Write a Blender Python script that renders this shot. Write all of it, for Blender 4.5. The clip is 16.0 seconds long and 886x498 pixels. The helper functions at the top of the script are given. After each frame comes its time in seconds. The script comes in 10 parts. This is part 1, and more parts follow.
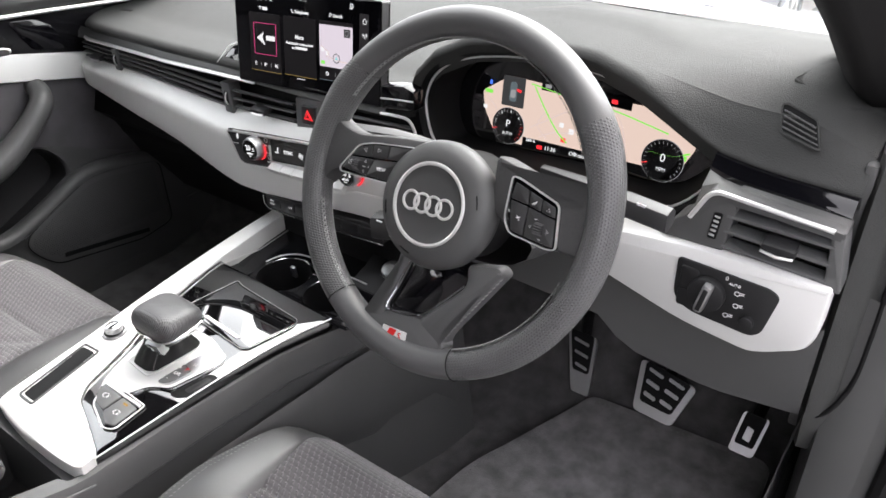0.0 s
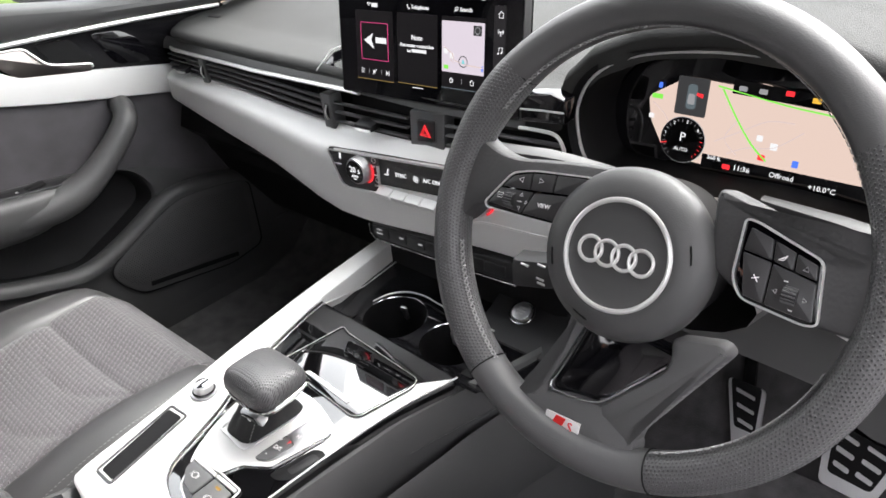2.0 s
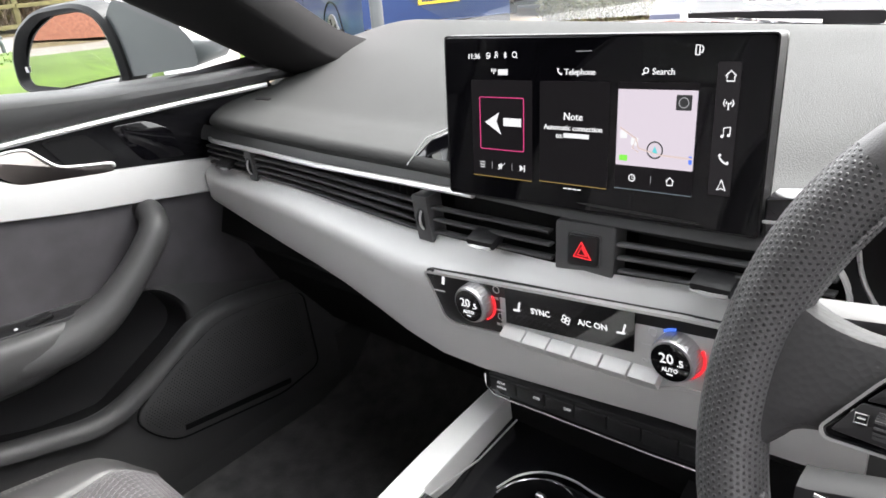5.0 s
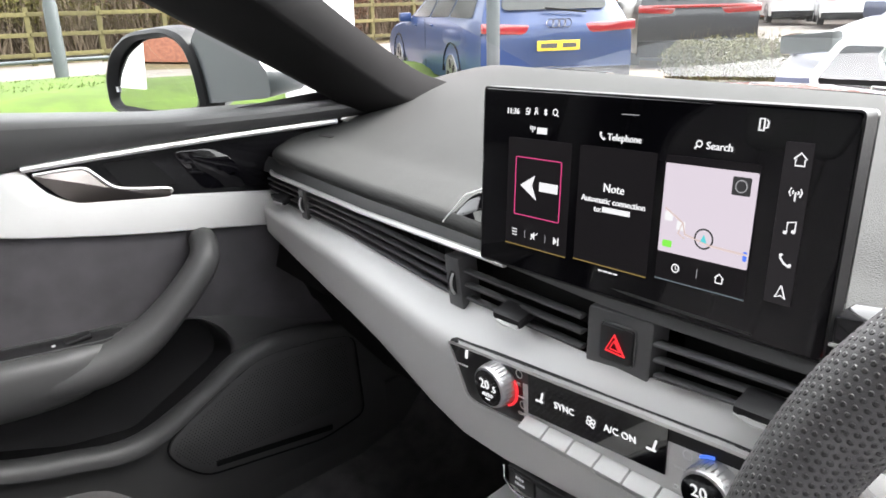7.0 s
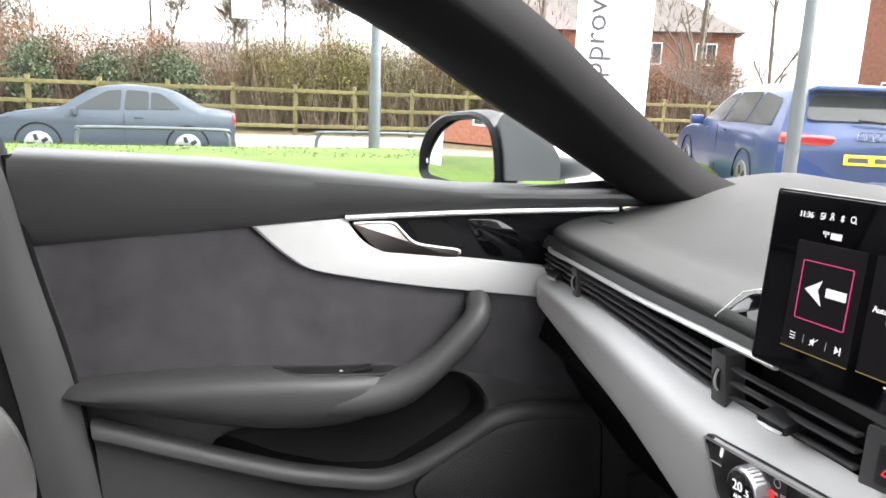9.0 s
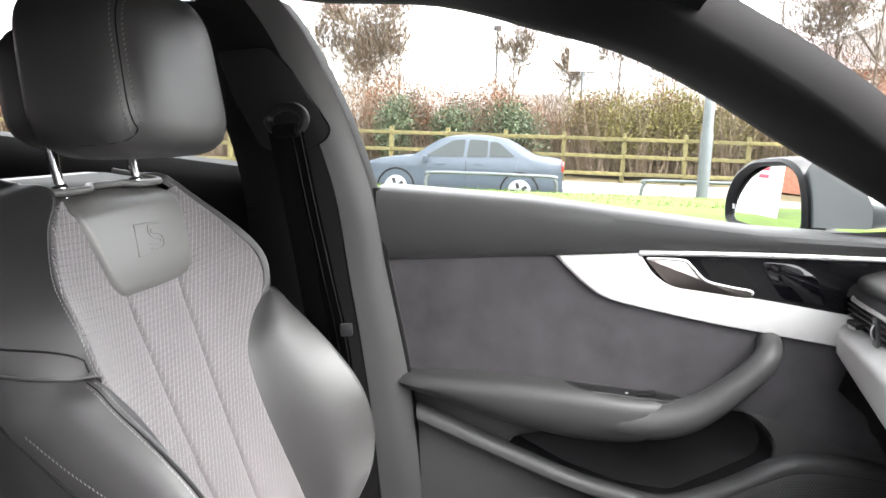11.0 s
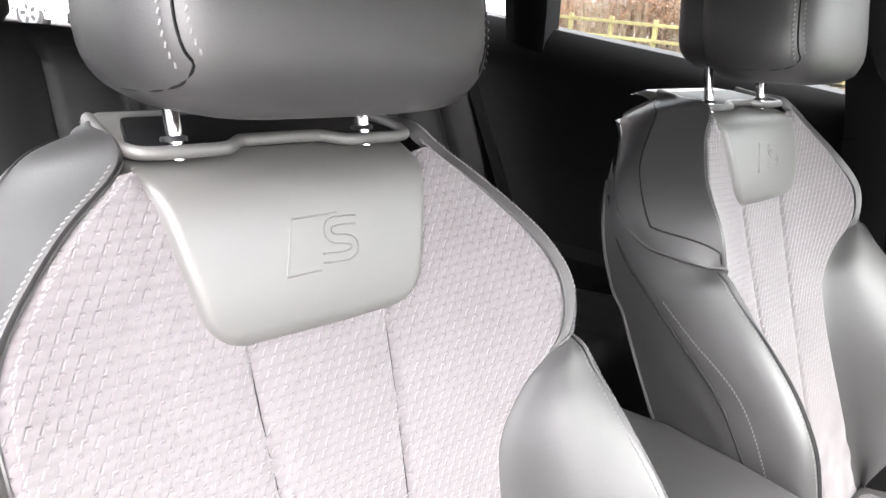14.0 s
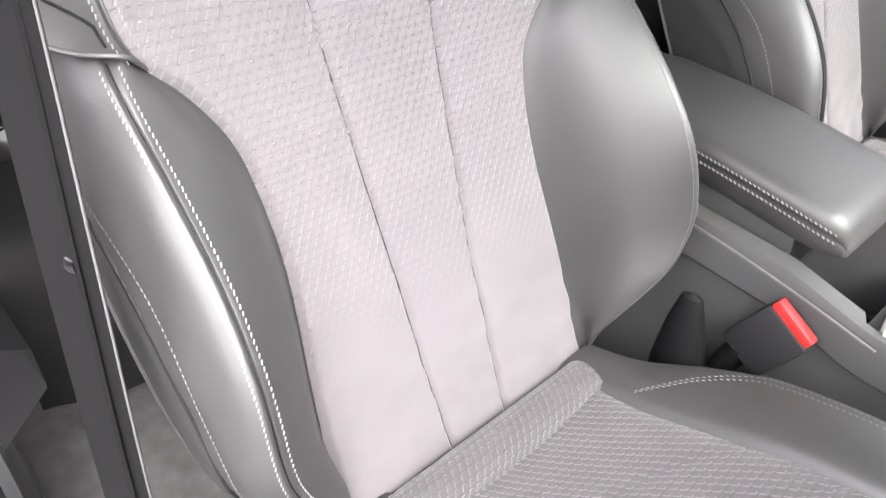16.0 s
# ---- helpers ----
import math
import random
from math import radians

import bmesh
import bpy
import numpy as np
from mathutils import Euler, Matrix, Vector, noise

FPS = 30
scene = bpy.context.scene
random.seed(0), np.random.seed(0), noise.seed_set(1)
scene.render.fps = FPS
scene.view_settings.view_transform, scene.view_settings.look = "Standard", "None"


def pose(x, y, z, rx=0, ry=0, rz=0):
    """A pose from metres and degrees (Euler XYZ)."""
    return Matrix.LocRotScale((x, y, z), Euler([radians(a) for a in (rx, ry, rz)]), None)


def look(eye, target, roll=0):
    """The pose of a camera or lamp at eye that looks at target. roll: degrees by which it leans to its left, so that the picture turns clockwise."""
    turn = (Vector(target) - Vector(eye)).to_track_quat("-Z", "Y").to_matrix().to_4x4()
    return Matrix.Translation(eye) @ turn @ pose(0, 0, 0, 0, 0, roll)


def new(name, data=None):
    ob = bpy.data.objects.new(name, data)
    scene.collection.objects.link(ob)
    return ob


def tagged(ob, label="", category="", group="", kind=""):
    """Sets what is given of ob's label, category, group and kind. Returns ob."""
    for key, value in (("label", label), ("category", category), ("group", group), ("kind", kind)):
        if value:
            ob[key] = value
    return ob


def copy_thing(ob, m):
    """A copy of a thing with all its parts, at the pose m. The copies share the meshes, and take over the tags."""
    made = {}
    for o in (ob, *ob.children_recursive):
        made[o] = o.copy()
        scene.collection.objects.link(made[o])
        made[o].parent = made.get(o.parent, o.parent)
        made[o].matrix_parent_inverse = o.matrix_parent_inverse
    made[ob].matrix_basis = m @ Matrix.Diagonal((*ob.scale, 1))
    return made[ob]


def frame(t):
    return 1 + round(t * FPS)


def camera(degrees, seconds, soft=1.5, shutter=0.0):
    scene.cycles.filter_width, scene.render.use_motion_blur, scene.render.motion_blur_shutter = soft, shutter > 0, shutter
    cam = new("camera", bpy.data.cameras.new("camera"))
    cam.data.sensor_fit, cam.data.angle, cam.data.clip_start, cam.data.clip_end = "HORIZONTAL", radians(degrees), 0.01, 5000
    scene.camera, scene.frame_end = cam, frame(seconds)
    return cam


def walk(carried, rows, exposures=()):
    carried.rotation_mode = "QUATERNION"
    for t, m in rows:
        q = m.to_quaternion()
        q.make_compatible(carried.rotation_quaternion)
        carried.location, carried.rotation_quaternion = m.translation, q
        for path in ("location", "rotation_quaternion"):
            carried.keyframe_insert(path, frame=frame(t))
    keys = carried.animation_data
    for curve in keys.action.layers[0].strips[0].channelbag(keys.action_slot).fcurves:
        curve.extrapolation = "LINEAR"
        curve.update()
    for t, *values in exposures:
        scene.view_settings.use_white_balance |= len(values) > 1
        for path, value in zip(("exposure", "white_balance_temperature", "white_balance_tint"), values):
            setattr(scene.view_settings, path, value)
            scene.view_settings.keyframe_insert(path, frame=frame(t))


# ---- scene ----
cam = camera(61.8, 16.0, soft=1.6)
# the parked car leans nose-up on its slope; all that belongs to it is laid out in its own frame
CAR = pose(0, 0, 0, 4.6, 0, 0)
PATH = [
    (0, (0.795, 0.073, 1.28), (-0.23, 1.433, 0.232), -1.2),
    (0.5, (0.762, 0.095, 1.27), (-0.303, 1.427, 0.225), -2.2),
    (1, (0.71, 0.115, 1.263), (-0.391, 1.415, 0.215), -3.1),
    (1.5, (0.661, 0.139, 1.247), (-0.48, 1.403, 0.199), -4.1),
    (2, (0.613, 0.171, 1.224), (-0.572, 1.407, 0.191), -5.1),
    (2.5, (0.56, 0.194, 1.205), (-0.667, 1.409, 0.196), -5.9),
    (3, (0.497, 0.221, 1.204), (-0.77, 1.43, 0.238), -6.7),
    (3.5, (0.443, 0.255, 1.178), (-0.845, 1.474, 0.254), -7.6),
    (4, (0.389, 0.28, 1.17), (-0.894, 1.54, 0.293), -8.2),
    (6.5, (0.304, 0.402, 1.137), (-1.117, 1.562, 0.338), -6.4),
    (7, (0.313, 0.426, 1.142), (-1.196, 1.516, 0.411), -5.3),
    (7.5, (0.311, 0.399, 1.143), (-1.299, 1.393, 0.495), -4.0),
    (8, (0.31, 0.375, 1.144), (-1.397, 1.243, 0.568), -2.9),
    (10.5, (0.473, 0.415, 1.142), (-1.496, 0.304, 0.81), -2.9),
    (11, (0.5, 0.415, 1.142), (-1.452, 0.101, 0.845), -2.8),
    (11.5, (0.537, 0.414, 1.149), (-1.37, -0.126, 0.882), -2.5),
    (12, (0.591, 0.403, 1.161), (-1.226, -0.394, 0.916), -1.9),
    (12.5, (0.636, 0.362, 1.186), (-1.058, -0.669, 0.923), -1.0),
    (13, (0.647, 0.33, 1.184), (-0.91, -0.886, 0.872), 0.1),
    (13.5, (0.659, 0.322, 1.176), (-0.779, -1.009, 0.775), 1.1),
    (14, (0.675, 0.33, 1.166), (-0.669, -1.055, 0.641), 1.9),
    (14.5, (0.695, 0.345, 1.143), (-0.572, -1.051, 0.474), 2.0),
    (15, (0.714, 0.363, 1.13), (-0.486, -1.002, 0.295), 1.9),
    (15.5, (0.735, 0.38, 1.103), (-0.41, -0.923, 0.108), 0.9),
    (16, (0.747, 0.407, 1.079), (-0.35, -0.81, -0.067), -0.6),
]
EXPOSURES = [(0, 3.15), (4, 3.2), (8, 3.15), (10.5, 3.6), (12, 3.95), (13, 4.3), (14.5, 4.1), (15.5, 3.92), (16, 3.82)]
walk(cam, [(t, CAR @ look(eye, target, roll)) for t, eye, target, roll in PATH], EXPOSURES)

# ---- light: a white overcast sky ----
world = bpy.data.worlds.new("overcast_sky")
scene.world = world
world.use_nodes = True
wn, wl = world.node_tree.nodes, world.node_tree.links
sky = wn.new("ShaderNodeTexSky")
sky.sky_type, sky.sun_disc = "NISHITA", False
sky.sun_elevation, sky.sun_rotation = radians(55), radians(14)
sky.air_density, sky.dust_density = 1.0, 3.0
grey = wn.new("ShaderNodeHueSaturation")
grey.inputs["Saturation"].default_value = 0.12
wl.new(sky.outputs["Color"], grey.inputs["Color"])
cast = wn.new("ShaderNodeVectorMath")
cast.operation = "MULTIPLY"
cast.inputs[1].default_value = (1.05, 1.0, 1.01)
wl.new(grey.outputs["Color"], cast.inputs[0])
wl.new(cast.outputs[0], wn["Background"].inputs["Color"])
wn["Background"].inputs["Strength"].default_value = 0.15
sun = new("sun", bpy.data.lights.new("sun", "SUN"))
sun.data.energy, sun.data.angle, sun.data.color = 0.55, radians(80), (1.0, 0.96, 0.92)
sun.matrix_world = look((3.2, 12.7, 18.7), (0, 0, 0))

# ---- small tools ----
def lerp(a, b, f):
    return a + (b - a) * f


def interp(x, table):
    """Piecewise linear value of a table of (x, value)."""
    if x <= table[0][0]:
        return table[0][1]
    for (x0, v0), (x1, v1) in zip(table, table[1:]):
        if x <= x1:
            return lerp(v0, v1, (x - x0) / (x1 - x0))
    return table[-1][1]


def smooth(a, b, x):
    f = min(1.0, max(0.0, (x - a) / (b - a)))
    return f * f * (3 - 2 * f)


def spline(points, n=6, closed=False):
    """Catmull-Rom curve through points."""
    p = [Vector(q) for q in points]
    out, m = [], len(p)
    for i in range(m if closed else m - 1):
        a, b, c, d = ((p[(i + k - 1) % m] for k in range(4)) if closed else (p[max(0, min(m - 1, i + k - 1))] for k in range(4)))
        for j in range(n):
            t = j / n
            out.append(0.5 * ((2 * b) + (c - a) * t + (2 * a - 5 * b + 4 * c - d) * t * t + (3 * b - a - 3 * c + d) * t ** 3))
    if not closed:
        out.append(p[-1])
    return out


def rounded(poly, r, n=4):
    """A 2D polygon with its corners rounded; r: one radius or one per corner."""
    out, m = [], len(poly)
    for i in range(m):
        a, b, c = (Vector(poly[(i + k) % m]).to_2d() for k in (-1, 0, 1))
        rad = r[i] if isinstance(r, (list, tuple)) else r
        u, v = (a - b), (c - b)
        rad = min(rad, u.length * 0.49, v.length * 0.49)
        if rad < 1e-5:
            out.append(b)
            continue
        p, q = b + u.normalized() * rad, b + v.normalized() * rad
        for j in range(n + 1):
            t = j / n
            out.append(p * (1 - t) ** 2 + b * 2 * t * (1 - t) + q * t * t)
    return out


def grid(rows, wrap=False, cap=False, uv=None, flat=False):
    """A sheet through rows of points; wrap joins each row's ends, cap closes the first and the last row."""
    bm = bmesh.new()
    vs = [[bm.verts.new(p) for p in row] for row in rows]
    n = len(rows[0])
    lay = bm.loops.layers.uv.new("UVMap") if uv else None
    for i in range(len(rows) - 1):
        for j in range(n if wrap else n - 1):
            k = (j + 1) % n
            f = bm.faces.new((vs[i][j], vs[i][k], vs[i + 1][k], vs[i + 1][j]))
            if lay:
                for lp, (a, b) in zip(f.loops, ((i, j), (i, k), (i + 1, k), (i + 1, j))):
                    lp[lay].uv = uv[a][b]
    if cap:
        ends = [bm.faces.new(vs[0]), bm.faces.new(list(reversed(vs[-1])))]
        bmesh.ops.recalc_face_normals(bm, faces=bm.faces)
        if flat and n > 12:
            bmesh.ops.triangulate(bm, faces=ends, ngon_method="EAR_CLIP")
    return bm


def thicken(bm, d):
    """Gives a sheet a back at distance d behind it and a rim."""
    bm.normal_update()
    bmesh.ops.solidify(bm, geom=bm.faces[:], thickness=d)
    return bm


def tube(points, radius, segs=8, closed=False, squash=1.0, up=(0, 0, 1)):
    """A round bar along points; radius: one number or one per point."""
    p = [Vector(q) for q in points]
    m, rows = len(p), []
    last = None
    for i in range(m):
        a, b = (p[(i - 1) % m], p[(i + 1) % m]) if closed else (p[max(0, i - 1)], p[min(m - 1, i + 1)])
        t = (b - a).normalized()
        ref = Vector(up)
        if abs(t.dot(ref)) > 0.97:
            ref = Vector((0, 1, 0.1))
        x = t.cross(ref).normalized()
        if last is not None and x.dot(last) < 0:
            x = -x
        last = x
        y = x.cross(t)
        r = radius[i] if isinstance(radius, (list, tuple)) else radius
        rows.append([p[i] + x * (r * math.cos(2 * math.pi * k / segs)) + y * (r * squash * math.sin(2 * math.pi * k / segs)) for k in range(segs)])
    if closed:
        rows.append(rows[0])
        bm = grid(rows, wrap=True)
        bmesh.ops.remove_doubles(bm, verts=bm.verts, dist=1e-6)
        return bm
    return grid(rows, wrap=True, cap=True)


def box(size, at=(0, 0, 0), turn=(0, 0, 0), bevel=0.0, segs=2):
    bm = bmesh.new()
    bmesh.ops.create_cube(bm, size=1, matrix=Matrix.Diagonal((*size, 1)))
    if bevel:
        bmesh.ops.bevel(bm, geom=bm.edges[:], offset=bevel, segments=segs, affect="EDGES", profile=0.6)
    bm.transform(pose(*at, *turn))
    return bm


def disc(radius, depth, segs=24, bevel=0.0, m=None, top=1.0):
    """A round slab along z from 0 to depth, with a rounded top edge."""
    b = min(bevel, depth * 0.9)
    prof = [(radius, 0), (radius * top, depth - b)]
    if b:
        prof += [(radius * top - b * 0.3, depth - b * 0.3), (radius * top - b, depth)]
    rows = [[(r * math.cos(2 * math.pi * k / segs), r * math.sin(2 * math.pi * k / segs), z) for k in range(segs)] for r, z in prof]
    bm = grid(rows, wrap=True, cap=True)
    if m:
        bm.transform(m)
    return bm


def ring(radius, thick, segs=32, tsegs=8, m=None, squash=1.0):
    pts = [(radius * math.cos(2 * math.pi * k / segs), radius * math.sin(2 * math.pi * k / segs), 0) for k in range(segs)]
    bm = tube(pts, thick, tsegs, closed=True, squash=squash)
    if m:
        bm.transform(m)
    return bm


def inset2d(poly, d):
    out, m = [], len(poly)
    area = sum(poly[i][0] * poly[(i + 1) % m][1] - poly[(i + 1) % m][0] * poly[i][1] for i in range(m))
    s = 1 if area > 0 else -1
    for i in range(m):
        a, b, c = (Vector(poly[(i + k) % m]).to_2d() for k in (-1, 0, 1))
        n1 = Vector((-(b - a).y, (b - a).x)).normalized() if (b - a).length > 1e-9 else Vector((0, 0))
        n2 = Vector((-(c - b).y, (c - b).x)).normalized() if (c - b).length > 1e-9 else n1
        n = (n1 + n2)
        n = n.normalized() / max(0.5, n.normalized().dot(n2)) if n.length > 1e-6 else n2
        out.append(b + n * d * s)
    return out


def plate(poly, back, front, place, bevel=0.0):
    """A flat piece: a 2D outline from depth back to front, bevelled in front; place(u, v, w) lays it into space."""
    rings = [([Vector(p).to_2d() for p in poly], back)]
    if bevel:
        s = 1 if front > back else -1
        rings += [(rings[0][0], front - s * bevel), (inset2d(rings[0][0], bevel * 0.35), front - s * bevel * 0.3), (inset2d(rings[0][0], bevel), front)]
    else:
        rings.append((rings[0][0], front))
    return grid([[place(p.x, p.y, w) for p in pts] for pts, w in rings], wrap=True, cap=True, flat=True)


def frame_of(poly, width, back, front, place):
    """A raised rim that follows a 2D outline."""
    o, i = [Vector(p).to_2d() for p in poly], inset2d([Vector(p).to_2d() for p in poly], width)
    rows = [[place(p.x, p.y, w) for p in pts] for pts, w in ((o, back), (o, front), (i, front), (i, back), (o, back))]
    bm = grid(rows, wrap=True)
    bmesh.ops.remove_doubles(bm, verts=bm.verts, dist=1e-6)
    bmesh.ops.recalc_face_normals(bm, faces=bm.faces)
    return bm


def merged(*parts):
    bm = bmesh.new()
    for b in parts:
        me = bpy.data.meshes.new("tmp")
        b.to_mesh(me)
        b.free()
        bm.from_mesh(me)
        bpy.data.meshes.remove(me)
    return bm


def part(name, bm, material, parent=None, label="", sharp=38, kind=""):
    """Links a bmesh as one mesh under a thing or a part."""
    me = bpy.data.meshes.new(name)
    bm.to_mesh(me)
    bm.free()
    me.materials.append(material)
    me.shade_smooth()
    me.set_sharp_from_angle(angle=radians(sharp))
    ob = new(name, me)
    if parent is not None:
        ob.parent = parent
    return tagged(ob, label, kind=kind)


def thing(name, label, category, at=(0, 0, 0), group="", kind="", turn=(0, 0, 0), car=True):
    """An empty at a thing's base that holds its parts; car: laid out in the frame of the parked car."""
    ob = new(name)
    ob.empty_display_size = 0.05
    ob.matrix_world = (CAR if car else Matrix()) @ pose(*at, *turn)
    return tagged(ob, label, category, group, kind)


def share(name, mesh_ob, parent, m, label=""):
    """One more object on the mesh of another, as a part of its own."""
    ob = new(name, mesh_ob.data)
    ob.parent, ob.matrix_basis = parent, m
    return tagged(ob, label)


def lettering(text, size, place_m, material, parent, name="lettering", depth=0.0004, align="CENTER"):
    """Writing as a thin mesh: x along the line, y up, z out of the face."""
    cu = bpy.data.curves.new("letters", "FONT")
    cu.body, cu.size, cu.align_x, cu.align_y, cu.extrude, cu.resolution_u = text, size, align, "CENTER", depth, 2
    ob = bpy.data.objects.new("letters", cu)
    scene.collection.objects.link(ob)
    me = bpy.data.meshes.new_from_object(ob.evaluated_get(bpy.context.evaluated_depsgraph_get()))
    bpy.data.objects.remove(ob)
    bpy.data.curves.remove(cu)
    me.transform(place_m)
    me.materials.clear()
    me.materials.append(material)
    o = new(name, me)
    o.parent = parent
    return o


def basis(origin, right, up, out):
    """A matrix from an origin and three axes."""
    m = Matrix((Vector(right), Vector(up), Vector(out))).transposed().to_4x4()
    m.translation = Vector(origin)
    return m


def stitches(path, length, gap, thick, side):
    """A seam of short leaning threads along a path; side: the outward way at each point."""
    bm = bmesh.new()
    p = [Vector(q) for q in path]
    run = [0.0]
    for a, b in zip(p, p[1:]):
        run.append(run[-1] + (b - a).length)

    def along(f, j):
        while j < len(p) - 2 and run[j + 1] < f:
            j += 1
        return lerp(p[j], p[j + 1], (f - run[j]) / max(1e-9, run[j + 1] - run[j])), j

    f, j = 0.0, 0
    while f + length < run[-1]:
        a, j = along(f, j)
        b, _ = along(f + length, j)
        f += length + gap
        if (b - a).length < 1e-6:
            continue
        d = (b - a).normalized()
        o = Vector(side(a)) if callable(side) else Vector(side)
        x = d.cross(o).normalized() * thick
        a, b = a - x * 0.7, b + x * 0.7
        mid = (a + b) / 2 + o * thick * 1.2
        v = [bm.verts.new(q) for q in (a - d * thick * 0.2, a + d * length * 0.2 + x + o * thick * 0.5, b - d * length * 0.2 + x + o * thick * 0.5, b, b - d * length * 0.2 - x + o * thick * 0.5, a + d * length * 0.2 - x + o * thick * 0.5, mid)]
        for k in range(6):
            bm.faces.new((v[k], v[(k + 1) % 6], v[6]))
    return bm


# ---- materials ----
def material(name, color, rough=0.5, metal=0.0, spec=0.5, grain=0.0, grain_size=900.0, blotch=0.0, blotch_size=6.0, kind="noise", coat=0.0, sheen=0.0, vary=0.0, coords="Object", rough_vary=0.0):
    """A surface with two scales of variation: fine relief (grain) and soft blotches of tone."""
    m = bpy.data.materials.new(name)
    m.use_nodes = True
    n, l = m.node_tree.nodes, m.node_tree.links
    b = n["Principled BSDF"]
    b.inputs["Base Color"].default_value = (*color, 1)
    b.inputs["Roughness"].default_value, b.inputs["Metallic"].default_value = rough, metal
    b.inputs["Specular IOR Level"].default_value = spec
    b.inputs["Coat Weight"].default_value, b.inputs["Coat Roughness"].default_value = coat, 0.02
    b.inputs["Coat IOR"].default_value = 1.8
    b.inputs["Sheen Weight"].default_value = sheen
    tc = n.new("ShaderNodeTexCoord")
    if grain:
        t = n.new("ShaderNodeTexVoronoi" if kind == "leather" else "ShaderNodeTexNoise")
        t.inputs["Scale"].default_value = grain_size
        l.new(tc.outputs[coords], t.inputs["Vector"])
        bump = n.new("ShaderNodeBump")
        bump.inputs["Strength"].default_value, bump.inputs["Distance"].default_value = grain, 0.0006
        l.new(t.outputs["Distance" if kind == "leather" else "Fac"], bump.inputs["Height"])
        l.new(bump.outputs["Normal"], b.inputs["Normal"])
    if blotch or vary or rough_vary:
        t = n.new("ShaderNodeTexNoise")
        t.inputs["Scale"].default_value, t.inputs["Detail"].default_value = blotch_size, 6
        l.new(tc.outputs[coords], t.inputs["Vector"])
        mr = n.new("ShaderNodeMapRange")
        mr.inputs["From Min"].default_value, mr.inputs["From Max"].default_value = 0.3, 0.7
        mr.inputs["To Min"].default_value, mr.inputs["To Max"].default_value = 1 - blotch, 1 + blotch
        l.new(t.outputs["Fac"], mr.inputs["Value"])
        val = mr.outputs["Result"]
        if vary:
            oi = n.new("ShaderNodeObjectInfo")
            vr = n.new("ShaderNodeMapRange")
            vr.inputs["To Min"].default_value, vr.inputs["To Max"].default_value = 1 - vary, 1 + vary
            l.new(oi.outputs["Random"], vr.inputs["Value"])
            mu = n.new("ShaderNodeMath")
            mu.operation = "MULTIPLY"
            l.new(val, mu.inputs[0])
            l.new(vr.outputs["Result"], mu.inputs[1])
            val = mu.outputs[0]
        mx = n.new("ShaderNodeVectorMath")
        mx.operation = "SCALE"
        mx.inputs[0].default_value = color
        l.new(val, mx.inputs["Scale"])
        l.new(mx.outputs[0], b.inputs["Base Color"])
        if rough_vary:
            rr = n.new("ShaderNodeMapRange")
            rr.inputs["From Min"].default_value, rr.inputs["From Max"].default_value = 0.3, 0.7
            rr.inputs["To Min"].default_value, rr.inputs["To Max"].default_value = rough - rough_vary, rough + rough_vary
            l.new(t.outputs["Fac"], rr.inputs["Value"])
            l.new(rr.outputs["Result"], b.inputs["Roughness"])
    return m


def glow(name, color, strength=1.0):
    """What a lit display gives off."""
    m = bpy.data.materials.new(name)
    m.use_nodes = True
    b = m.node_tree.nodes["Principled BSDF"]
    b.inputs["Base Color"].default_value = (0.01, 0.01, 0.01, 1)
    b.inputs["Roughness"].default_value, b.inputs["Specular IOR Level"].default_value = 0.3, 0.1
    b.inputs["Emission Color"].default_value, b.inputs["Emission Strength"].default_value = (*color, 1), strength * 0.15
    return m


def pane(name, tint=(0.9, 0.95, 0.93), gloss=1.0):
    """Clear glass: it lets through, and mirrors by its Fresnel."""
    m = bpy.data.materials.new(name)
    m.use_nodes = True
    n, l = m.node_tree.nodes, m.node_tree.links
    n.remove(n["Principled BSDF"])
    tr, gl, fr, mx = (n.new("ShaderNode" + k) for k in ("BsdfTransparent", "BsdfGlossy", "Fresnel", "MixShader"))
    tr.inputs["Color"].default_value = (*tint, 1)
    gl.inputs["Roughness"].default_value = 0.01
    fr.inputs["IOR"].default_value = 1.25
    l.new(fr.outputs[0], mx.inputs[0])
    l.new(tr.outputs[0], mx.inputs[1])
    l.new(gl.outputs[0], mx.inputs[2])
    l.new(mx.outputs[0], n["Material Output"].inputs["Surface"])
    return m


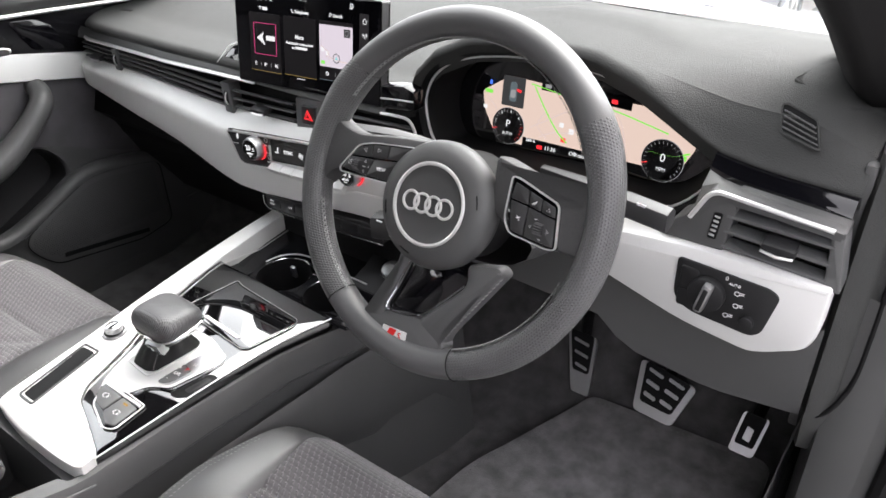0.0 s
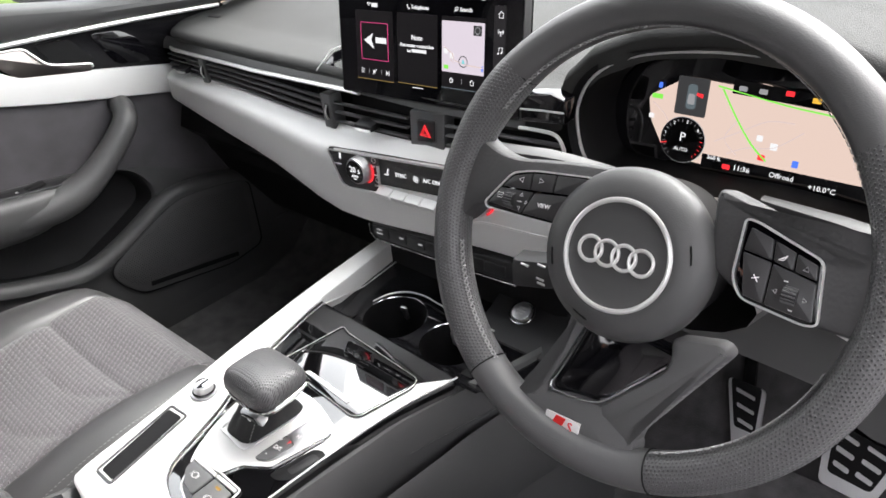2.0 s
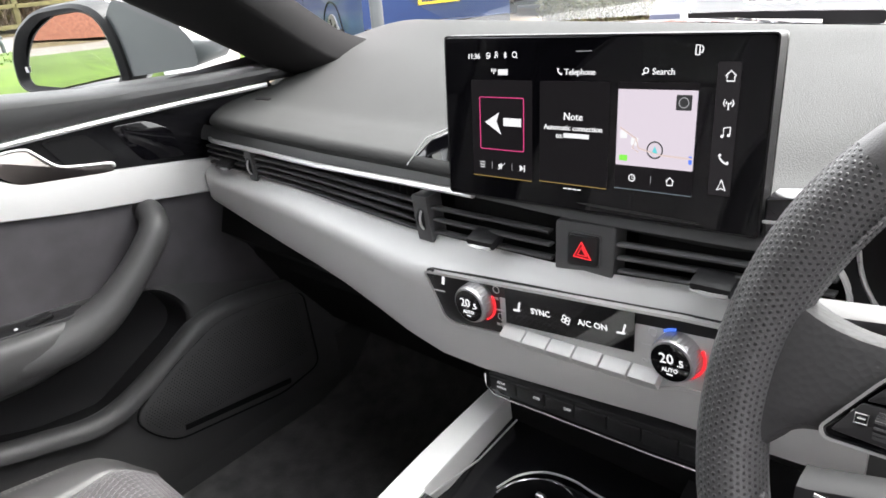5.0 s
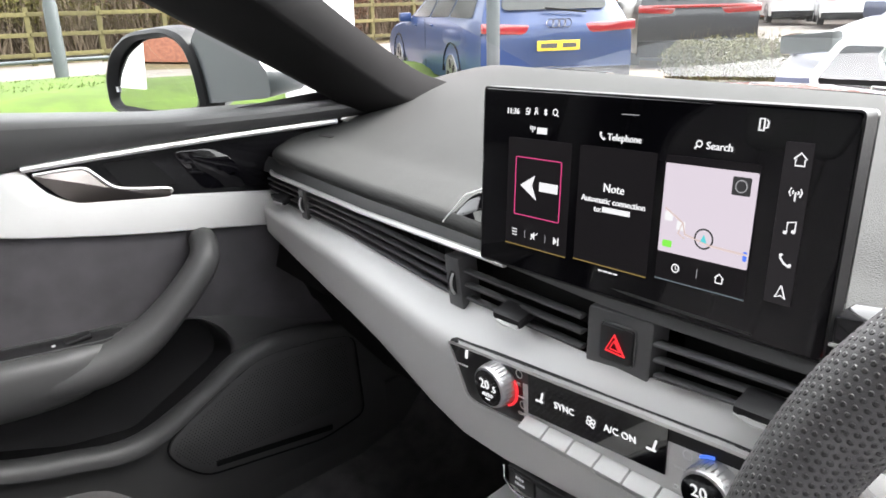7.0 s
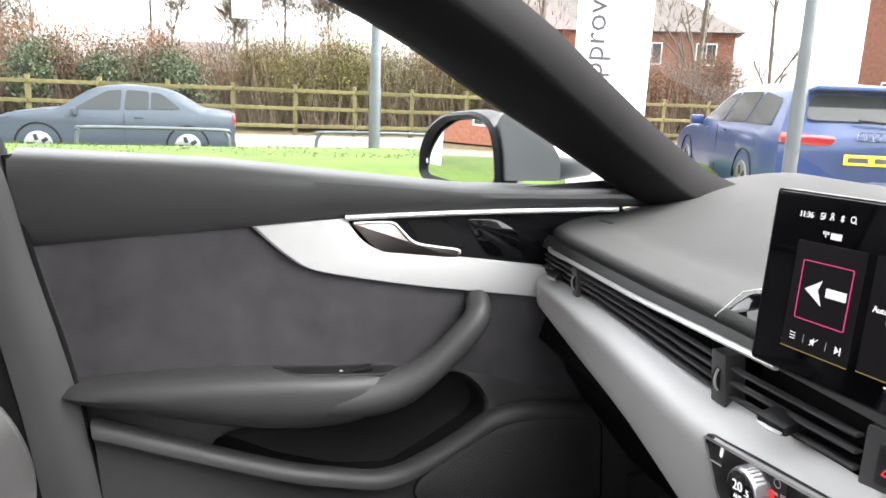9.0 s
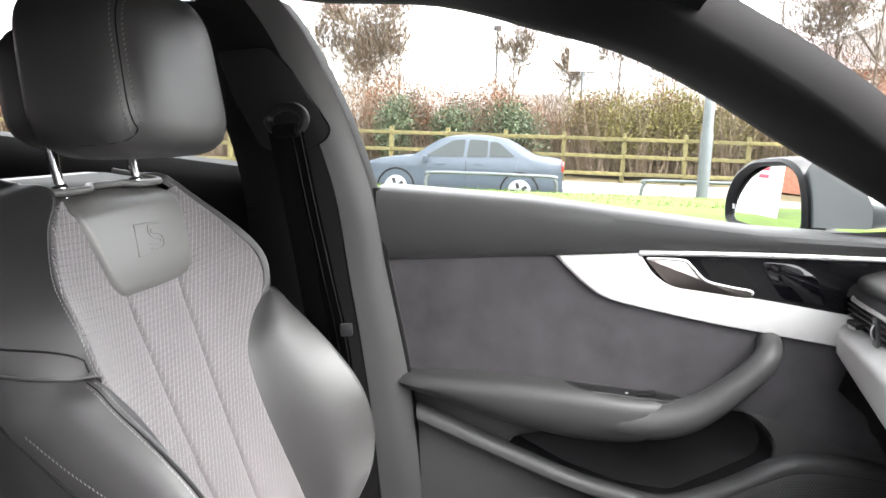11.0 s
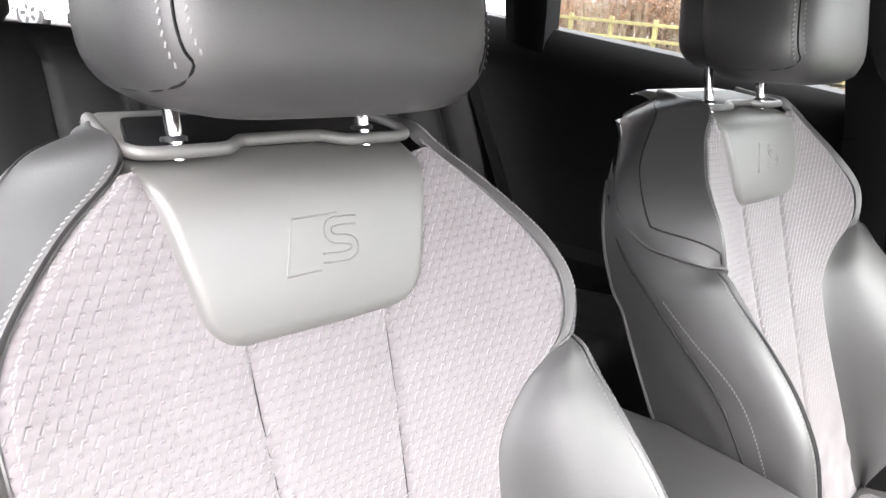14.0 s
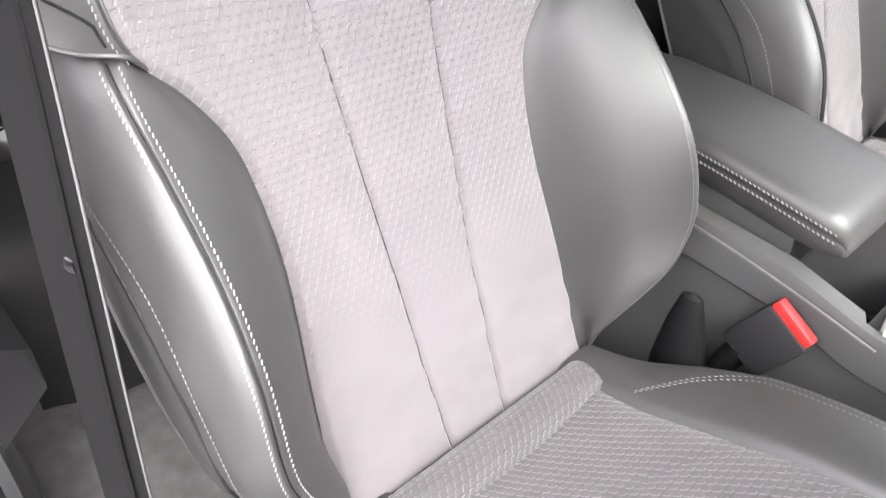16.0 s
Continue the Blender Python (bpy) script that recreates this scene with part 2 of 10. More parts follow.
def dotted(name, color, pattern, pitch_u, pitch_v, size, depth, rough=0.5, tone=0.0, sheen=0.0, blotch=0.1, soften=None):
    """Cloth or leather with a regular relief on its UV sheet: pattern 'holes' or 'dashes'; pitches in metres."""
    m = bpy.data.materials.new(name)
    m.use_nodes = True
    n, l = m.node_tree.nodes, m.node_tree.links
    b = n["Principled BSDF"]
    b.inputs["Roughness"].default_value, b.inputs["Sheen Weight"].default_value = rough, sheen
    uv = n.new("ShaderNodeUVMap")
    sep = n.new("ShaderNodeSeparateXYZ")
    l.new(uv.outputs[0], sep.inputs[0])

    def math_node(op, a, c=None):
        k = n.new("ShaderNodeMath")
        k.operation = op
        for s, v in ((0, a), (1, c)):
            if v is None:
                continue
            if isinstance(v, (int, float)):
                k.inputs[s].default_value = v
            else:
                l.new(v, k.inputs[s])
        return k.outputs[0]

    v = math_node("DIVIDE", sep.outputs[1], pitch_v)
    row = math_node("FLOOR", v)
    shift = math_node("MULTIPLY", math_node("MODULO", row, 2), 0.5)
    u = math_node("ADD", math_node("DIVIDE", sep.outputs[0], pitch_u), shift)
    fu = math_node("ABSOLUTE", math_node("SUBTRACT", math_node("FRACT", u), 0.5))
    fv = math_node("ABSOLUTE", math_node("SUBTRACT", math_node("FRACT", v), 0.5))
    if pattern == "holes":
        du, dv = math_node("MULTIPLY", fu, pitch_u), math_node("MULTIPLY", fv, pitch_v)
        r = math_node("SQRT", math_node("ADD", math_node("MULTIPLY", du, du), math_node("MULTIPLY", dv, dv)))
        mr = n.new("ShaderNodeMapRange")
        mr.inputs["From Min"].default_value, mr.inputs["From Max"].default_value = size * 0.55, size
        l.new(r, mr.inputs["Value"])
        h = mr.outputs["Result"]
    else:
        # each raised mark is a leaning stroke with a short flag at its head
        def ramp(value, full, none):
            k = n.new("ShaderNodeMapRange")
            k.interpolation_type = "SMOOTHSTEP"
            k.inputs["From Min"].default_value, k.inputs["From Max"].default_value = none, full
            l.new(value, k.inputs["Value"])
            return k.outputs["Result"]

        su = math_node("SUBTRACT", 0.5, math_node("FRACT", u))
        sv = math_node("SUBTRACT", math_node("FRACT", v), 0.5)
        off = math_node("SUBTRACT", math_node("MULTIPLY", math_node("SUBTRACT", su, math_node("MULTIPLY", sv, 0.42)), pitch_u), -0.0007)
        stem = math_node("MULTIPLY", ramp(math_node("ABSOLUTE", off), 0.0003, 0.0011), ramp(math_node("ABSOLUTE", sv), 0.30, 0.46))
        top = math_node("ABSOLUTE", math_node("MULTIPLY", math_node("SUBTRACT", sv, 0.30), pitch_v))
        reach = math_node("ABSOLUTE", math_node("SUBTRACT", su, 0.19))
        flag = math_node("MULTIPLY", ramp(top, 0.0003, 0.0012), ramp(reach, 0.13, 0.24))
        h = math_node("MAXIMUM", stem, flag)
        # soft ribs between the rows
        h = math_node("ADD", math_node("MULTIPLY", h, 0.85), math_node("MULTIPLY", ramp(fv, 0.10, 0.5), 0.25))
    if soften is not None:
        # the woven relief fades into plain suede between two heights of the sheet
        so = n.new("ShaderNodeMapRange")
        so.inputs["From Min"].default_value, so.inputs["From Max"].default_value = soften
        l.new(sep.outputs[1], so.inputs["Value"])
        h = math_node("MULTIPLY", h, so.outputs["Result"])
    no = n.new("ShaderNodeTexNoise")
    no.inputs["Scale"].default_value, no.inputs["Detail"].default_value = 9, 7
    tc = n.new("ShaderNodeTexCoord")
    l.new(tc.outputs["Object"], no.inputs["Vector"])
    fine = n.new("ShaderNodeTexNoise")
    fine.inputs["Scale"].default_value = 1400
    l.new(tc.outputs["Object"], fine.inputs["Vector"])
    # tone puts the holes' shade and the raised marks' highlight into the colour
    k = math_node("ADD", math_node("ADD", math_node("MULTIPLY", h, tone), 1 - blotch), math_node("MULTIPLY", no.outputs["Fac"], 2 * blotch))
    mx = n.new("ShaderNodeVectorMath")
    mx.operation = "SCALE"
    mx.inputs[0].default_value = color
    l.new(k, mx.inputs["Scale"])
    l.new(mx.outputs[0], b.inputs["Base Color"])
    bump = n.new("ShaderNodeBump")
    bump.inputs["Strength"].default_value, bump.inputs["Distance"].default_value = 0.9, depth
    l.new(math_node("ADD", h, math_node("MULTIPLY", fine.outputs["Fac"], 0.15)), bump.inputs["Height"])
    l.new(bump.outputs["Normal"], b.inputs["Normal"])
    return m


SOFT = material("soft_black_plastic", (0.060, 0.0605, 0.061), 0.48, grain=0.2, grain_size=1300, kind="leather", blotch=0.12)
DASH = material("grained_dash_skin", (0.045, 0.046, 0.045), 0.78, spec=0.2, grain=0.7, grain_size=700, kind="leather", blotch=0.12, blotch_size=4)
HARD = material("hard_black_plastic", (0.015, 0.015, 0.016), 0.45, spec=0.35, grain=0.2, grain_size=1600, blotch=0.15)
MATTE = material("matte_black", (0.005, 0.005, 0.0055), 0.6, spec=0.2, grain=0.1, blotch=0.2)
SLAT = material("slat_plastic", (0.090, 0.091, 0.092), 0.4, grain=0.1, blotch=0.1)
SATIN = material("satin_bright_strip", (0.75, 0.75, 0.74), 0.32, metal=0.6, blotch=0.04)
KEY_PLASTIC = material("key_plastic", (0.030, 0.030, 0.031), 0.42, grain=0.1, blotch=0.1)
GLOSS = material("piano_black_lacquer", (0.003, 0.003, 0.004), 0.05, spec=0.55, coat=0.1, blotch=0.1, rough_vary=0.02)
SILVER = material("satin_aluminium_trim", (0.66, 0.66, 0.65), 0.42, metal=0.1, grain=0.08, grain_size=2500, blotch=0.04, rough_vary=0.05)
CHROME = material("chrome", (0.82, 0.83, 0.84), 0.12, metal=1.0, blotch=0.03)
BRUSHED = material("brushed_steel", (0.58, 0.58, 0.59), 0.36, metal=1.0, grain=0.2, grain_size=1500, blotch=0.1)
LEATHER = material("grey_black_nappa_leather", (0.035, 0.0345, 0.035), 0.47, spec=0.9, grain=0.10, grain_size=900, kind="leather", blotch=0.12, rough_vary=0.06)
# smoother copy of the seat leather, its colour lightened for the windscreen's light
LEATHER_SMOOTH_LIT = material("smooth_leather_lightened", (0.120, 0.119, 0.115), 0.42, spec=0.9, grain=0.05, grain_size=1200, kind="leather", blotch=0.08, rough_vary=0.04)
# darker copy of the seat leather; on the rear bench it stands for shade
LEATHER_DARK = material("dark_leather", (0.009, 0.009, 0.0095), 0.5, spec=0.3, grain=0.3, grain_size=800, kind="leather", blotch=0.12)
RECESS = material("black_recess_plastic", (0.006, 0.006, 0.007), 0.16, spec=0.4, blotch=0.1)
WHEEL_LEATHER = material("smooth_wheel_leather", (0.084, 0.084, 0.085), 0.42, grain=0.15, grain_size=900, kind="leather", blotch=0.1, rough_vary=0.05)
GRIP = dotted("perforated_leather", (0.046, 0.046, 0.047), "holes", 0.0033, 0.0028, 0.0010, 0.0010, 0.38, tone=0.95)
GRIP_PLAIN = material("spoke_leather", (0.050, 0.050, 0.051), 0.62, grain=0.5, grain_size=300, kind="leather", blotch=0.1)
SUEDE = material("charcoal_suede", (0.054, 0.051, 0.056), 0.95, grain=0.5, grain_size=900, blotch=0.30, blotch_size=14, sheen=0.5)
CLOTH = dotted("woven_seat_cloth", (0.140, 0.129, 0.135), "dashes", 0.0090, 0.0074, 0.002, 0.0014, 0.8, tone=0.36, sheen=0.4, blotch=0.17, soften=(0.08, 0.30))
# the backrest's weave again, darkened so the cushion's dimmer light is in its colour
CLOTH_DIM = dotted("woven_cloth_dimmed", (0.062, 0.058, 0.061), "dashes", 0.0090, 0.0074, 0.002, 0.0014, 0.85, tone=0.5, sheen=0.3, blotch=0.12)
THREAD = material("grey_thread", (0.22, 0.22, 0.22), 0.7, blotch=0.05)
MAT_PILE = material("grey_mat_pile", (0.19, 0.185, 0.187), 1.0, grain=1.0, grain_size=420, blotch=0.4, blotch_size=30, sheen=0.3)
CARPET = material("charcoal_carpet", (0.070, 0.068, 0.069), 1.0, grain=1.0, grain_size=420, blotch=0.35, blotch_size=30, sheen=0.3)
HEADCLOTH = material("black_headliner_cloth", (0.006, 0.006, 0.0065), 0.95, spec=0.15, grain=0.4, grain_size=1200, blotch=0.1)
PILLAR = material("pillar_cloth", (0.008, 0.0077, 0.008), 0.8, spec=0.25, grain=0.4, grain_size=1300, blotch=0.1)
WEBBING = material("black_webbing", (0.007, 0.007, 0.0073), 0.9, spec=0.1, grain=0.6, grain_size=1400, blotch=0.1)
RED = material("red_plastic", (0.62, 0.02, 0.02), 0.3, blotch=0.05)
WHITE = material("white_marking", (0.75, 0.75, 0.75), 0.5, blotch=0.03)
LACQUER = material("polished_black_lacquer", (0.004, 0.004, 0.0045), 0.04, spec=1.0, coat=1.0, blotch=0.1, rough_vary=0.015)
GLASS = pane("window_glass")
SCREEN = material("black_screen_glass", (0.003, 0.003, 0.004), 0.04, spec=0.4, coat=0.1, blotch=0.05)
LIT_WHITE = glow("lit_white", (0.95, 0.95, 0.97), 0.75)
LIT_GREY = glow("lit_grey", (0.5, 0.5, 0.52), 0.5)
LIT_DARK = glow("lit_dark_grey", (0.10, 0.10, 0.105), 0.35)
LIT_MAP = glow("lit_map_pink", (0.86, 0.66, 0.57), 0.72)
LIT_MAP_PALE = glow("lit_map_lilac", (0.72, 0.64, 0.72), 0.8)
LIT_RED = glow("lit_red", (0.9, 0.03, 0.04), 1.0)
LIT_PINK = glow("lit_magenta", (0.75, 0.07, 0.25), 0.7)
LIT_GREEN = glow("lit_green", (0.22, 0.75, 0.08), 0.9)
LIT_BLUE = glow("lit_blue", (0.08, 0.2, 0.85), 0.9)
LIT_ROAD = glow("lit_map_road", (0.62, 0.5, 0.48), 0.9)
LIT_AMBER = glow("lit_amber", (0.9, 0.5, 0.06), 0.8)
LIT_CYAN = glow("lit_cyan", (0.1, 0.65, 0.7), 0.8)
LIT_DIM = glow("lit_dim_amber", (0.55, 0.38, 0.12), 0.35)
LIT_SLATE = glow("lit_slate", (0.30, 0.38, 0.42), 0.3)

# ---- dashboard ----
def face(x):
    """The depth of the dashboard's front at x."""
    return 0.797 + 0.095 * min(abs(x), 0.76) if x < 0 else 0.797


dash = thing("dashboard", "black grained dashboard with satin silver trim and slatted air vents", "dashboard", (0, 0.9, 0.6), kind="structure")
DASH_AT = Vector((0, 0.9, 0.6))


def dpart(name, bm, mat, parent=None, label="", **k):
    if parent is None:
        bm.transform(Matrix.Translation(-DASH_AT))
        return part(name, bm, mat, dash, label, **k)
    bm.transform(Matrix.Translation(-DASH_AT))
    return part(name, bm, mat, parent, label, **k)


LIP = [(-0.78, 0.884), (-0.73, 0.886), (-0.4, 0.897), (-0.2, 0.907), (0.15, 0.915), (0.180, 0.921), (0.194, 0.958), (0.226, 0.990), (0.28, 1.016), (0.35, 1.028), (0.45, 1.024), (0.5, 1.008), (0.56, 0.975), (0.6, 0.954), (0.65, 0.946), (0.78, 0.938)]
xs = [-0.775 + i * 0.01515 for i in range(101)]
rows = []
for x in xs:
    z0 = interp(x, LIP)
    hood = smooth(0.14, 0.30, x)
    ye = lerp(face(x), 0.815, smooth(0.1, 0.2, x))
    if x < -0.70:
        ye += 0.05 * smooth(-0.70, -0.775, x)
    crest = max(z0 + 0.014, lerp(0.916 + 0.016 * x, 1.018 - 0.05 * smooth(0.66, 0.78, x), hood))
    prof = [(ye + 0.02, z0 - 0.025), (ye + 0.004, z0 - 0.004), (ye, z0 + 0.003), (ye + 0.006, z0 + 0.011), (ye + 0.018, lerp(z0 + 0.012, crest, 0.34)), (ye + 0.031, lerp(z0 + 0.012, crest, 0.62)), (ye + 0.034, lerp(z0 + 0.012, crest, 0.66)), (ye + 0.06, lerp(z0 + 0.012, crest, 0.86)), (ye + 0.095, crest), (ye + 0.16, crest + lerp(0.01, 0.0, hood)),
            (1.12, lerp(0.938, 0.995, hood) + 0.008 * (x + 0.3)), (1.24, lerp(0.943, 0.972, hood)), (1.36, 0.944), (1.46, 0.92), (1.5, 0.86)]
    rows.append([(x, q.x, q.y) for q in spline([(p[0], p[1], 0) for p in prof], 3)])
dpart("upper_pad", grid(rows), DASH, label="grey-black grained soft dashboard top")

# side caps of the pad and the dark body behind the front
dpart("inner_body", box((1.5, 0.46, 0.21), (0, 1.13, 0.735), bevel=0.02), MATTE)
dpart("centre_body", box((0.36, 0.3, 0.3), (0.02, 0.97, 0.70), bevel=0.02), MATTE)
knee = []
for x in [-0.765 + i * 0.05 for i in range(14)]:
    knee.append([(x, a, b) for a, b in ((0.875, 0.74), (0.86, 0.70), (0.90, 0.66), (0.95, 0.56), (1.02, 0.46), (1.14, 0.44), (1.3, 0.5))])
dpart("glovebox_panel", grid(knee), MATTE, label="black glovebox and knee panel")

# silver trim on the passenger side
TOP = [(-0.79, 0.806), (-0.765, 0.815), (-0.478, 0.826), (-0.231, 0.826), (-0.028, 0.845), (0.126, 0.862), (0.24, 0.868)]
BOT = [(-0.79, 0.770), (-0.765, 0.768), (-0.71, 0.764), (-0.60, 0.753), (-0.51, 0.745), (-0.43, 0.740), (-0.36, 0.733), (-0.30, 0.722), (-0.235, 0.708), (-0.18, 0.702), (-0.12, 0.703), (0.08, 0.728), (0.24, 0.74)]
rows = []
for i in range(70):
    x = -0.785 + i * 0.0148
    a, b = interp(x, TOP), interp(x, BOT)
    y = face(x)
    if x < -0.72:
        y += 0.03 * smooth(-0.72, -0.79, x)
    row = []
    for k in range(13):
        f = k / 12
        ahead = y - lerp(0.014, 0.0250, smooth(-0.76, -0.17, x)) if x < -0.17 else lerp(0.7885, 0.7875, smooth(-0.17, 0, x))
        row.append((x, lerp(y + 0.008, ahead, smooth(0.0, 0.22, f)) + 0.018 * smooth(0.86, 1.0, f) ** 2, lerp(a, b, f)))
    rows.append(row)
dpart("silver_trim", thicken(grid(rows), -0.006), SILVER, label="satin silver trim sweeping across the dashboard")

# thin bright line above the vents
pts = [(x, face(x) - 0.004 + (0.03 * smooth(-0.70, -0.775, x)), interp(x, [(-0.77, 0.860), (-0.744, 0.862), (-0.403, 0.877), (-0.165, 0.894), (-0.12, 0.897)])) for x in [-0.765 + i * 0.02 for i in range(33)]]
dpart("bright_strip", tube(pts, 0.0034, 6), SATIN, label="thin chrome strip")
rows = [[(x, face(x) + d, interp(x, [(-0.77, 0.858), (-0.403, 0.875), (-0.165, 0.891), (0.22, 0.908)]) + h) for d, h in ((0.012, -0.002), (0.0, 0.0), (0.004, 0.012), (0.012, 0.02))] for x in [-0.77 + i * 0.033 for i in range(29)]]
dpart("strip_bed", grid(rows), SOFT)


# ---- air vents across the front ----
def vent_z(x):
    return interp(x, [(-0.75, 0.855), (-0.4, 0.869), (-0.18, 0.876), (0.0, 0.890), (0.22, 0.903)]), interp(x, [(-0.75, 0.817), (-0.478, 0.828), (-0.231, 0.827), (-0.028, 0.846), (0.126, 0.862), (0.22, 0.868)])


def vent(x0, x1, slats, behind=True, tab=None):
    v = dpart("air_vent", merged(*[grid([[(x, face(x) + 0.035, vent_z(x)[0] + 0.004), (x, face(x) + 0.035, vent_z(x)[1] - 0.004)] for x in (x0, (x0 + x1) / 2, x1)])]), MATTE, label="slatted black air vent")
    n = 8
    for s in range(slats):
        f = (s + 0.6) / (slats + 0.2)
        rows = []
        for i in range(n + 1):
            x = lerp(x0, x1, i / n)
            a, b = vent_z(x)
            z, y = lerp(a, b, f), face(x)
            rows.append([(x, y + 0.002, z - 0.0021), (x, y - 0.0012, z - 0.0014), (x, y - 0.0012, z + 0.0004), (x, y + 0.0005, z + 0.0012), (x, y + 0.007, z + 0.0004), (x, y + 0.007, z - 0.0012)])
        dpart("slat", grid(rows, wrap=True, cap=True), SLAT, v)
    if behind:
        k = int((x1 - x0) / 0.012)
        for i in range(1, k):
            x = lerp(x0, x1, i / k)
            a, b = vent_z(x)
            dpart("fin", box((0.0014, 0.014, a - b), (x, face(x) + 0.027, (a + b) / 2)), HARD, v)
    if tab is not None:
        a, b = vent_z(tab)
        z = lerp(a, b, 0.62)
        dpart("vent_tab", box((0.032, 0.022, 0.010), (tab, face(tab) - 0.006, z), (12, 0, 4), bevel=0.004), HARD, v, "black vent slider with chrome lip")
        dpart("tab_lip", tube([(tab - 0.014, face(tab) - 0.015, z - 0.004), (tab, face(tab) - 0.0175, z - 0.0045), (tab + 0.014, face(tab) - 0.015, z - 0.004)], 0.0022, 6), SATIN, v)
    return v


vent(-0.738, -0.602, 4, False, tab=-0.665)
vent(-0.580, -0.222, 4, True)
vent(-0.195, -0.035, 3, False, tab=-0.113)
vent(0.035, 0.20, 3, False, tab=0.12)
for x in (-0.591, -0.208):
    a, b = vent_z(x)
    z, w = (a + b) / 2, 0.020 if x < -0.4 else 0.024
    post = dpart("vent_divider", box((w, 0.022, a - b + 0.006), (x, face(x) + 0.006, z), (0, -3, -5), bevel=0.002), SLAT)
    dpart("thumb_wheel", disc(0.016, 0.007, 28, 0.001, pose(x - 0.0035, face(x) + 0.006, z, 0, 90, 0)), HARD, post, "ribbed thumb wheel")
    dpart("wheel_line", tube([(x + 0.002, face(x) + 0.006 - 0.0165 * math.cos(t), z + 0.0165 * math.sin(t)) for t in [-0.7 + i * 0.14 for i in range(11)]], 0.0014, 5), SATIN, post)

dpart("vent_outline", tube(spline([(0.150, face(0.1) - 0.004, 0.908), (0.175, face(0.17) - 0.004, 0.910), (0.198, face(0.2) - 0.003, 0.908), (0.208, face(0.2) - 0.002, 0.892), (0.211, face(0.2), 0.868)], 5), 0.0022, 6), SATIN)
# hazard switch
hz = dpart("hazard_switch", plate(rounded([(-0.032, 0.842), (0.029, 0.848), (0.034, 0.899), (-0.027, 0.893)], 0.004), -0.02, -0.001, lambda u, v, w: (u, face(u) - w, v), 0.001), SLAT, label="grey-black hazard light switch")
dpart("hazard_button", plate(rounded([(-0.0155, 0.854), (0.0155, 0.858), (0.0185, 0.887), (-0.0125, 0.884)], 0.004), -0.002, 0.0012, lambda u, v, w: (u, face(u) - w, v), 0.0010), HARD, hz)
dpart("button_edge", frame_of(rounded([(-0.0170, 0.8525), (0.0170, 0.8565), (0.0200, 0.8885), (-0.0140, 0.8855)], 0.004), 0.0009, -0.002, 0.0002, lambda u, v, w: (u, face(u) - w, v)), SLAT, hz)
for s, th in ((0.0098, 0.0011), (0.0052, 0.0009)):
    tri = [(0.0015 + s * math.cos(a), 0.7952, 0.8695 + s * math.sin(a)) for a in (math.pi / 2, math.pi * 7 / 6, math.pi * 11 / 6)]
    dpart("warning_triangle", tube(tri, th, 4, closed=True), LIT_RED, hz, "lit red warning triangle")

# gloss insert between the screen and the cluster
gi = dpart("gloss_insert", plate(rounded([(0.150, 0.914), (0.207, 0.921), (0.207, 0.948), (0.190, 0.952), (0.150, 0.946)], 0.003), -0.02, 0.0, lambda u, v, w: (u, 0.796 - w, v), 0.002), GLOSS, label="gloss black trim insert")
dpart("insert_line", tube([(0.150, 0.7955, 0.9290), (0.180, 0.7955, 0.9325), (0.206, 0.7955, 0.9345)], 0.0012, 6), SATIN, gi)
# head-up display cover left of the screen
dpart("gloss_insert", plate(rounded([(-0.225, 0.910), (-0.15, 0.916), (-0.14, 0.945), (-0.175, 0.945), (-0.20, 0.935)], 0.004), -0.03, 0.0, lambda u, v, w: (u, face(u) + 0.002 + (v - 0.91) * 0.6 - w, v), 0.003), GLOSS, label="gloss black trim insert")
dpart("insert_edge", tube([(-0.226, 0.818, 0.908), (-0.205, 0.832, 0.936), (-0.175, 0.838, 0.948), (-0.14, 0.838, 0.949)], 0.0008, 6), SATIN)
dpart("airbag_badge", box((0.03, 0.006, 0.001), (-0.64, 0.925, 0.9165), (12, 0, 8)), MATTE)


# ---- climate panel ----
def on_face(u, v, w):
    return (u, 0.785 - w, v)


climate_line = rounded([(-0.186, 0.812), (0.10, 0.844), (0.20, 0.852), (0.20, 0.785), (0.10, 0.776), (0.070, 0.764), (-0.088, 0.764), (-0.150, 0.756), (-0.163, 0.76)], 0.008)
cl = dpart("climate_panel", plate(climate_line, -0.02, 0.003, on_face, 0.002), HARD, label="black climate control panel with chrome outline")
dpart("chrome_outline", frame_of(climate_line, 0.0030, 0.0, 0.0050, on_face), SATIN, cl)
dpart("climate_display", plate([(-0.078, 0.782), (0.058, 0.797), (0.060, 0.838), (-0.076, 0.823)], 0.002, 0.0045, on_face), SCREEN, cl)


def climate_text(txt, size, u, v, mat=LIT_WHITE, out=0.005):
    m = basis((u - DASH_AT.x, 0.785 - out - DASH_AT.y, v - DASH_AT.z), (0.994, 0, 0.108), (-0.108, 0, 0.994), (0, -1, 0))
    return lettering(txt, size, m, mat, cl)


climate_text("SYNC", 0.0085, -0.036, 0.806)
climate_text("A/C ON", 0.0085, 0.019, 0.811)
for u, v in ((-0.062, 0.804), (0.048, 0.816)):
    dpart("seat_icon", merged(box((0.0016, 0.001, 0.009), (u + 0.002, 0.7795, v + 0.002), (0, 15, 0)), box((0.008, 0.001, 0.0016), (u - 0.001, 0.7795, v - 0.003), (0, -8, 0))), LIT_WHITE, cl)
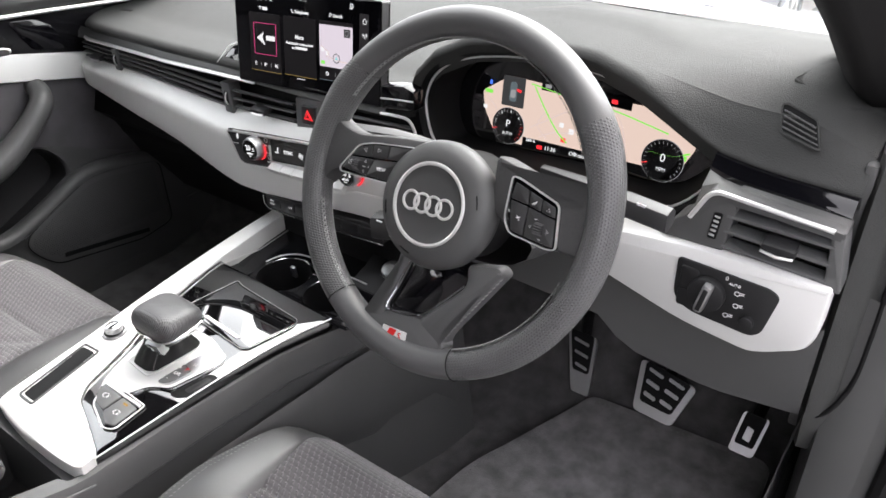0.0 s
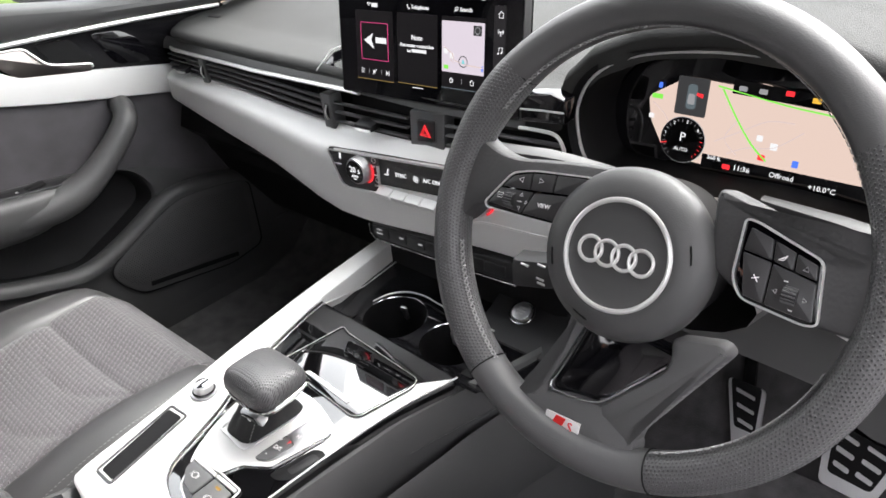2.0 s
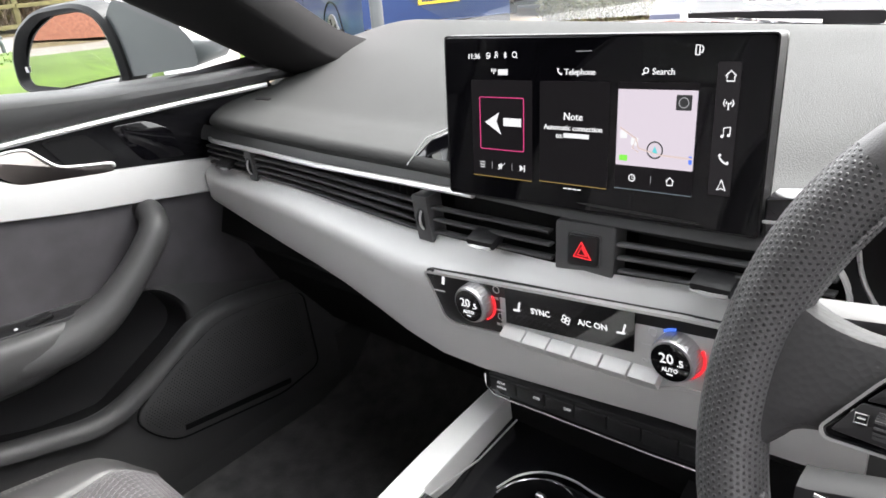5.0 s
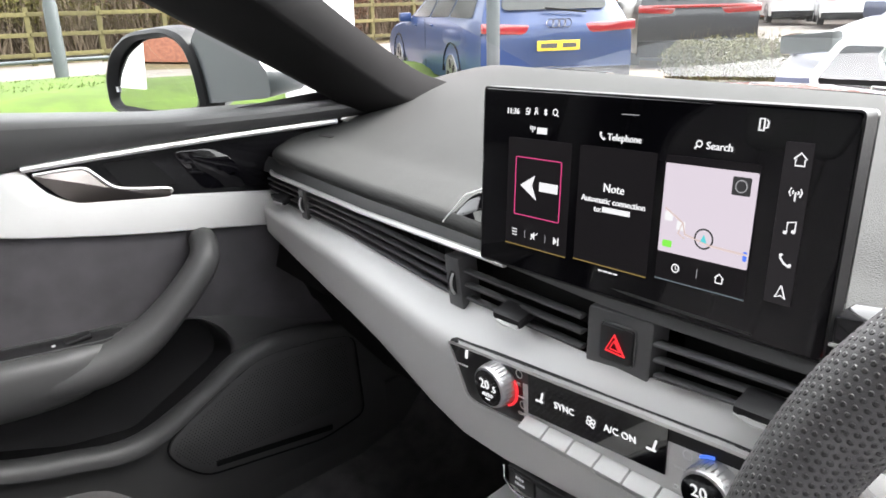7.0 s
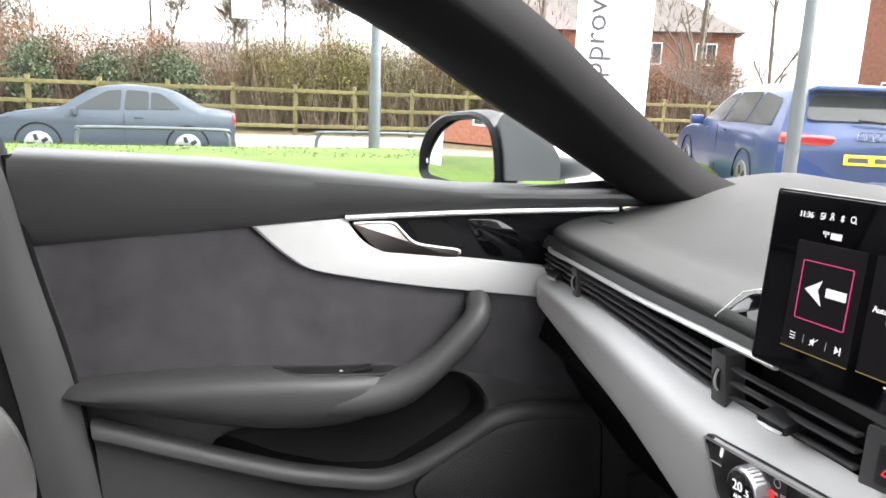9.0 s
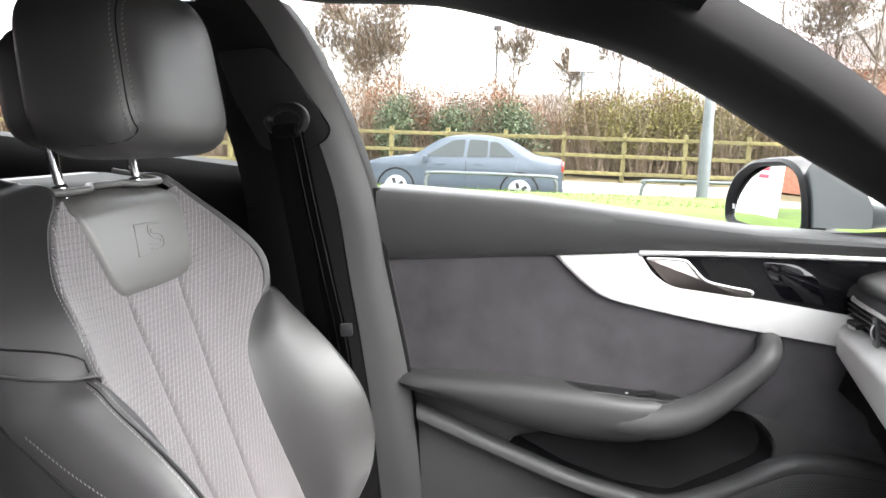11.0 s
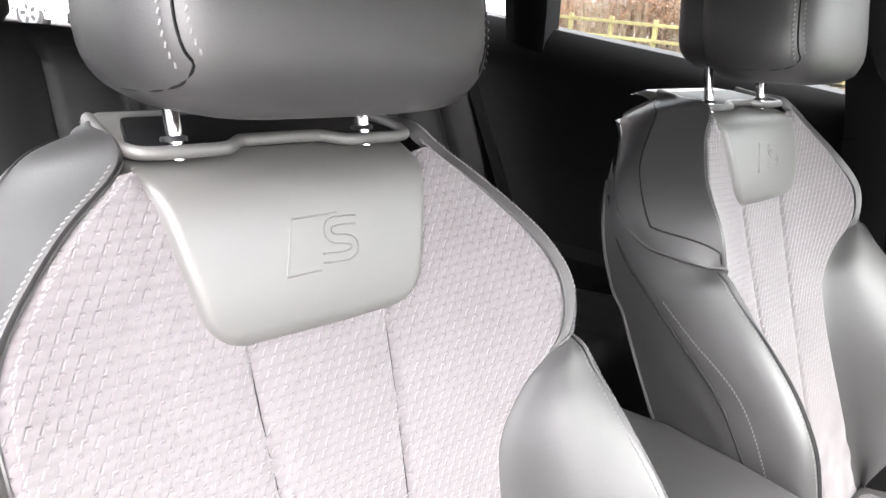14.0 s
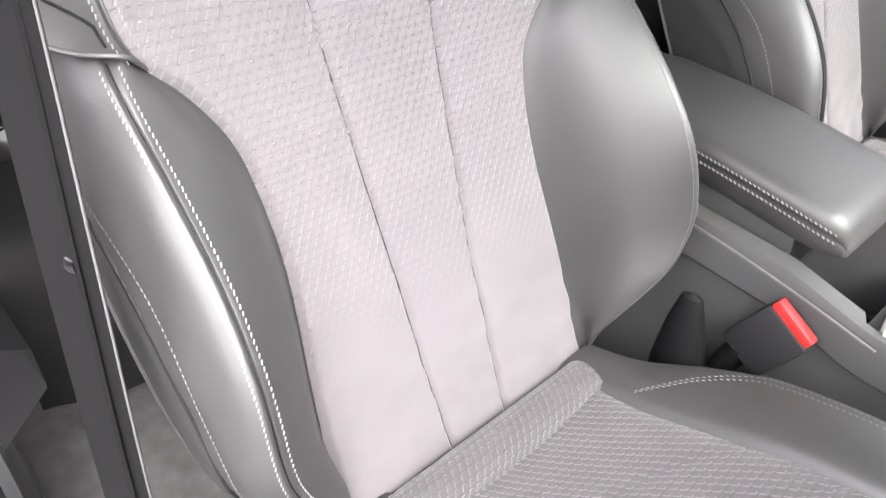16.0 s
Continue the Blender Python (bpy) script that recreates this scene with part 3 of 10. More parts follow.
for k in range(4):
    a = k * math.pi / 2 + 0.5
    dpart("fan_blade", ring(0.0019, 0.0006, 10, 4, pose(-0.008 + 0.0028 * math.cos(a), 0.7795, 0.808 + 0.0028 * math.sin(a), 90, 0, 0)), LIT_WHITE, cl)
climate_text("MAX", 0.004, -0.089, 0.806, WHITE)
climate_text("REAR", 0.004, -0.085, 0.778, WHITE)
climate_text("OFF", 0.0055, 0.070, 0.793, WHITE)
for u, v, wd in ((-0.167, 0.792, 0.018), (-0.087, 0.793, 0.014), (0.072, 0.809, 0.014)):
    dpart("key_line", box((wd, 0.001, 0.0012), (u, 0.7815, v), (0, -6, 0)), WHITE, cl)
for u, v in ((-0.088, 0.815), (-0.085, 0.786), (0.075, 0.822)):
    dpart("demist_icon", ring(0.0038, 0.0005, 8, 4, pose(u, 0.7815, v, 90, 0, 0), 1.0), WHITE, cl)
dpart("seat_heat_icon", box((0.003, 0.001, 0.009), (-0.158, 0.7815, 0.806), (0, 12, 0)), LIT_WHITE, cl)
dpart("sensor_port", ring(0.005, 0.0016, 16, 6, pose(-0.174, 0.7815, 0.810, 90, 0, 0)), HARD, cl)
for u, v, cold in ((-0.1115, 0.798, False), (0.098, 0.810, True)):
    kb = dpart("temperature_knob", merged(disc(0.0195, 0.019, 48, 0.002, pose(u, 0.785, v, 90, 0, 0), 0.96)), BRUSHED, cl, "silver temperature knob with lit display")
    for k in range(60):
        a = 2 * math.pi * k / 60
        if k % 2 == 0:
            dpart("knurl", box((0.0007, 0.013, 0.0009), (u + 0.0193 * math.cos(a), 0.7765, v + 0.0193 * math.sin(a)), (0, -math.degrees(a), 0)), BRUSHED, kb)
    dpart("knob_face", disc(0.0165, 0.001, 40, 0, pose(u, 0.7665, v, 90, 0, 0)), SCREEN, kb)
    dpart("heat_arc", tube([(u + 0.0215 * math.cos(t), 0.780, v + 0.0215 * math.sin(t)) for t in [-1.1 + i * 0.12 for i in range(14)]], 0.0013, 6), LIT_RED, kb)
    if cold:
        dpart("cold_arc", tube([(u + 0.0215 * math.cos(t), 0.780, v + 0.0215 * math.sin(t)) for t in [1.7 + i * 0.1 for i in range(6)]], 0.0013, 6), LIT_BLUE, kb)
    for txt, s, du, dv in (("20", 0.0125, -0.003, 0.003), (".5", 0.0085, 0.0085, 0.002), ("AUTO", 0.005, 0.0, -0.0065)):
        m = basis((u + du - DASH_AT.x, 0.765 - DASH_AT.y, v + dv - DASH_AT.z), (0.994, 0, 0.108), (-0.108, 0, 0.994), (0, -1, 0))
        lettering(txt, s, m, LIT_WHITE, kb)
    dpart("auto_line", box((0.005, 0.0006, 0.0011), (u, 0.765, v - 0.0105)), LIT_WHITE, kb)
for i in range(6):
    u = -0.081 + i * 0.0275
    dpart("function_key", box((0.0262, 0.014, 0.0105), (u + 0.0137, 0.7775, 0.7725 + (u + 0.08) * 0.05), (28, -3, 0), bevel=0.0018), SILVER, cl, "silver rocker key")

# button strip below
strip_line = rounded([(-0.113, 0.711), (0.15, 0.733), (0.15, 0.703), (0.07, 0.697), (-0.10, 0.689)], 0.006)
bs = dpart("button_strip", plate(strip_line, -0.03, 0.004, on_face, 0.002), HARD, label="row of black buttons with chrome lower edge")
dpart("lower_edge", tube([(-0.113, 0.779, 0.710), (-0.112, 0.779, 0.696), (-0.102, 0.779, 0.688), (0.07, 0.779, 0.6965), (0.15, 0.779, 0.703)], 0.0014, 6), CHROME, bs)
for i in range(7):
    u = -0.107 + i * 0.0345
    z = 0.703 + (u + 0.1) * 0.062
    dpart("push_button", plate(rounded([(u, z - 0.009), (u + 0.033, z - 0.007), (u + 0.033, z + 0.009), (u, z + 0.007)], 0.0015), 0.003, 0.0062, on_face, 0.001), HARD, bs)
for txt, s, u, v in (("drive", 0.0052, -0.092, 0.707), ("select", 0.0052, -0.092, 0.701), ("OFF", 0.005, -0.048, 0.706), ("OFF", 0.005, -0.012, 0.708)):
    m = basis((u - DASH_AT.x, 0.7785 - DASH_AT.y, v - DASH_AT.z), (0.997, 0, 0.06), (-0.06, 0, 0.997), (0, -1, 0))
    lettering(txt, s, m, LIT_GREY, bs)

# front of the tunnel under the buttons, with socket and start button
rows = [[(x, a, b) for a, b in ((0.80, 0.735), (0.83, 0.69), (0.86, 0.665), (0.875, 0.64), (0.84, 0.615))] for x in (-0.14, -0.05, 0.05, 0.14, 0.20)]
dpart("tunnel_front", grid(rows), HARD)
so = dpart("power_socket", disc(0.014, 0.01, 24, 0.002, pose(0.005, 0.84, 0.678, 60, 0, 0)), MATTE, label="black 12 volt socket cap")
dpart("socket_ring", ring(0.015, 0.0016, 24, 6, pose(0.005, 0.832, 0.673, 60, 0, 0)), CHROME, so)
rows = [[(x, a, b) for a, b in ((0.87, 0.67), (0.80, 0.635), (0.76, 0.622), (0.75, 0.60))] for x in (0.09, 0.14, 0.19, 0.215)]
dpart("start_panel", grid(rows), HARD)
st = dpart("start_button", disc(0.0135, 0.007, 28, 0.002, pose(0.139, 0.806, 0.640, 28, 0, 0)), BRUSHED, label="round metal engine start button")
dpart("start_ring", ring(0.0165, 0.0016, 28, 6, pose(0.139, 0.805, 0.6415, 28, 0, 0)), CHROME, st)
for txt, dv in (("START", 0.0042), ("ENGINE", 0.0), ("STOP", -0.0042)):
    m = pose(0.139 - DASH_AT.x, 0.8027 - DASH_AT.y + dv * 0.88, 0.6467 - DASH_AT.z + dv * 0.47, 28, 0, 0)
    lettering(txt, 0.0038, m, WHITE, st)

# ---- centre screen ----
tablet = thing("touch_screen", "black glass touch screen standing on the dashboard", "screen", (0, 0.806, 0.977))
SR, SU = Vector((1, 0.003, 0.050)).normalized(), Vector((0, 0.12, 0.993)).normalized()
SO = SR.cross(SU)
S2 = basis((0, 0, 0), SR, SU, SO)


def scr(u, v, w):
    return S2 @ Vector((u, v, w))


def spart(name, bm, mat, parent=None, label=""):
    return part(name, bm, mat, parent or tablet, label)


body = spart("screen_body", plate(rounded([(-0.146, -0.0700), (0.147, -0.0705), (0.147, 0.0685), (-0.146, 0.0735)], 0.004), -0.016, 0.0, scr, 0.001), GLOSS)
spart("screen_rim", frame_of(rounded([(-0.1465, -0.0705), (0.1475, -0.0710), (0.1475, 0.0690), (-0.1465, 0.0740)], 0.004), 0.0012, -0.012, 0.0006, scr), HARD)
spart("screen_glass", plate(rounded([(-0.1445, -0.0685), (0.1455, -0.0690), (0.1455, 0.0670), (-0.1445, 0.0720)], 0.003), 0.0002, 0.0012, scr), SCREEN)


def tile(u0, v0, u1, v1, mat, name="screen_tile", w=0.0016, r=0.001):
    return spart(name, plate(rounded([(u0, v0), (u1, v0), (u1, v1), (u0, v1)], r), 0.0011, w, scr), mat)


def words(txt, size, u, v, mat=LIT_WHITE, align="CENTER"):
    return lettering(txt, size, S2 @ pose(u, v, 0.0021), mat, tablet, align=align)


PANEL = glow("lit_panel", (0.014, 0.011, 0.014), 0.3)
for u0, v0, u1 in ((-0.1145, -0.0495, -0.048), (-0.040, -0.0480, 0.0255), (0.0325, -0.0457, 0.0965)):
    tile(u0, v0, u1, 0.0360, PANEL)
tile(0.1085, -0.0425, 0.1245, 0.0505, glow("lit_menu_bar", (0.05, 0.045, 0.05), 0.3))
tile(0.0330, -0.0270, 0.0960, 0.0310, LIT_MAP_PALE, "map_picture", 0.0018)
spart("station_frame", frame_of(rounded([(-0.1055, -0.0248), (-0.0563, -0.0248), (-0.0563, 0.0218), (-0.1055, 0.0218)], 0.002), 0.0008, 0.0015, 0.0020, scr), LIT_PINK)
spart("station_mark", plate([(-0.0993, -0.0005), (-0.0835, 0.0085), (-0.0865, 0.0005), (-0.0815, -0.0105), (-0.0895, -0.0060)], 0.0015, 0.0021, scr), LIT_WHITE)
spart("station_bar", plate([(-0.0785, -0.0030), (-0.0595, -0.0030), (-0.0595, 0.0040), (-0.0785, 0.0040)], 0.0015, 0.0021, scr), LIT_WHITE)
MV = -0.0392
spart("media_icon", merged(*[plate([(-0.1065, MV - 0.0027 + k * 0.0023), (-0.1010, MV - 0.0027 + k * 0.0023), (-0.1010, MV - 0.0020 + k * 0.0023), (-0.1065, MV - 0.0020 + k * 0.0023)], 0.0015, 0.002, scr) for k in range(3)]), LIT_WHITE)
spart("media_icon", merged(plate([(-0.0850, MV - 0.0013), (-0.0835, MV - 0.0013), (-0.0815, MV - 0.0030), (-0.0815, MV + 0.0030), (-0.0835, MV + 0.0013), (-0.0850, MV + 0.0013)], 0.0015, 0.002, scr), plate([(-0.0782, MV + 0.0032), (-0.0776, MV + 0.0028), (-0.0852, MV - 0.0034), (-0.0858, MV - 0.0030)], 0.0015, 0.0021, scr)), LIT_WHITE)
spart("media_icon", merged(plate([(-0.0610, MV - 0.0030), (-0.0570, MV), (-0.0610, MV + 0.0030)], 0.0015, 0.002, scr), plate([(-0.0566, MV - 0.0030), (-0.0557, MV - 0.0030), (-0.0557, MV + 0.0030), (-0.0566, MV + 0.0030)], 0.0015, 0.002, scr)), LIT_WHITE)
for u in (-0.0925, -0.0700):
    spart("divider", plate([(u, MV - 0.0032), (u + 0.0004, MV - 0.0032), (u + 0.0004, MV + 0.0032), (u, MV + 0.0032)], 0.0015, 0.0019, scr), LIT_GREY)
for u0, u1, v, mat in ((-0.1145, -0.048, -0.0500, LIT_DIM), (-0.040, 0.0255, -0.0485, LIT_DIM), (0.0325, 0.0965, -0.0462, LIT_SLATE)):
    spart("tile_glow", plate([(u0, v), (u1, v), (u1, v + 0.0008), (u0, v + 0.0008)], 0.0015, 0.002, scr), mat)
words("11:36", 0.0064, -0.1175, 0.0560, align="LEFT")
words("Telephone", 0.0066, -0.0015, 0.0432)
words("Search", 0.0066, 0.0690, 0.0438)
words("Note", 0.0086, -0.007, 0.0080)
words("Automatic connection", 0.0062, -0.0075, -0.0012)
words("to:", 0.0062, -0.0200, -0.0078)
spart("name_bar", plate([(-0.0160, -0.0092), (0.0080, -0.0092), (0.0080, -0.0055), (-0.0160, -0.0055)], 0.0015, 0.002, scr), LIT_WHITE)
spart("station_name_bar", plate([(-0.0835, 0.0405), (-0.0735, 0.0405), (-0.0735, 0.0452), (-0.0835, 0.0452)], 0.0015, 0.002, scr), LIT_WHITE)
spart("handle_line", plate([(-0.0055, 0.0588), (0.0085, 0.0588), (0.0085, 0.0594), (-0.0055, 0.0594)], 0.0012, 0.0018, scr), LIT_GREY)


def stroke(points, r=0.00055):
    return tube([scr(u, v, 0.0017) for u, v in points], r, 4)


MU_ = 0.1180
spart("status_icon", merged(stroke([(-0.0965, 0.0545), (-0.0935, 0.0545), (-0.0935, 0.0565), (-0.0965, 0.0565)]), stroke([(-0.0965, 0.0580), (-0.0940, 0.0590)]), stroke([(-0.0925, 0.0550), (-0.0925, 0.0590)])), LIT_WHITE)
spart("status_icon", merged(stroke([(-0.0870, 0.0545), (-0.0865, 0.0565), (-0.0845, 0.0570), (-0.0840, 0.0545)]), ring(0.0011, 0.0004, 8, 4, S2 @ pose(-0.0855, 0.0586, 0.0017))), LIT_WHITE)
spart("status_icon", merged(stroke([(-0.0770, 0.0555), (-0.0745, 0.0580), (-0.0757, 0.0592), (-0.0757, 0.0543), (-0.0745, 0.0555), (-0.0770, 0.0580)])), LIT_WHITE)
spart("status_icon", merged(ring(0.0022, 0.0005, 12, 4, S2 @ pose(-0.0660, 0.0572, 0.0017)), stroke([(-0.0643, 0.0556), (-0.0630, 0.0543)])), LIT_WHITE)
spart("phone_icon", merged(stroke([(-0.0225, 0.0460), (-0.0222, 0.0440), (-0.0205, 0.0420), (-0.0186, 0.0412)], 0.0007), stroke([(-0.0225, 0.0460), (-0.0216, 0.0452)], 0.0009), stroke([(-0.0186, 0.0412), (-0.0194, 0.0424)], 0.0009)), LIT_WHITE)
spart("search_icon", merged(ring(0.0019, 0.0005, 12, 4, S2 @ pose(0.0550, 0.0446, 0.0017)), stroke([(0.0537, 0.0432), (0.0522, 0.0416)], 0.0006)), LIT_WHITE)
spart("radio_icon", merged(stroke([(-0.0885, 0.0412), (-0.0885, 0.0436)]), ring(0.0009, 0.0004, 8, 4, S2 @ pose(-0.0885, 0.0445, 0.0017)), stroke([(-0.0905, 0.0457), (-0.0910, 0.0445), (-0.0905, 0.0433)]), stroke([(-0.0865, 0.0457), (-0.0860, 0.0445), (-0.0865, 0.0433)])), LIT_WHITE)
spart("fuel_icon", merged(frame_of([(0.0915, 0.0550), (0.0950, 0.0550), (0.0950, 0.0622), (0.0915, 0.0622)], 0.0007, 0.0012, 0.0019, scr), stroke([(0.0955, 0.0570), (0.0968, 0.0570), (0.0972, 0.0600), (0.0960, 0.0615)])), LIT_WHITE)
spart("foot_icon", merged(ring(0.0026, 0.0005, 14, 4, S2 @ pose(0.0476, -0.0365, 0.0018)), stroke([(0.0476, -0.0350), (0.0476, -0.0367), (0.0489, -0.0372)], 0.0004)), LIT_WHITE)
spart("foot_icon", merged(stroke([(0.0760, -0.0362), (0.0790, -0.0334), (0.0820, -0.0362)]), stroke([(0.0768, -0.0360), (0.0768, -0.0392), (0.0812, -0.0392), (0.0812, -0.0360)])), LIT_WHITE)
spart("divider", plate([(0.0632, -0.0395), (0.0636, -0.0395), (0.0636, -0.0335), (0.0632, -0.0335)], 0.0015, 0.0019, scr), LIT_GREY)
ICONS = [
    [stroke([(-0.0036, 0.0002), (0.0, 0.0036), (0.0036, 0.0002)]), stroke([(-0.0026, 0.0), (-0.0026, -0.0034), (0.0026, -0.0034), (0.0026, 0.0)])],
    [stroke([(0.0, -0.0042), (0.0, 0.0008)]), stroke([(-0.0013, 0.0016), (-0.0018, 0.0006), (-0.0013, -0.0004)]), stroke([(0.0013, 0.0016), (0.0018, 0.0006), (0.0013, -0.0004)]), stroke([(-0.0026, 0.0030), (-0.0036, 0.0006), (-0.0026, -0.0018)]), stroke([(0.0026, 0.0030), (0.0036, 0.0006), (0.0026, -0.0018)])],
    [stroke([(-0.0018, -0.0030), (-0.0018, 0.0028), (0.0028, 0.0038), (0.0028, -0.0020)]), stroke([(-0.0034, -0.0031), (-0.0018, -0.0030)], 0.0011), stroke([(0.0012, -0.0021), (0.0028, -0.0020)], 0.0011)],
    [stroke([(-0.0034, 0.0030), (-0.0030, 0.0006), (-0.0008, -0.0020), (0.0018, -0.0034), (0.0034, -0.0032)], 0.0008), stroke([(-0.0034, 0.0030), (-0.0022, 0.0022)], 0.0010), stroke([(0.0034, -0.0032), (0.0024, -0.0018)], 0.0010)],
    [stroke([(0.0, 0.0042), (-0.0030, -0.0034), (0.0, -0.0018), (0.0030, -0.0034), (0.0, 0.0042)])],
]
for shapes, v in zip(ICONS, (0.0412, 0.0225, 0.0030, -0.0158, -0.0352)):
    bm = merged(*shapes)
    bm.transform(Matrix.Translation(SR * MU_ + SU * v))
    spart("menu_icon", bm, LIT_WHITE)
for k in range(4):
    spart("page_dot", plate([(-0.0155 + k * 0.0045, -0.0525), (-0.0122 + k * 0.0045, -0.0525), (-0.0122 + k * 0.0045, -0.0515), (-0.0155 + k * 0.0045, -0.0515)], 0.0012, 0.0018, scr), LIT_WHITE)
for pts in ([(0.036, 0.002), (0.05, -0.006), (0.052, -0.013), (0.07, -0.017), (0.095, -0.018)], [(0.05, -0.006), (0.047, -0.013), (0.052, -0.016)]):
    spart("map_road", tube([scr(u, v, 0.0019) for u, v in pts], 0.0008, 4), LIT_ROAD)
spart("map_arrow", plate([(0.063, -0.0165), (0.0655, -0.0158), (0.068, -0.0165), (0.0655, -0.0108)], 0.0017, 0.0022, scr), LIT_CYAN)
spart("map_ring", ring(0.0062, 0.0006, 20, 4, S2 @ pose(0.0655, -0.0135, 0.0019), 1.0), LIT_DARK)
tile(0.0802, 0.0168, 0.0920, 0.0278, LIT_DARK, "compass_key", 0.0021)
spart("compass_ring", ring(0.0036, 0.0004, 16, 4, S2 @ pose(0.0861, 0.0223, 0.0022)), LIT_GREY)
for u, v in ((0.039, -0.003), (0.0485, -0.008)):
    tile(u - 0.003, v - 0.003, u + 0.003, v + 0.003, LIT_WHITE, "map_tag", 0.0021)
tile(0.036, -0.0235, 0.043, -0.019, LIT_GREEN, "map_park", 0.002)
tile(0.0925, -0.022, 0.095, -0.016, LIT_BLUE, "map_flag", 0.002)
# ---- instrument cluster ----
cluster = thing("instrument_cluster", "digital instrument cluster showing a pink map between two dials", "instrument cluster", (0.40, 0.87, 0.92))
CL = Vector((0.40, 0.87, 0.92))


def cpart(name, bm, mat, parent=None, label=""):
    bm.transform(Matrix.Translation(-CL))
    return part(name, bm, mat, parent or cluster, label)


bezel = [(0.204, 0.936), (0.222, 0.968), (0.262, 0.993), (0.33, 1.008), (0.41, 1.012), (0.478, 1.003), (0.546, 0.980), (0.588, 0.953), (0.597, 0.930), (0.590, 0.906), (0.556, 0.871), (0.508, 0.862), (0.417, 0.866), (0.32, 0.860), (0.235, 0.858), (0.213, 0.873), (0.203, 0.905)]
rim3 = [Vector((u, 0.829, v)) for u, v in bezel]
rim3 = spline(rim3, 4, closed=True)
cen = Vector((0.405, 0.885, 0.922))


def shrink(p, fx, fz, y):
    return Vector((cen.x + (p.x - cen.x) * fx, y, cen.z + (p.z - cen.z) * fz))


cpart("housing", grid([[shrink(p, f, g, y) for p in rim3] for f, g, y in ((1.04, 1.06, 0.822), (1.0, 1.0, 0.829), (0.975, 0.965, 0.845), (0.955, 0.93, 0.868), (0.93, 0.88, 0.889))], wrap=True), MATTE)
cpart("chrome_line", tube(rim3, 0.0019, 6, closed=True), SATIN, label="thin chrome surround")
cpart("cluster_screen", grid([[shrink(p, 0.93, 0.86, 0.888 + (p.z - 0.92) * 0.14) for p in rim3], [shrink(p, 0.001, 0.001, 0.888) for p in rim3]], wrap=True), SCREEN)
CO = basis((0.405, 0.8865, 0.922), (1, 0, 0.012), Vector((0, 0.14, 0.99)).normalized(), Vector((0, -0.99, 0.14)).normalized())


def cl_at(u, v, w):
    return CO @ Vector((u - 0.405, v - 0.922, w))


mapline = rounded([(0.256, 0.936), (0.297, 0.962), (0.345, 0.960), (0.375, 0.966), (0.43, 0.957), (0.50, 0.957), (0.512, 0.962), (0.545, 0.948), (0.556, 0.920), (0.538, 0.883), (0.46, 0.874), (0.36, 0.872), (0.285, 0.874), (0.262, 0.91)], 0.006)
cpart("map_view", plate(mapline, 0.0005, 0.0012, cl_at), LIT_MAP, label="pink lit road map")
for pts, mat, th in (([(0.335, 0.955), (0.352, 0.93), (0.372, 0.905), (0.39, 0.89)], LIT_GREEN, 0.0011), ([(0.33, 0.957), (0.40, 0.948), (0.45, 0.944), (0.52, 0.93)], LIT_GREEN, 0.0009), ([(0.50, 0.905), (0.53, 0.905), (0.55, 0.912)], LIT_GREEN, 0.0012), ([(0.262, 0.93), (0.28, 0.915), (0.285, 0.89)], LIT_ROAD, 0.0006), ([(0.335, 0.90), (0.36, 0.915), (0.385, 0.93), (0.41, 0.932)], LIT_ROAD, 0.0006), ([(0.35, 0.89), (0.37, 0.90), (0.395, 0.905), (0.42, 0.925)], LIT_ROAD, 0.0006), ([(0.355, 0.925), (0.345, 0.905), (0.36, 0.89)], LIT_ROAD, 0.0006), ([(0.44, 0.95), (0.46, 0.93), (0.47, 0.90)], LIT_ROAD, 0.0006)):
    cpart("map_line", tube([cl_at(q.x, q.y, 0.0013) for q in spline([(a, b, 0) for a, b in pts], 4)], th, 4), mat)
for u, v, w, h, mat in ((0.266, 0.937, 0.012, 0.005, LIT_GREEN), (0.268, 0.949, 0.004, 0.006, LIT_BLUE), (0.262, 0.915, 0.006, 0.005, LIT_WHITE), (0.385, 0.893, 0.007, 0.006, LIT_RED), (0.540, 0.905, 0.014, 0.006, LIT_GREEN), (0.38, 0.912, 0.006, 0.006, LIT_WHITE), (0.395, 0.906, 0.007, 0.007, LIT_WHITE), (0.418, 0.893, 0.006, 0.007, LIT_BLUE)):
    cpart("map_tag", plate(rounded([(u - w / 2, v - h / 2), (u + w / 2, v - h / 2), (u + w / 2, v + h / 2), (u - w / 2, v + h / 2)], 0.001), 0.001, 0.0016, cl_at), mat)
cpart("status_bar", plate([(0.325, 0.868), (0.505, 0.868), (0.505, 0.885), (0.325, 0.885)], 0.0012, 0.0016, cl_at), SCREEN)
cpart("warning_bar", plate([(0.345, 0.952), (0.47, 0.948), (0.47, 0.962), (0.345, 0.966)], 0.0012, 0.0016, cl_at), SCREEN)
for u, v, mat in ((0.355, 0.958, LIT_GREY), (0.375, 0.958, LIT_GREY), (0.40, 0.960, LIT_RED), (0.425, 0.957, LIT_AMBER), (0.447, 0.955, LIT_RED), (0.352, 0.876, LIT_RED)):
    cpart("warning_lamp", plate(rounded([(u - 0.004, v - 0.0025), (u + 0.004, v - 0.0025), (u + 0.004, v + 0.0025), (u - 0.004, v + 0.0025)], 0.001), 0.0015, 0.002, cl_at), mat)
cpart("car_tile", plate(rounded([(0.287, 0.922), (0.321, 0.922), (0.321, 0.962), (0.287, 0.962)], 0.002), 0.0012, 0.0018, cl_at), LIT_DARK)
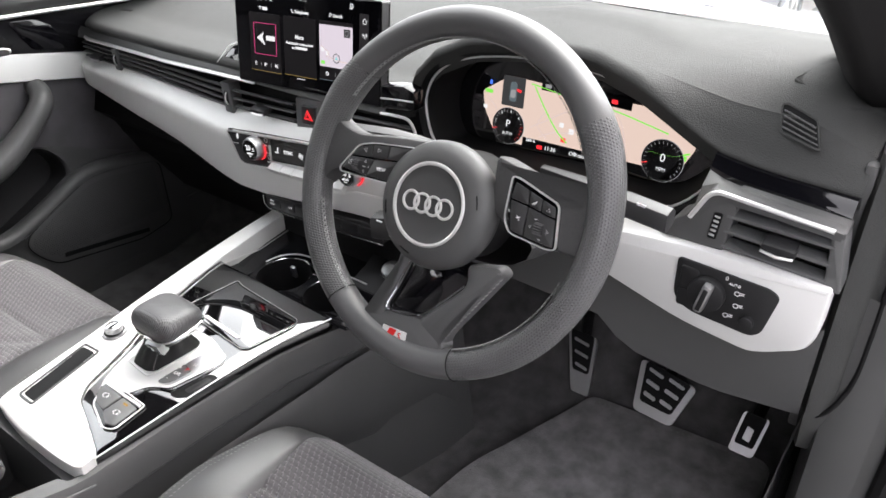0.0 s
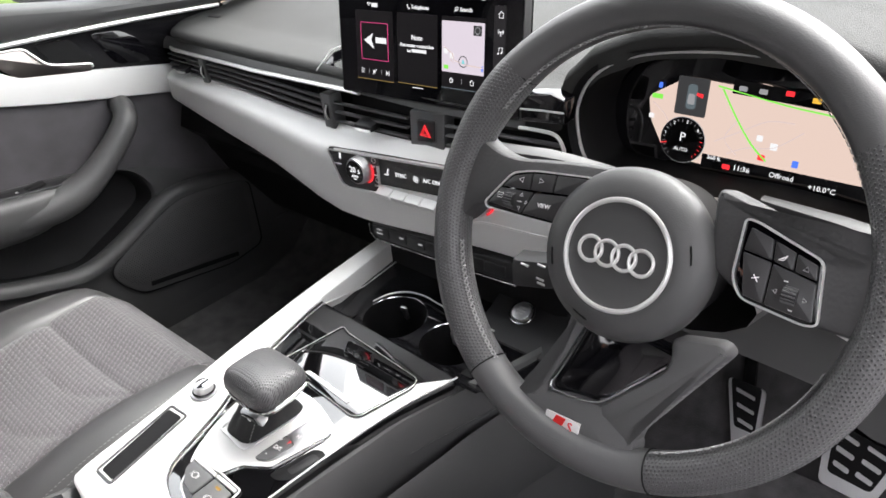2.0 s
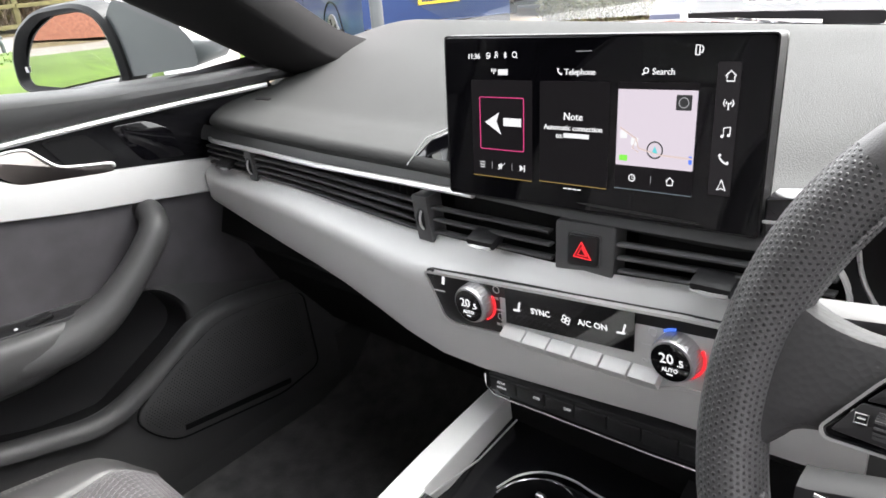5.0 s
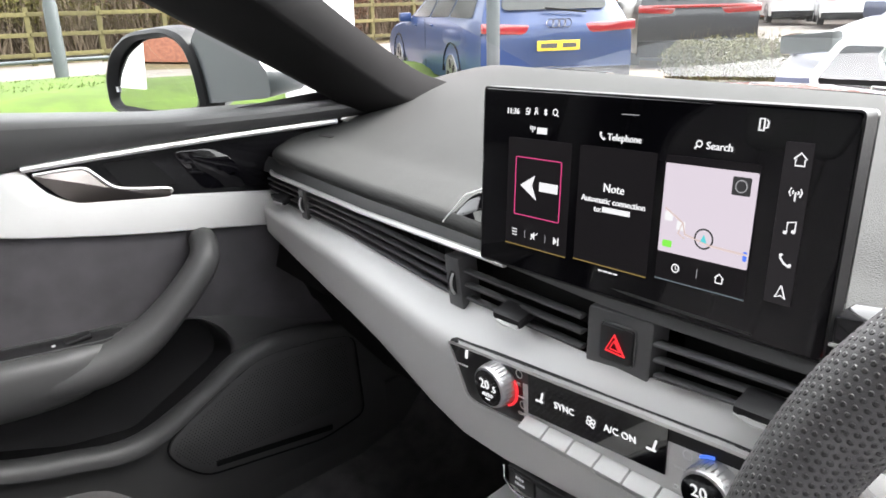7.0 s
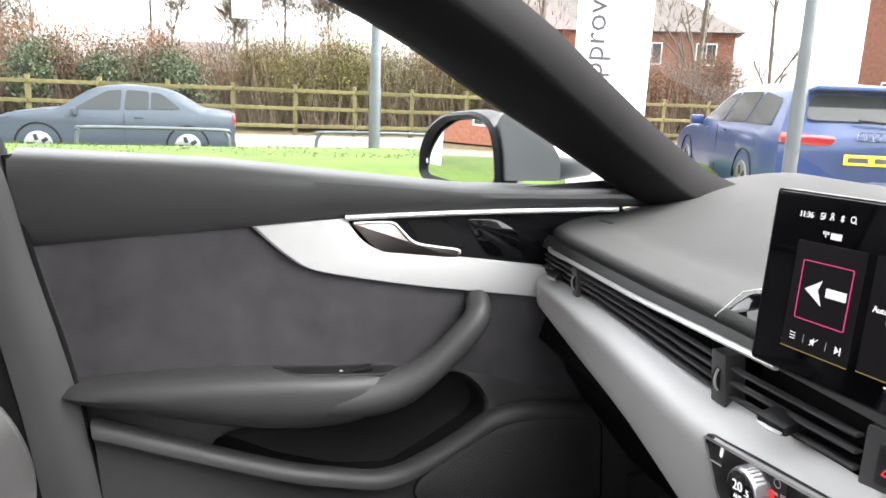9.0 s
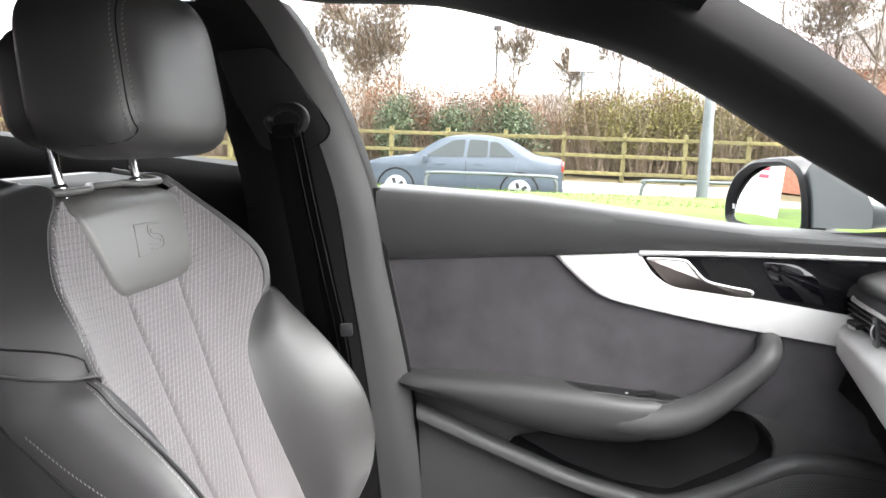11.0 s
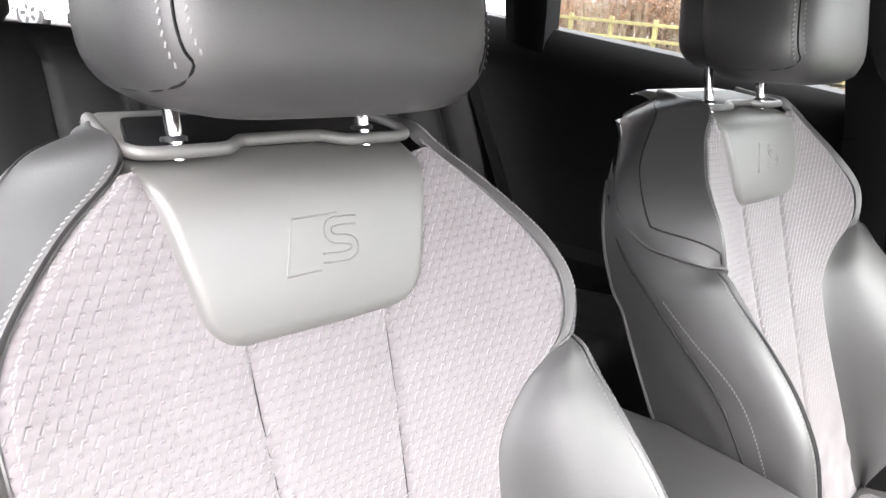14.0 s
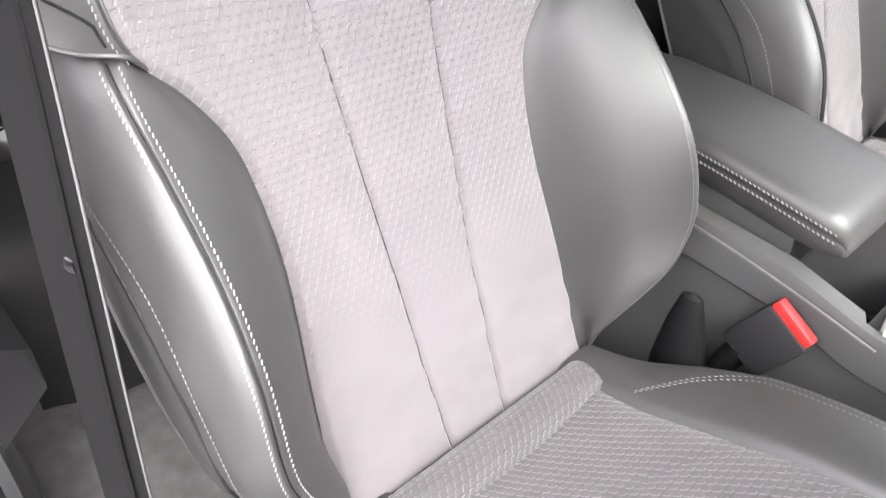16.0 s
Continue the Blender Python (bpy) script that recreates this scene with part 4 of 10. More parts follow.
cpart("car_symbol", plate(rounded([(0.2985, 0.929), (0.3095, 0.929), (0.3090, 0.955), (0.2990, 0.955)], 0.004), 0.0018, 0.0024, cl_at), LIT_SLATE)
cpart("roof_symbol", plate(rounded([(0.3000, 0.934), (0.3080, 0.934), (0.3075, 0.945), (0.3005, 0.945)], 0.002), 0.0022, 0.0027, cl_at), LIT_GREY)
cpart("door_symbol", plate([(0.309, 0.944), (0.316, 0.942), (0.316, 0.946), (0.309, 0.947)], 0.0018, 0.0024, cl_at), LIT_RED)


def cl_words(txt, size, u, v, mat=LIT_WHITE, w=0.0024):
    return lettering(txt, size, Matrix.Translation(-CL) @ CO @ pose(u - 0.405, v - 0.922, w), mat, cluster)


for u, v, r, ch, small in ((0.301, 0.895, 0.0245, "P", "AUTO"), (0.519, 0.897, 0.026, "0", "MPH")):
    m = CO @ pose(u - 0.405, v - 0.922, 0.0016)
    d = cpart("dial", disc(r, 0.0008, 36, 0, m), SCREEN, label="round black digital dial")
    for rr, th, mat in ((r, 0.0006, LIT_GREY), (r * 0.66, 0.0005, LIT_GREY)):
        b = ring(rr, th, 40, 4, m)
        b.transform(Matrix.Translation(-CL))
        part("dial_ring", b, mat, d)
    for k in range(22):
        a = radians(-50 + k * 280 / 21)
        b = box((r * 0.11, 0.0004, 0.0006), (0.86 * r * math.cos(a), 0.86 * r * math.sin(a), 0.001), (0, 0, math.degrees(a)))
        b.transform(Matrix.Translation(-CL) @ m)
        part("tick", b, LIT_RED if k < 5 and small == "AUTO" else LIT_GREY, d)
    b = box((r * 0.3, 0.0009, 0.0006), (-0.84 * r, -0.25 * r, 0.0012), (0, 0, 16))
    b.transform(Matrix.Translation(-CL) @ m)
    part("needle", b, LIT_RED, d)
    cl_words(ch, r * 0.56, u, v + r * 0.12)
    cl_words(small, r * 0.23, u, v - r * 0.42)
cl_words("11:36", 0.0078, 0.368, 0.877)
cl_words("360 ft", 0.006, 0.338, 0.8825)
cl_words("Offroad", 0.0075, 0.408, 0.878)
cl_words("+10.0°C", 0.0075, 0.447, 0.874)
for k, ch in enumerate("1234"):
    a = radians(165 - k * 42)
    cl_words(ch, 0.0052, 0.301 + 0.0202 * math.cos(a), 0.895 + 0.0202 * math.sin(a))

# ---- the driver's end of the dashboard ----
def wall76(u, v, w):
    return (u, 0.772 - w, v)


trim_r = rounded([(0.44, 0.846), (0.523, 0.862), (0.591, 0.868), (0.667, 0.869), (0.744, 0.865), (0.743, 0.806), (0.735, 0.786), (0.699, 0.767), (0.682, 0.761), (0.606, 0.770), (0.516, 0.797), (0.44, 0.82)], [0.004, 0.01, 0.01, 0.01, 0.005, 0.012, 0.014, 0.02, 0.02, 0.03, 0.02, 0.004], 6)
dpart("silver_trim", plate(trim_r, -0.02, 0.012, wall76, 0.006), SILVER, label="satin silver trim round the light switch")
lpan = rounded([(0.594, 0.854), (0.692, 0.848), (0.702, 0.841), (0.692, 0.793), (0.682, 0.785), (0.612, 0.791), (0.595, 0.806)], [0.006, 0.008, 0.006, 0.008, 0.008, 0.012, 0.008], 5)
lp = dpart("light_switch_panel", plate(lpan, 0.010, 0.0145, wall76, 0.001), HARD, label="black headlight switch panel")
kn = dpart("light_knob", merged(disc(0.0195, 0.010, 36, 0.002, pose(0.631, 0.758, 0.822, 90, 0, 0))), HARD, lp, "black rotary knob with silver bar")
dpart("knob_bar", box((0.0105, 0.017, 0.036), (0.631, 0.7475, 0.822), (0, 12, 0), bevel=0.004), BRUSHED, kn)
dpart("knob_slot", box((0.005, 0.001, 0.028), (0.631, 0.7385, 0.822), (0, 12, 0), bevel=0.0004), HARD, kn)
dpart("side_key", plate(rounded([(0.600, 0.822), (0.621, 0.823), (0.619, 0.845), (0.600, 0.847)], 0.004), 0.0145, 0.0165, wall76, 0.001), HARD, lp)
dpart("side_key", plate(rounded([(0.600, 0.796), (0.618, 0.797), (0.620, 0.819), (0.600, 0.818)], 0.004), 0.0145, 0.0165, wall76, 0.001), HARD, lp)
dpart("dimmer", disc(0.0075, 0.006, 20, 0.001, pose(0.676, 0.758, 0.802, 90, 0, 0)), HARD, lp)
for u, v in ((0.609, 0.836), (0.609, 0.806), (0.661, 0.832), (0.662, 0.817), (0.654, 0.802)):
    dpart("lamp_icon", merged(ring(0.0026, 0.0005, 8, 4, pose(u, 0.7565, v, 90, 0, 0)), box((0.004, 0.0006, 0.0007), (u + 0.005, 0.7565, v)), box((0.004, 0.0006, 0.0007), (u + 0.005, 0.7565, v + 0.002))), WHITE, lp)
for txt, s, u, v in (("0", 0.007, 0.648, 0.846), ("AUTO", 0.0045, 0.657, 0.841)):
    lettering(txt, s, basis((u - DASH_AT.x, 0.7568 - DASH_AT.y, v - DASH_AT.z), (1, 0, 0), (0, 0, 1), (0, -1, 0)), WHITE, lp)

# right air vent with its bright surround and thumb wheel
va = dpart("air_vent", plate(rounded([(0.634, 0.922), (0.740, 0.917), (0.745, 0.860), (0.630, 0.872)], 0.003), -0.034, -0.028, wall76), MATTE, label="driver's outer air vent")
RIM = [(0.596, 0.899), (0.604, 0.915), (0.611, 0.928), (0.619, 0.9335), (0.630, 0.934), (0.690, 0.9285), (0.731, 0.925)]
dpart("vent_rim", tube(spline([(u, 0.766, v) for u, v in RIM], 5), 0.0026, 8), SATIN, va, "chrome vent surround")
cheek = rounded([(0.566, 0.868), (0.582, 0.893), (0.590, 0.897), (0.602, 0.918), (0.612, 0.934), (0.636, 0.930), (0.640, 0.920), (0.6345, 0.868)], 0.004)
dpart("vent_cheek", plate(cheek, -0.03, 0.003, wall76, 0.002), SOFT, va)
dpart("vent_cheek", plate(rounded([(0.729, 0.920), (0.741, 0.918), (0.750, 0.858), (0.734, 0.860)], 0.003), -0.03, 0.003, wall76, 0.002), SLAT, va)
dpart("vent_brow", plate(rounded([(0.634, 0.933), (0.741, 0.9245), (0.741, 0.9165), (0.636, 0.9215)], 0.002), -0.03, 0.003, wall76, 0.0015), SOFT, va)
for k in range(3):
    rows = []
    for x in (0.632, 0.66, 0.70, 0.735):
        z = lerp(0.9105 - k * 0.0175, 0.9070 - k * 0.0195, (x - 0.632) / 0.103)
        rows.append([(x, 0.772, z - 0.0038), (x, 0.7685, z - 0.0022), (x, 0.7685, z + 0.0008), (x, 0.771, z + 0.0020), (x, 0.786, z + 0.0030), (x, 0.786, z - 0.0010)])
    dpart("slat", grid(rows, wrap=True, cap=True), SLAT, va)
dpart("vent_tab", box((0.034, 0.022, 0.0125), (0.6885, 0.763, 0.8955), (10, 3, 0), bevel=0.005), HARD, va)
dpart("tab_lip", tube([(0.673, 0.7535, 0.8915), (0.6885, 0.7510, 0.8895), (0.704, 0.7535, 0.8905)], 0.0018, 6), SATIN, va)
dpart("wheel_slot", plate(rounded([(0.6165, 0.880), (0.6255, 0.880), (0.6285, 0.911), (0.6195, 0.911)], 0.002), 0.002, 0.0036, wall76), MATTE, va)
for k in range(5):
    dpart("wheel_mark", box((0.0058, 0.0012, 0.0022), (0.6208 + k * 0.0007, 0.7675, 0.8848 + k * 0.0055), (0, 8, 0), bevel=0.0004), SATIN, va)
rows = []
for x in [0.598 + i * 0.0156 for i in range(10)]:
    zt, zb = interp(x, LIP) - 0.003, interp(x, [(0.598, 0.939), (0.611, 0.933), (0.63, 0.929), (0.683, 0.925), (0.74, 0.920)])
    rows.append([(x, 0.826, zt + 0.002), (x, 0.812, zt), (x, 0.8095, lerp(zt, zb, 0.30)), (x, 0.8075, lerp(zt, zb, 0.42)), (x, 0.8060, lerp(zt, zb, 0.55)), (x, 0.8035, lerp(zt, zb, 0.68)), (x, 0.8025, zb), (x, 0.800, zb - 0.002)])
dpart("gloss_panel", thicken(grid(rows), -0.003), GLOSS, label="gloss black insert over the vent")
rows = []
for x in [0.598 + i * 0.0156 for i in range(10)]:
    zb, zc = interp(x, [(0.598, 0.939), (0.611, 0.933), (0.63, 0.929), (0.683, 0.925), (0.74, 0.920)]), interp(x, [(0.596, 0.899), (0.604, 0.915), (0.611, 0.928), (0.619, 0.9335), (0.63, 0.934), (0.69, 0.9285), (0.731, 0.925), (0.75, 0.923)])
    rows.append([(x, 0.812, zb - 0.001), (x, 0.801, zb - 0.001), (x, 0.790, lerp(zb, zc, 0.4) - 0.001), (x, 0.775, zc - 0.001), (x, 0.769, zc - 0.002), (x, 0.769, zc - 0.008)])
dpart("vent_shelf", thicken(grid(rows), -0.003), SOFT, label="black shelf over the vent")


def slope(u, v, w):
    return (u, 0.824 + (v - 0.97) * 0.95 - w, v + w * 0.5)


sv_line = rounded([(0.642, 1.004), (0.648, 1.006), (0.681, 0.997), (0.693, 0.973), (0.650, 0.982)], 0.004)
sv = dpart("side_demister", frame_of(sv_line, 0.0016, -0.004, 0.0030, slope), DASH, label="small side window demister grille")
dpart("grille_back", plate(sv_line, -0.004, 0.0012, slope), MATTE, sv)
for k in range(4):
    f = (k + 0.8) / 4.6
    p, q = lerp(Vector((0.646, 1.003, 0)), Vector((0.652, 0.983, 0)), f), lerp(Vector((0.679, 0.994, 0)), Vector((0.690, 0.9745, 0)), f)
    dpart("slat", tube([slope(p.x, p.y, 0.0022), slope(q.x, q.y, 0.0022)], 0.0009, 5), SLAT, sv)
tw_line = [(0.640, 0.895), (0.655, 0.985), (0.70, 1.03), (0.728, 1.03), (0.735, 0.93), (0.70, 0.885)]
tg_ = dpart("tweeter_grille", plate(rounded(tw_line, 0.006), 0.0, 0.0035, lambda u, v, w: (u, v, interp(v, [(0.88, 1.006), (0.90, 1.0165), (1.0, 1.0155), (1.12, 1.004)]) - 0.05 * smooth(0.66, 0.78, u) * 0.9 + w), 0.001), DASH, label="perforated tweeter cover")
bm = bmesh.new()
for a in range(28):
    for b in range(32):
        u, v = 0.652 + a * 0.003, 0.90 + b * 0.0042
        lo_v, hi_v = interp(u, [(0.65, 0.90), (0.70, 0.892), (0.735, 0.935)]), interp(u, [(0.65, 0.96), (0.70, 1.024), (0.73, 1.024)])
        if lo_v < v < hi_v and u < 0.729:
            z = interp(v, [(0.88, 1.006), (0.90, 1.0165), (1.0, 1.0155), (1.12, 1.004)]) - 0.05 * smooth(0.66, 0.78, u) * 0.9 + 0.0039
            bm.faces.new([bm.verts.new((u + dx, v + dy, z)) for dx, dy in ((-0.0009, 0), (0, -0.0011), (0.0009, 0), (0, 0.0011))])
dpart("perforation", bm, MATTE, tg_, kind="stuff")
dpart("lower_panel", grid([[(x, a, b) for a, b in ((0.790, interp(x, [(0.2, 0.84), (0.44, 0.83), (0.52, 0.80), (0.61, 0.755), (0.7, 0.772), (0.76, 0.81)])), (0.785, 0.745 + 0.0 * x), (0.783, interp(x, [(0.2, 0.735), (0.50, 0.722), (0.54, 0.688), (0.65, 0.676), (0.76, 0.69)])), (0.80, interp(x, [(0.2, 0.725), (0.50, 0.712), (0.54, 0.678), (0.65, 0.664), (0.76, 0.68)])), (0.95, 0.66), (1.15, 0.64))] for x in [0.2 + i * 0.0273 for i in range(21)]]), SOFT, label="black lower dashboard panel")
dpart("dash_end_cap", box((0.012, 0.44, 0.34), (0.740, 1.05, 0.80), bevel=0.004), SOFT)
dpart("dash_end", grid([[(x, y + interp(z, [(0.6, 0.03), (0.68, 0.0), (0.9, 0.0), (0.97, 0.03)]), z) for x, y in ((0.740, 0.86), (0.744, 0.815), (0.750, 0.802), (0.768, 0.806), (0.782, 0.822), (0.786, 0.86))] for z in (0.60, 0.64, 0.68, 0.72, 0.78, 0.86, 0.92, 0.955, 0.98)]), DASH, label="grey-black end cover of the dashboard")
dpart("end_seal", tube(spline([(0.790, 0.816, 0.99), (0.786, 0.812, 0.90), (0.787, 0.810, 0.80), (0.785, 0.810, 0.735), (0.772, 0.806, 0.69), (0.756, 0.812, 0.668)], 5), 0.0028, 8), MATTE)

# steering column cowl
dpart("column_cowl", grid([[(0.393 + 0.080 * math.cos(t), 0.655 + d, 0.872 + s * 0.050 * math.sin(t) - d * 0.30) for t in [k * math.pi / 8 for k in range(16)]] for d, s in ((0.0, 0.8), (0.05, 0.85), (0.12, 0.8), (0.165, 0.7))], wrap=True), SOFT, label="steering column cowl")

# ---- steering wheel ----
wheel = thing("steering_wheel", "black leather steering wheel with perforated grips and chrome ring", "steering wheel", (0.385, 0.6213, 0.925), turn=(64.4, 0, 0))
wheel.scale = (1.028, 1.028, 1.028)
WR, WT = 0.1715, 0.0165


def rim_sheet(a0, a1, n, extra=0.0):
    rows, uvs = [], []
    for i in range(n + 1):
        a = radians(lerp(a0, a1, i / n))
        c, s = math.cos(a), math.sin(a)
        row, ur = [], []
        for k in range(15):
            t = 2 * math.pi * k / 14
            grip = 1 + 0.10 * math.exp(-((math.degrees(a) % 360 - 150) / 14) ** 2) + 0.10 * math.exp(-(((math.degrees(a) + 180) % 360 - 180 - 30) / 14) ** 2)
            r = WR + (WT * grip * 0.98 + extra) * math.cos(t)
            row.append((r * c, r * s, (WT * 1.12 * grip + extra) * math.sin(t)))
            ur.append((a * WR, t * WT))
        rows.append(row)
        uvs.append(ur)
    return grid(rows, uv=uvs)


part("rim_top", rim_sheet(36, 141, 40), WHEEL_LEATHER, wheel)
part("rim_bottom", rim_sheet(235, 291, 28), WHEEL_LEATHER, wheel)
part("left_grip", rim_sheet(141, 235, 36), GRIP, wheel, "perforated leather grip")
part("right_grip", rim_sheet(291, 396, 42), GRIP, wheel, "perforated leather grip")
for a in (36, 141, 235, 291):
    c, s = math.cos(radians(a)), math.sin(radians(a))
    part("grip_seam", tube([((WR + WT * 1.01 * math.cos(t)) * c, (WR + WT * 1.01 * math.cos(t)) * s, WT * 1.13 * math.sin(t)) for t in [2 * math.pi * k / 20 for k in range(20)]], 0.0007, 5, closed=True), MATTE, wheel)
for a0, a1 in ((28, 152), (196, 236), (292, 344)):
    bm = bmesh.new()
    n = int((a1 - a0) * 0.5)
    for i in range(n):
        for q in (-1, 1):
            a, b = radians(lerp(a0, a1, (i + 0.1) / n)), radians(lerp(a0, a1, (i + 0.95) / n))
            r = WR - WT * 1.0
            p, o = Vector((r * math.cos(a), r * math.sin(a), 0.0085 + 0.0030 * q)), Vector((r * math.cos(b), r * math.sin(b), 0.0085 - 0.0030 * q))
            up = Vector((-math.cos(a), -math.sin(a), 0.5)).normalized() * 0.0008
            x = (o - p).cross(up).normalized() * 0.00075
            v = [bm.verts.new(t) for t in (p + x, o + x, o - x, p - x, (p + o) / 2 + up)]
            for j in range(4):
                bm.faces.new((v[j], v[(j + 1) % 4], v[4]))
    part("cross_stitch", bm, THREAD, wheel, "grey cross stitching", kind="stuff")

# hub
HUB = pose(-0.001, -0.0115, 0, 0, 0, 1)
rows = []
for r, h in ((0.062, -0.014), (0.0665, -0.002), (0.0665, 0.006), (0.063, 0.0145), (0.056, 0.0195), (0.048, 0.0225), (0.042, 0.0235), (0.040, 0.0225), (0.030, 0.0228), (0.018, 0.0232), (0.0005, 0.0234)):
    rows.append([HUB @ Vector((r * math.cos(t), r * 0.985 * math.sin(t), h)) for t in [2 * math.pi * k / 56 for k in range(56)]])
hub = part("airbag_cover", grid(rows, wrap=True), SOFT, wheel, "round black airbag cover")
part("hub_ring", ring(0.0408, 0.0020, 64, 8, HUB @ pose(0, 0, 0.0234)), SATIN, hub, "chrome ring on the hub")
for k in range(4):
    part("emblem_ring", ring(0.0092, 0.0015, 36, 8, HUB @ pose(-0.0204 + k * 0.0136, 0.0, 0.0242)), SATIN, hub, "chrome emblem ring")
for a in (15, 195, 250):
    part("airbag_mark", merged(*[box((0.0012, 0.004, 0.0005), HUB @ Vector((0.0545 * math.cos(radians(a + k * 2)), 0.0545 * math.sin(radians(a + k * 2)), 0.0206)), (0, 0, a)) for k in (-2, 0, 2, 3)]), MATTE, hub)
part("hub_back", disc(0.058, 0.05, 40, 0.004, pose(0, -0.008, -0.058)), MATTE, wheel)


# spokes with their key pods
def flat(u, v, w):
    return (u, v, w)


def spoke(dx, dy, arm, pod, keys, roller, marks):
    arm, pod = [(u + dx, v + dy) for u, v in arm], [(u + dx, v + dy) for u, v in pod]
    keys, marks = ([[(u + dx, v + dy) for u, v in k] for k in group] for group in (keys, marks))
    roller = (roller[0] + dx, roller[1] + dy)
    sp = part("spoke", plate(rounded(arm, 0.012, 5), -0.016, 0.008, flat, 0.007), GRIP_PLAIN, wheel, "leather-covered spoke")
    pl = rounded(pod, 0.006, 5)
    part("key_pod", plate(pl, 0.002, 0.0112, flat, 0.002), GLOSS, sp, "black key pod with chrome edge")
    part("pod_edge", frame_of(pl, 0.0013, 0.009, 0.0124, flat), SATIN, sp)
    for k in keys:
        part("key", plate(rounded(inset2d([Vector(q) for q in k], 0.0003), 0.0014, 3), 0.0095, 0.0134, flat, 0.0008), KEY_PLASTIC, sp)
    rx, ry = roller
    ro = part("roller", tube([(rx - 0.0045, ry, 0.0130), (rx + 0.0045, ry, 0.0130)], 0.0052, 14), HARD, sp, "ribbed scroll roller")
    for k in range(7):
        a = radians(10 + k * 27)
        part("rib", box((0.0085, 0.0010, 0.0010), (rx, ry + 0.0053 * math.cos(a), 0.0130 + 0.0053 * math.sin(a))), SLAT, ro)
    for m in marks:
        part("key_mark", tube([(u, v, 0.0136) for u, v in m], 0.00035, 4, closed=len(m) > 2), WHITE, sp)
    return sp


left = spoke(-0.0045, -0.0068, [(-0.168, 0.066), (-0.140, 0.048), (-0.115, 0.043), (-0.06, 0.052), (-0.02, 0.056), (-0.02, 0.040), (-0.045, 0.018), (-0.060, 0.002), (-0.125, -0.001), (-0.140, -0.004), (-0.150, -0.018), (-0.168, -0.030)],
             [(-0.1285, 0.0025), (-0.1075, 0.0325), (-0.0875, 0.0385), (-0.034, 0.0452), (-0.0405, 0.0253), (-0.0575, 0.0005), (-0.0896, -0.0012), (-0.1255, -0.0022)],
             [[(-0.1135, 0.0190), (-0.1050, 0.0300), (-0.0880, 0.0358), (-0.0870, 0.0218)], [(-0.0863, 0.0219), (-0.0873, 0.0360), (-0.0660, 0.0392), (-0.0665, 0.0245)], [(-0.0658, 0.0246), (-0.0653, 0.0393), (-0.0395, 0.0425), (-0.0455, 0.0278)], [(-0.1240, 0.0030), (-0.1145, 0.0182), (-0.0830, 0.0208), (-0.0905, 0.0020)], [(-0.0895, 0.0022), (-0.0820, 0.0209), (-0.0465, 0.0262), (-0.0590, 0.0030)]],
             (-0.1030, 0.0108), [[(-0.0985, 0.0285), (-0.0945, 0.0305), (-0.0945, 0.0265)], [(-0.0755, 0.0315), (-0.0795, 0.0335), (-0.0795, 0.0295)], [(-0.1155, 0.0095), (-0.1155, 0.0135), (-0.1105, 0.0138), (-0.1105, 0.0098)], [(-0.1145, 0.0116), (-0.1115, 0.0118)], [(-0.0945, 0.0155), (-0.0925, 0.0180), (-0.0915, 0.0157)], [(-0.0945, 0.0065), (-0.0925, 0.0042), (-0.0920, 0.0067)], [(-0.0955, 0.0108), (-0.0915, 0.0110)], [(-0.0885, 0.0100), (-0.0862, 0.0112), (-0.0875, 0.0128)]])
right = spoke(-0.001, -0.0065, [(0.050, 0.062), (0.084, 0.054), (0.120, 0.043), (0.142, 0.034), (0.152, 0.046), (0.166, 0.064), (0.168, -0.012), (0.152, -0.012), (0.141, -0.012), (0.092, -0.010), (0.060, 0.006)],
              [(0.0765, 0.0455), (0.0850, 0.0452), (0.1310, 0.0315), (0.1385, -0.0098), (0.1300, -0.0122), (0.0875, -0.0082), (0.0785, 0.004)],
              [[(0.0815, 0.0245), (0.0825, 0.0405), (0.0985, 0.0362), (0.1008, 0.0225)], [(0.1015, 0.0224), (0.0993, 0.0360), (0.1135, 0.0320), (0.1150, 0.0200)], [(0.1157, 0.0199), (0.1142, 0.0318), (0.1280, 0.0278), (0.1303, 0.0178)], [(0.0815, 0.0235), (0.1010, 0.0215), (0.1030, -0.0065), (0.0890, -0.0050)], [(0.1037, -0.0066), (0.1017, 0.0214), (0.1305, 0.0168), (0.1350, -0.0085)]],
              (0.1175, 0.0045), [[(0.1045, 0.0245), (0.1075, 0.0250), (0.1095, 0.0285)], [(0.1205, 0.0225), (0.1225, 0.0255), (0.1240, 0.0222)], [(0.0920, 0.0080), (0.0965, 0.0100)], [(0.0925, 0.0110), (0.0960, 0.0068)], [(0.1068, 0.0045), (0.1090, 0.0062), (0.1090, 0.0030)], [(0.1280, 0.0040), (0.1255, 0.0058), (0.1258, 0.0026)], [(0.1115, 0.0125), (0.1140, 0.0128)], [(0.1190, -0.0045), (0.1215, -0.0048)]])
lettering("VIEW", 0.0050, pose(-0.075, 0.006, 0.0136, 0, 0, 4), WHITE, left)
# lower twin spoke with its gloss window and the red and silver badge
def low_at(u, v, w):
    return (u + 0.0015, v - 0.006, w)


